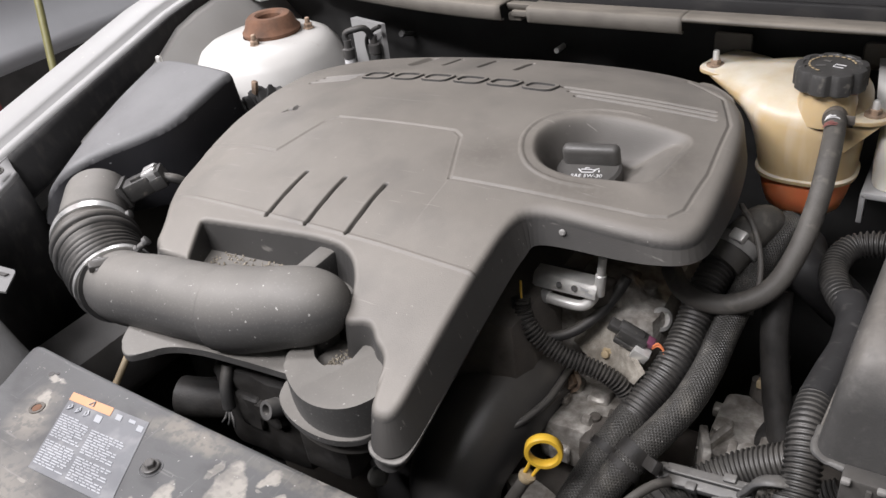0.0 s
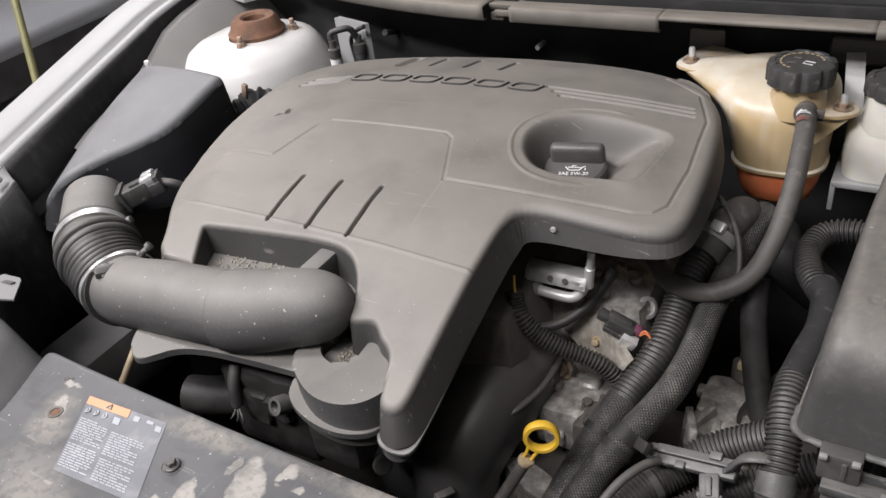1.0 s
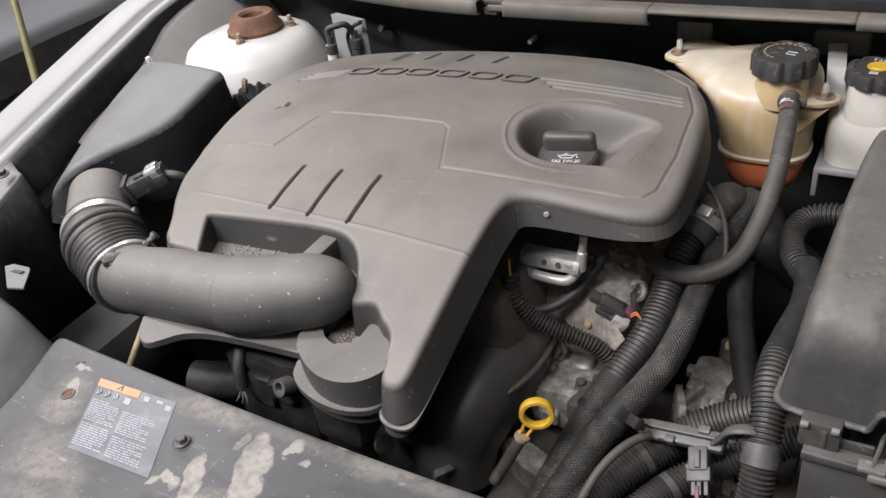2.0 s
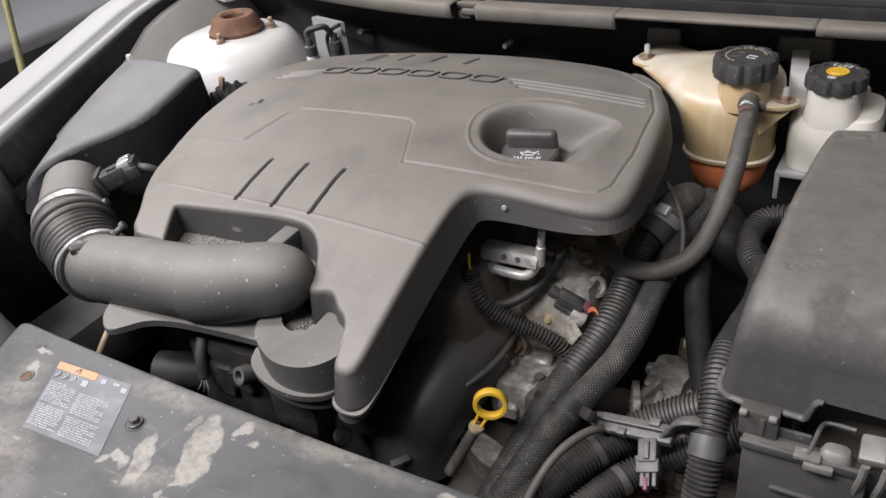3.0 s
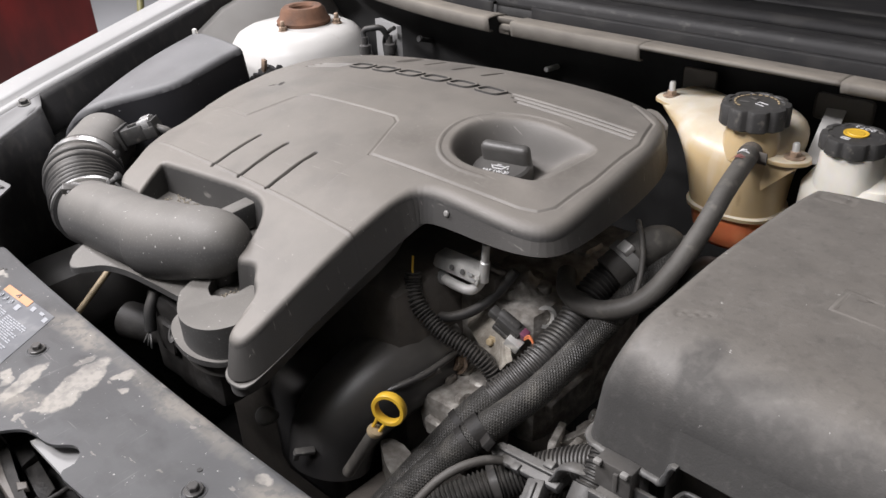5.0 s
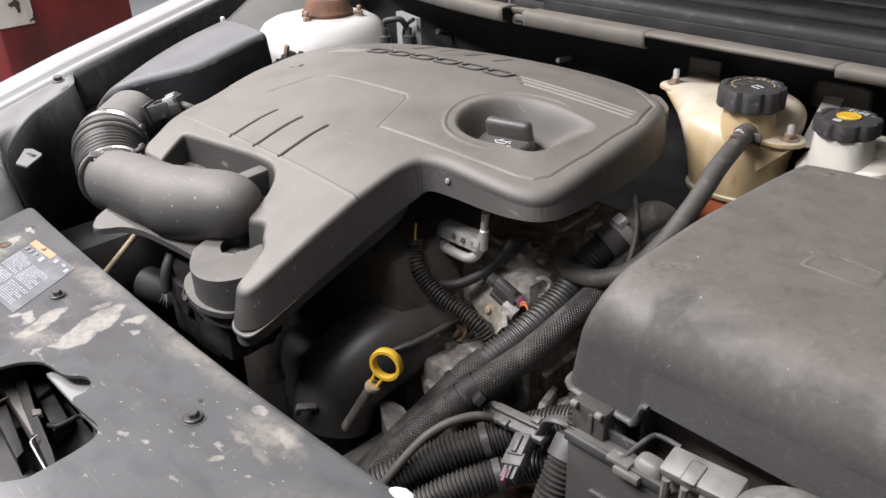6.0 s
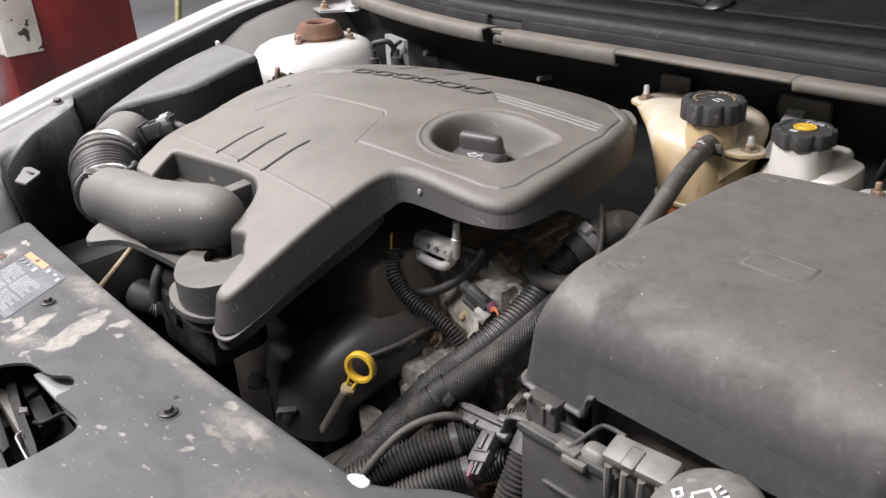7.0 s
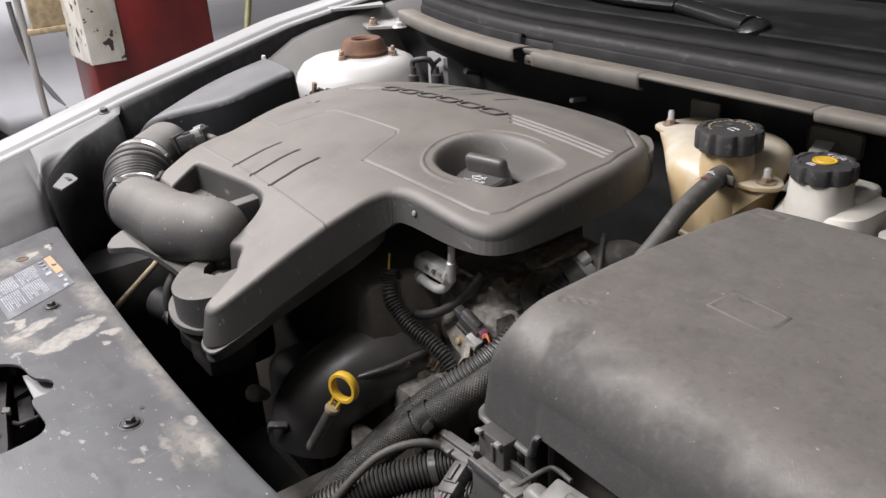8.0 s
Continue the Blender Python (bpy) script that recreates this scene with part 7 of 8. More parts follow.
box(bm, (0.046, -0.013, 0.002), (0.062, 0.013, 0.007), 0.002, Matrix.Translation(wc) @ pose(0, 0, 0, 0, 8, 22))
part("pull_tab", bm, M_LENS, filler, "grey pull tab on the cap")
axis = Vector((-0.25, -0.3, 1)).normalized()
wq = Vector((0, 0, 1)).rotation_difference(axis).to_matrix().to_4x4()
wm = Matrix.Translation(wc + axis * 0.0178) @ wq @ pose(0, 0, 0, 0, 0, -8)


def stroke(pts, width, m, mat, parent, name="print_line", label="", lift=0.0):
    """A thin printed line."""
    bm = bmesh.new()
    for (xa, ya), (xb, yb) in zip(pts, pts[1:]):
        d = Vector((xb - xa, yb - ya, 0))
        s = Vector((-d.y, d.x, 0)).normalized() * width / 2
        e = d.normalized() * width * 0.3
        q = [bm.verts.new(m @ (Vector((x, y, lift)) + o)) for x, y, o in ((xa, ya, s - e), (xa, ya, -s - e), (xb, yb, -s + e), (xb, yb, s + e))]
        bm.faces.new(q)
    ob = part(name, bm, mat, parent, label, smooth=False)
    sol = ob.modifiers.new("thick", "SOLIDIFY")
    sol.thickness = 0.0006
    return ob


stroke([(0.000, 0.0135), (-0.0075, 0.0050), (-0.0030, -0.0015), (0.0060, -0.0085), (0.0215, -0.0115)], 0.0022, wm, M_PRINT, washer_cap, label="white windscreen symbol")
stroke([(0.000, 0.0135), (0.0085, 0.0085), (0.0165, 0.0000), (0.0215, -0.0115)], 0.0022, wm, M_PRINT, washer_cap)
for k in range(6):
    a = radians(82 - 15 * k)
    stroke([(0.0010 + 0.0185 * math.cos(a), -0.003 + 0.0190 * math.sin(a)), (0.0010 + 0.0215 * math.cos(a), -0.003 + 0.0220 * math.sin(a))], 0.0022, wm, M_PRINT, washer_cap)
for dx, dy in ((0.0045, 0.0030), (0.0085, -0.0005), (0.0120, -0.0045)):
    stroke([(dx, dy), (dx + 0.0022, dy + 0.0005)], 0.0020, wm, M_PRINT, washer_cap)
stroke([(-0.0205, 0.0000), (-0.0155, -0.0040), (-0.0120, 0.0000), (-0.0170, 0.0040), (-0.0205, 0.0000)], 0.0022, wm, M_PRINT, washer_cap)

# ---- under the intake duct ----
throttle = empty("throttle_body", "dirty throttle body and bracket under the duct", "throttle body")
cast_part("housing", ((-0.62, 0.405, 0.74), (-0.50, 0.50, 0.862), 41, 0.006, 5), M_OILY, throttle)
cast_part("flange", ((-0.475, 0.378, 0.80), (-0.415, 0.44, 0.868), 43, 0.004, 4), M_OILY, throttle, "grimy dark flange")
bm = bmesh.new()
lathe(bm, [(0.011, 0), (0.010, 0.016), (0.006, 0.016), (0.005, 0.004)], (-0.520, 0.402, 0.838), (-0.2, -0.9, 0.45), 20)
part("boss", bm, M_GREYPL, throttle)
bm = bmesh.new()
tube(bm, [(-0.590, 0.41, 0.862), (-0.588, 0.398, 0.845), (-0.586, 0.392, 0.820)], 0.007, seg=12)
part("wire_sleeve", bm, M_RUBBER, throttle)
for k in range(3):
    bm = bmesh.new()
    tube(bm, [(-0.586, 0.392, 0.822), (-0.588 + 0.006 * k, 0.385, 0.811), (-0.594 + 0.009 * k, 0.384, 0.803)], 0.0012, seg=6, step=0.003)
    part("wire_end", bm, M_GREYPL, throttle)
bm = bmesh.new()
tube(bm, [(-0.690, 0.41, 0.78), (-0.66, 0.42, 0.78), (-0.62, 0.44, 0.78)], 0.024, seg=20)
part("silencer", bm, M_OILY, throttle, "brownish canister end")
hose("oil_rod", "dull steel rod rising behind the radiator cover", [(-0.806, 0.33, 0.708), (-0.83, 0.45, 0.777), (-0.862, 0.60, 0.865)], 0.0045, M_TAN, category="rod", seg=12)
valance = empty("frame_rail", "black frame rail deep beside the radiator", "frame rail")
bm = bmesh.new()
box(bm, (-0.96, 0.33, 0.68), (-0.86, 0.80, 0.78), 0.02)
part("rail", bm, M_DARK, valance)
bm = bmesh.new()
box(bm, (-0.90, 0.36, 0.79), (-0.76, 0.40, 0.80), 0.004, pose(0, 0, 0, 0, 0, 6))
part("flange", bm, M_GRIME, valance)

# grit gathered in the pocket and in the collar
rng = random.Random(4)
for gx0, gx1, gy0, gy1, gz, count in ((-0.655, -0.53, 0.462, 0.497, 0.938, 260), (-0.452, -0.424, 0.404, 0.44, 0.909, 170)):
    verts, faces = [], []
    for _ in range(count):
        s = rng.uniform(0.0006, 0.0019)
        c = Vector((rng.uniform(gx0, gx1), gy0 + (gy1 - gy0) * rng.random() ** 1.3, gz + s * 0.4))
        b0 = len(verts)
        q = Euler((rng.random() * 3, rng.random() * 3, rng.random() * 3)).to_matrix()
        for d in ((1, 0, 0), (-1, 0, 0), (0, 1, 0), (0, -1, 0), (0, 0, 0.7), (0, 0, -0.7)):
            verts.append(tuple(c + q @ (Vector(d) * s)))
        for f in ((0, 2, 4), (2, 1, 4), (1, 3, 4), (3, 0, 4), (2, 0, 5), (1, 2, 5), (3, 1, 5), (0, 3, 5)):
            faces.append(tuple(b0 + k for k in f))
    grit = mesh_ob("grit", verts, faces, M_GRAVEL, smooth=False)
    tagged(grit, "loose pale grit gathered on the cover", "grit", kind="stuff")

# pale clip on the cover's front wall
clip = empty("white_clip", "small pale clip in the cover's front wall", "clip")
bm = bmesh.new()
lathe(bm, [(0.0034, 0), (0.0034, 0.001), (0.0022, 0.002)], (-0.292, 0.594, 0.985), (0, -1, 0.15), 14)
part("head", bm, M_INNER, clip)

# ---- print on the oil cap ----
def text_mesh(name, words, size, m, mat, parent, label=""):
    cu = bpy.data.curves.new(name, "FONT")
    cu.body, cu.size, cu.extrude, cu.align_x, cu.align_y = words, size, 0.0003, "CENTER", "CENTER"
    tmp = bpy.data.objects.new(name, cu)
    me = bpy.data.meshes.new_from_object(tmp)
    bpy.data.objects.remove(tmp)
    me.materials.append(mat)
    me.transform(m)
    ob = new(name, me)
    ob.parent = parent
    ob.matrix_parent_inverse = parent.matrix_basis.inverted()
    if label:
        ob["label"] = label
    return ob


face = cap_pose @ pose(0.003, -0.0105, 0.0233, 0, 0, 12)
text_mesh("cap_print", "SAE 5W-30", 0.0068, face @ pose(0, -0.0052, 0), M_PRINT, oil_cap, "white oil grade print")
stroke([(-0.010, 0.006), (-0.006, 0.001), (0.005, 0.001), (0.008, 0.005), (0.011, 0.0065)], 0.0011, face, M_PRINT, oil_cap, "oil_can_symbol")
stroke([(-0.007, 0.005), (0.004, 0.005), (0.008, 0.005)], 0.0011, face, M_PRINT, oil_cap, "oil_can_symbol")
stroke([(-0.003, 0.005), (-0.003, 0.0075), (0.001, 0.0075)], 0.0009, face, M_PRINT, oil_cap, "oil_can_symbol")
stroke([(0.0115, 0.003), (0.0118, 0.0012)], 0.0014, face, M_PRINT, oil_cap, "oil_drop_symbol")

cap_top = Matrix.Translation((-0.028, 0.940, 1.0246))
text_mesh("cap_print", "DOT 3", 0.0075, cap_top @ pose(0, 0, 0, 0, 0, 170) @ pose(0, -0.0185, 0), M_PRINT, brake_cap, "white fluid grade print")
stroke([(-0.004, -0.002), (0.004, -0.002), (0.004, 0.002), (-0.004, 0.002), (-0.004, -0.002)], 0.0012, cap_top @ pose(-0.004, -0.0185, 0, 0, 0, -8), M_PRINT, brake_cap, "print_symbol")

# ---- warning label on the radiator cover ----
notice = empty("warning_label", "dark warning label with orange bar and white print", "label")
o0, eu, ev = Vector((-0.649, 0.281, 0.9107)), Vector((0.101, 0.004, 0)), Vector((0.044, -0.080, 0))


def on_label(u, v, h=0.0):
    return o0 + eu * u + ev * v + Vector((0, 0, h))


def patch(name, u0, v0, u1, v1, mat, h, parent=notice, label=""):
    bm = bmesh.new()
    lo = [bm.verts.new(on_label(u, v, h)) for u, v in ((u0, v0), (u0, v1), (u1, v1), (u1, v0))]
    hi = [bm.verts.new(v.co + Vector((0, 0, 0.0003))) for v in lo]
    bm.faces.new(hi), bm.faces.new(lo[::-1])
    for i in range(4):
        bm.faces.new((lo[i], lo[(i + 1) % 4], hi[(i + 1) % 4], hi[i]))
    return part(name, bm, mat, parent, label, smooth=False)


patch("film", 0, 0, 1, 1, M_LABEL, -0.0005)
patch("orange_bar", 0.0, 0.0, 0.55, 0.11, M_ORANGE, 0, label="orange warning bar")
stroke([(0, 0.003), (-0.003, -0.002), (0.003, -0.002), (0, 0.003)], 0.0008, Matrix.Translation(on_label(0.30, 0.055, 0.0006)), M_LABEL, notice, "warning_triangle")
for k in range(3):
    u = 0.06 + 0.11 * k
    stroke([(0, 0.003), (0.003, 0.0), (0, -0.003), (-0.002, 0.001)], 0.0012, Matrix.Translation(on_label(u, 0.19, 0.0004)), M_LABELPRINT, notice, "symbol")
patch("symbol", 0.40, 0.15, 0.48, 0.24, M_LABELPRINT, 0)
patch("symbol", 0.62, 0.05, 0.69, 0.12, M_LABELPRINT, 0)
patch("symbol", 0.78, 0.05, 0.86, 0.09, M_LABELPRINT, 0)
patch("symbol", 0.90, 0.08, 0.97, 0.15, M_LABELPRINT, 0)
rng = random.Random(9)
for col0, col1, v_start, v_end in ((0.02, 0.40, 0.30, 0.58), (0.44, 0.86, 0.34, 0.62), (0.02, 0.40, 0.64, 0.93), (0.44, 0.86, 0.68, 0.95)):
    v = v_start
    while v < v_end:
        u, stop = col0, col1 - rng.choice((0, 0.01, 0.03, 0.12))
        while u < stop - 0.02:
            w = min(rng.choice((0.035, 0.055, 0.075, 0.10)), stop - u)
            patch("print_bar", u, v, u + w, v + 0.0135, M_LABELPRINT, 0)
            u += w + 0.012
        v += 0.0305

# ---- bonnet latch in its opening ----
latch = empty("bonnet_latch", "black steel bonnet latch in the panel opening", "latch")
def latch_piece(name, outline, z0, z1, mat, label="", bevel=0.0012):
    bm = bmesh.new()
    prism(bm, ccw(outline), z0, z1, bevel)
    part(name, bm, mat, latch, label)


latch_piece("base", [(-0.47, 0.06), (-0.24, 0.06), (-0.24, 0.20), (-0.47, 0.21)], 0.846, 0.850, M_PIT)
latch_piece("side_bar", [(-0.452, 0.163), (-0.448, 0.170), (-0.420, 0.171), (-0.345, 0.163), (-0.348, 0.157), (-0.42, 0.162)], 0.862, 0.880, M_GRIME, "dull grey latch bar")
latch_piece("lever", [(-0.424, 0.172), (-0.434, 0.180), (-0.430, 0.184), (-0.417, 0.180), (-0.375, 0.171), (-0.307, 0.160), (-0.280, 0.156), (-0.284, 0.148), (-0.336, 0.157), (-0.393, 0.166)], 0.866, lambda x, y: 0.886 + 0.003 * math.sin(60 * x), M_OILY, "greasy dark latch lever", 0.002)
latch_piece("cross_plate", [(-0.446, 0.186), (-0.449, 0.204), (-0.408, 0.196), (-0.402, 0.181)], 0.858, 0.876, M_OILY)
latch_piece("cross_plate", [(-0.403, 0.182), (-0.405, 0.196), (-0.361, 0.191), (-0.352, 0.175)], 0.856, 0.871, M_OILY)
latch_piece("pivot", [(-0.372, 0.168), (-0.366, 0.174), (-0.358, 0.172), (-0.362, 0.165)], 0.884, 0.8885, M_GRIME, "worn pivot")
latch_piece("left_plate", [(-0.412, 0.158), (-0.408, 0.145), (-0.33, 0.138), (-0.335, 0.146)], 0.860, 0.878, M_OILY)
for name, run, r, mat, lab in (("hook", [(-0.350, 0.172, 0.880), (-0.338, 0.176, 0.884), (-0.336, 0.186, 0.885), (-0.336, 0.196, 0.884), (-0.318, 0.199, 0.882), (-0.300, 0.192, 0.880)], 0.0022, M_OILY, "curved worn hook edge"),
                               ("spring_wire", [(-0.330, 0.158, 0.890), (-0.325, 0.151, 0.891), (-0.310, 0.149, 0.891), (-0.282, 0.147, 0.889)], 0.0009, M_CLAMP, "bright spring wire"),
                               ("edge_wire", [(-0.409, 0.146, 0.881), (-0.4115, 0.153, 0.882), (-0.413, 0.161, 0.882)], 0.0012, M_GREYPL, "worn plate edge")):
    bm = bmesh.new()
    tube(bm, run, r, seg=10, step=0.003)
    part(name, bm, mat, latch, lab)
bm = bmesh.new()
prism(bm, [(-0.40, 0.1938), (-0.39, 0.235), (-0.33, 0.235), (-0.30, 0.215), (-0.24, 0.205), (-0.25, 0.1938)], 0.893, 0.897)
part("striker_plate", bm, M_WHITE, latch, "bare white metal plate below the opening")
white_tab = empty("white_tab", "white plastic tab at the panel edge", "tab")
bm = bmesh.new()
prism(bm, round_off([(-0.062, 0.305), (-0.056, 0.314), (-0.042, 0.316), (-0.038, 0.308), (-0.046, 0.303)], 2), 0.905, 0.911, 0.001)
part("plate", bm, M_PRINT, white_tab)

# ---- firewall things ----
studs = empty("firewall_stud", "bright threaded stud on the firewall", "stud")
bm = bmesh.new()
lathe(bm, [(0.0042, -0.08), (0.0042, 0.010), (0.0034, 0.012)], (-0.514, 1.059, 0.976), (0.15, -0.95, 0.15), 12)
part("thread", bm, M_STEEL, studs)
studs2 = empty("firewall_stud", "small bright stud beside the strut tower", "stud")
bm = bmesh.new()
lathe(bm, [(0.004, 0), (0.004, 0.03), (0.006, 0.032), (0.005, 0.036)], (-0.786, 1.084, 0.970), (0.0, -0.9, 0.3), 12)
part("thread", bm, M_GREYPL, studs2)
pipes = empty("service_ports", "black service ports with pale cap beside the strut tower", "pipe ports")
for px, py, pz, col in ((-0.829, 0.966, 0.955, M_PRINT), (-0.800, 0.995, 0.955, M_GREYPL)):
    bm = bmesh.new()
    lathe(bm, [(0.009, 0), (0.009, 0.012), (0.007, 0.013)], (px, py, pz), (0, 0, 1), 16)
    part("cap", bm, col, pipes)
    bm = bmesh.new()
    lathe(bm, [(0.007, 0.012), (0.010, 0.014), (0.010, 0.028), (0.006, 0.030), (0.006, 0.042)], (px, py, pz), (0, 0, 1), 16)
    part("port", bm, M_BLACK, pipes)
bm = bmesh.new()
tube(bm, [(-0.829, 0.966, 0.99), (-0.832, 0.968, 1.006), (-0.815, 0.975, 1.012), (-0.805, 0.985, 1.010), (-0.80, 0.995, 0.99)], 0.005, seg=12)
part("lead", bm, M_RUBBER, pipes)
bm = bmesh.new()
tube(bm, [(-0.815, 1.0, 0.95), (-0.818, 1.0, 0.985), (-0.80, 0.995, 1.004), (-0.78, 0.99, 1.014)], 0.0035, seg=10)
part("lead", bm, M_RUBBER, pipes)
gusset = empty("white_gusset", "white painted gusset plate behind the strut tower", "plate")
bm = bmesh.new()
prism(bm, [(-0.86, 1.02), (-0.79, 1.005), (-0.785, 1.01), (-0.855, 1.03)], 0.86, lambda x, y: 1.012)
part("plate", bm, M_WHITE, gusset)
bracket = empty("cowl_clip", "torn pale clip in the cowl notch", "clip")
bm = bmesh.new()
box(bm, (-0.553, 0.985, 1.040), (-0.532, 1.000, 1.052), 0.003)
box(bm, (-0.545, 0.980, 1.048), (-0.520, 1.005, 1.056), 0.002)
part("clip", bm, M_COWL, bracket)
tabs = empty("firewall_bracket", "dusty steel bracket behind the coolant tank", "bracket")
bm = bmesh.new()
box(bm, (-0.290, 1.052, 0.985), (-0.242, 1.057, 1.021), 0.004)
part("plate", bm, M_COWL, tabs)
tabs2 = empty("firewall_bracket", "dusty steel bracket behind the brake reservoir", "bracket")
bm = bmesh.new()
box(bm, (-0.114, 1.050, 0.99), (-0.046, 1.055, 1.022), 0.006)
part("plate", bm, M_COWL, tabs2)
brake_lines = empty("brake_lines", "black brake lines beside the reservoir", "brake lines")
for k in range(3):
    bm = bmesh.new()
    tube(bm, [(0.03, 1.02 + 0.012 * k, 0.95), (0.045 + 0.01 * k, 1.01, 0.985 - 0.01 * k), (0.07, 0.99, 0.975 - 0.012 * k), (0.11, 0.97, 0.965 - 0.012 * k)], 0.0035, seg=8)
    part("line", bm, M_RUBBER, brake_lines)
bolt_r = empty("shock_nut", "rusty nut on the far strut top", "nut")
bm = bmesh.new()
lathe(bm, [(0.02, 0), (0.02, 0.004)], (0.055, 0.955, 0.955), (0, 0, 1), 20)
part("washer", bm, M_MILK, bolt_r)
bolt("nut", (0.055, 0.955, 0.959), (0, 0, 1), M_RUSTB, bolt_r, 0.007, 0.008)
air_clip = empty("airbox_clip", "pale clip behind the air filter box", "clip")
bm = bmesh.new()
box(bm, (-1.044, 0.772, 1.010), (-1.034, 0.779, 1.022), 0.003)
part("clip", bm, M_STEEL, air_clip)
side_clip = empty("airbox_clip", "steel spring clip between air box and tower", "clip")
bm = bmesh.new()
box(bm, (-0.004, -0.003, -0.012), (0.004, 0.003, 0.008), 0.001, Matrix.Translation((-0.848, 0.775, 0.995)) @ pose(0, 0, 0, 0, 15, 0))
part("clip", bm, M_RUSTB, side_clip)
grommet = empty("rubber_boot", "crumpled black rubber boot behind the air box", "boot")
bm = bmesh.new()
tube(bm, [(-0.872, 0.772, 0.950), (-0.856, 0.782, 0.966), (-0.842, 0.793, 0.968), (-0.830, 0.803, 0.958)], lambda u: 0.016 + 0.006 * u, seg=22, ridge=0.004, pitch=0.008)
for v in bm.verts:
    v.co += noise.noise_vector(v.co * 70) * 0.004
part("boot", bm, M_PIT, grommet)
bm = bmesh.new()
tube(bm, [(-0.842, 0.800, 0.950), (-0.818, 0.828, 0.962), (-0.792, 0.858, 0.968), (-0.765, 0.885, 0.965)], lambda u: 0.016 - 0.004 * u, seg=18, flat=0.7)
part("fold", bm, M_PIT, grommet, "smooth black fold of the boot")

# ---- wiper ----
wiper = empty("wiper", "black wiper arm lying at the windscreen base", "wiper")
bm = bmesh.new()
tube(bm, [(-0.80, 1.18, 1.130), (-0.60, 1.150, 1.127), (-0.489, 1.136, 1.124), (-0.385, 1.136, 1.124)], 0.016, seg=12, flat=0.6)
part("arm", bm, M_WIPER, wiper)
bm = bmesh.new()
tube(bm, [(-0.380, 1.136, 1.124), (-0.34, 1.130, 1.120), (-0.29, 1.121, 1.115), (-0.25, 1.112, 1.113)], lambda u: 0.016 + 0.002 * u, seg=14, flat=0.7)
part("pivot_cover", bm, M_WIPER, wiper)
bm = bmesh.new()
lathe(bm, [(0.022, -0.02), (0.022, 0.008), (0.016, 0.014), (0.004, 0.016)], (-0.246, 1.114, 1.106), (-0.1, -0.3, 1), 24)
part("pivot", bm, M_WIPER, wiper)

# ---- hinge corner beside the cowl ----
bm = bmesh.new()
prism(bm, [(-1.12, 1.03), (-1.03, 1.0), (-0.99, 1.05), (-1.0, 1.12), (-1.10, 1.14)], 1.035, 1.040)
part("hinge_plate", bm, M_WHITE, car_body, "white painted hinge plate")
bm = bmesh.new()
prism(bm, [(-1.16, 0.98), (-1.10, 0.96), (-1.09, 0.99), (-1.06, 1.06), (-1.12, 1.09)], 1.068, 1.073)
part("hinge_arm", bm, M_WHITE, car_body)
bolt("hinge_bolt", (-1.042, 1.02, 1.040), (0, 0, 1), M_RUSTB, car_body, 0.008, 0.004, 0.012)
bolt("hinge_bolt", (-0.985, 1.045, 1.038), (0, 0, 1), M_STEEL, car_body, 0.008, 0, 0.014)

# ---- the workshop beyond the fender ----
post = empty("lift_post", "red painted lift post with worn white patch", "lift post")
bm = bmesh.new()
box(bm, (-2.62, 0.79, 0.0), (-2.38, 1.20, 2.9), 0.01)
part("column", bm, M_RED, post)
bm = bmesh.new()
box(bm, (-2.62, 0.783, 0.80), (-2.372, 0.895, 2.2), 0.004)
part("white_plate", bm, M_PEEL, post, "white plate with peeling paint")
bm = bmesh.new()
box(bm, (-2.70, 0.60, 0.0), (-2.35, 1.30, 0.03), 0.005)
part("base_plate", bm, M_RED, post)
bm = bmesh.new()
box(bm, (-2.615, 0.665, 0.885), (-2.585, 0.785, 0.905), 0.004)
box(bm, (-2.612, 0.680, 0.905), (-2.590, 0.785, 1.30), 0.004)
part("arm_bracket", bm, M_TAN, post, "rusty bracket between pole and post")
guard = empty("white_pole", "thin white pole beside the lift post", "pole")
bm = bmesh.new()
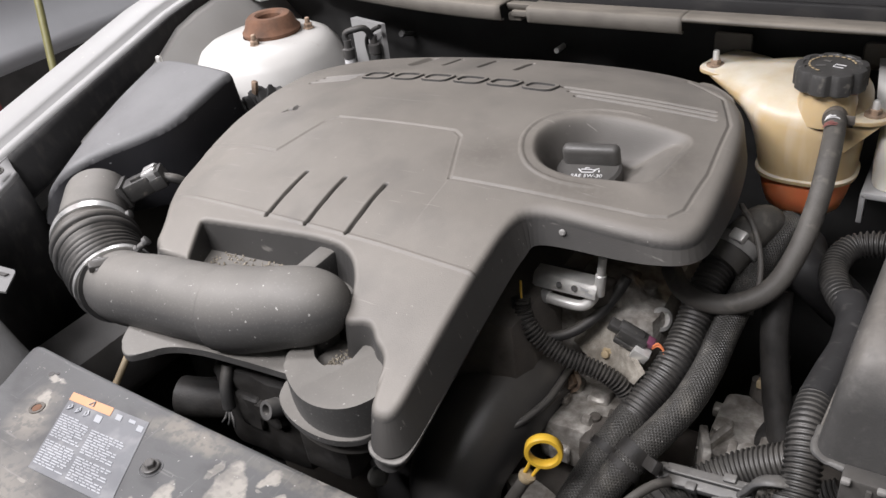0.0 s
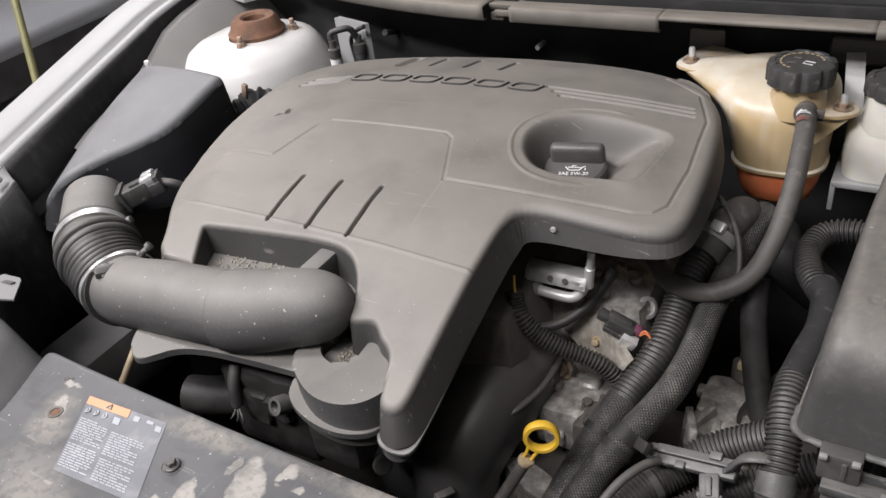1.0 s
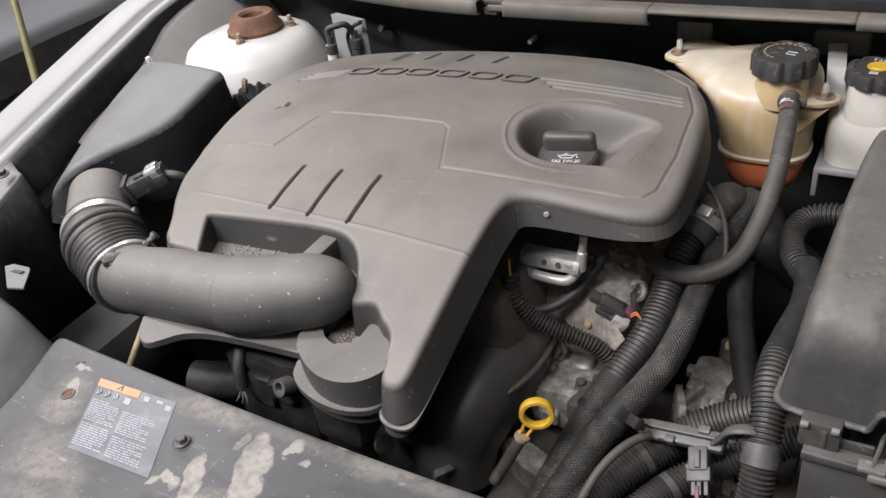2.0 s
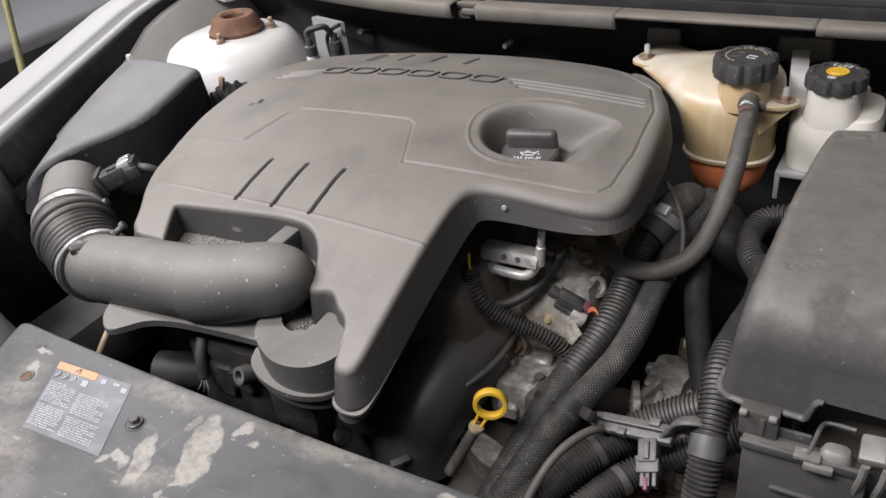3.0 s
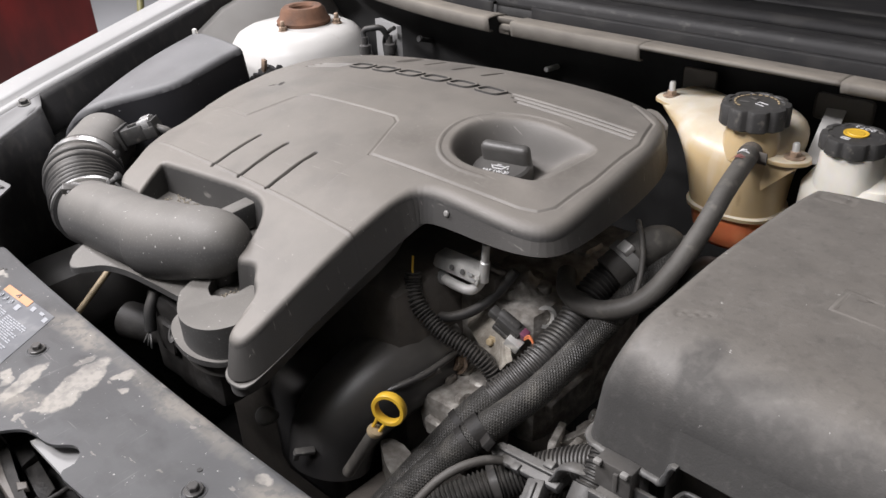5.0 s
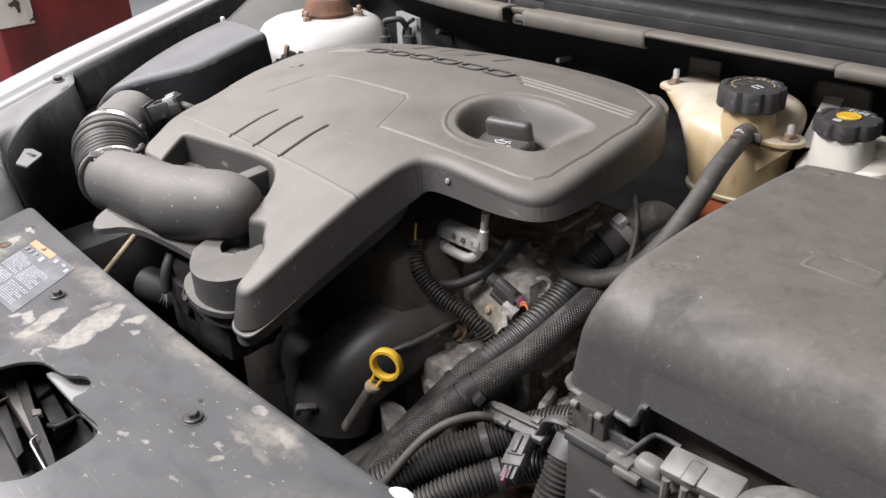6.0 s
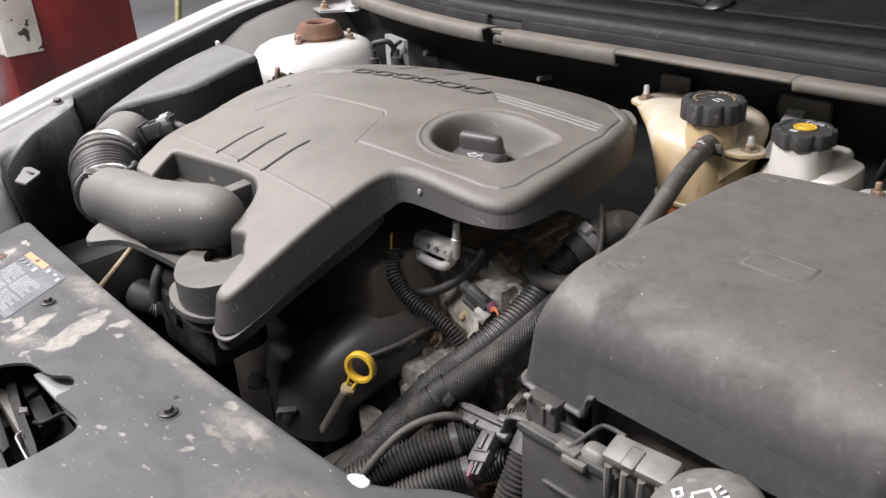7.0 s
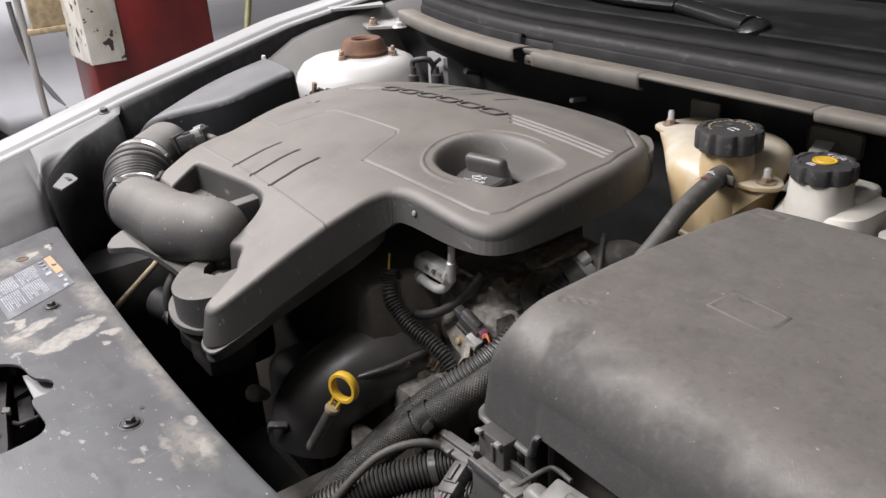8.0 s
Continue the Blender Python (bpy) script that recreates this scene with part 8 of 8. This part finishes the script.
lathe(bm, [(0.0115, 0.0), (0.0115, 1.6)], (-2.62, 0.66, 0), seg=16)
part("pole", bm, M_INNER, guard)
hose("olive_rod", "olive green rod leaning beyond the fender", [(-1.455, 0.70, 0.0), (-1.645, 0.902, 0.5), (-1.837, 1.107, 1.0), (-2.025, 1.31, 1.5)], 0.009, M_ROD, category="rod", seg=12)

silver_car = empty("parked_car", "silver car parked beyond the lift post", "car")
rows = []
for i in range(60):
    y = -0.6 + 0.08 * i
    arch = math.sqrt(max(0.0, 0.36 ** 2 - (y - 0.25) ** 2)) if abs(y - 0.25) < 0.36 else 0
    low = max(0.44, 0.30 + arch * 1.0)
    rows.append([(-3.20, y, low), (-3.12, y, low + 0.005), (-3.085, y, max(0.475, low + 0.03)), (-3.10, y, max(0.52, low + 0.05)), (-3.16, y, max(0.56, low + 0.06)), (-3.21, y, 0.72), (-3.20, y, 0.80), (-3.25, y, 0.90), (-3.36, y, 0.98), (-3.60, y, 1.02 if y < 0.6 else 1.06)])
sheet("side_panel", rows, M_SILVER, silver_car, "", 0.004)
bm = bmesh.new()
box(bm, (-4.8, -0.5, 0.22), (-3.3, 4.0, 0.6), 0.05)
box(bm, (-4.7, 0.6, 0.6), (-3.5, 3.6, 1.05), 0.05)
part("underbody", bm, M_DARK, silver_car)
bm = bmesh.new()
prism(bm, [(-4.5, 1.1), (-3.6, 1.1), (-3.6, 3.3), (-4.5, 3.3)], 1.05, 1.42, 0.1)
part("cabin", bm, M_SILVER, silver_car)
bm = bmesh.new()
lathe(bm, [(0.20, -0.09), (0.29, -0.10), (0.31, -0.08), (0.315, 0), (0.31, 0.08), (0.29, 0.10), (0.20, 0.09)], (-3.22, 0.25, 0.315), (1, 0, 0), 48)
part("tyre", bm, M_PIT, silver_car, "black tyre")
bm = bmesh.new()
tube(bm, [(-3.20, 0.73, 0.93), (-3.20, 0.735, 0.80), (-3.195, 0.76, 0.66), (-3.15, 0.80, 0.56), (-3.09, 0.83, 0.50)], 0.010, seg=8)
part("door_gap", bm, M_DARK, silver_car, "dark door gap")
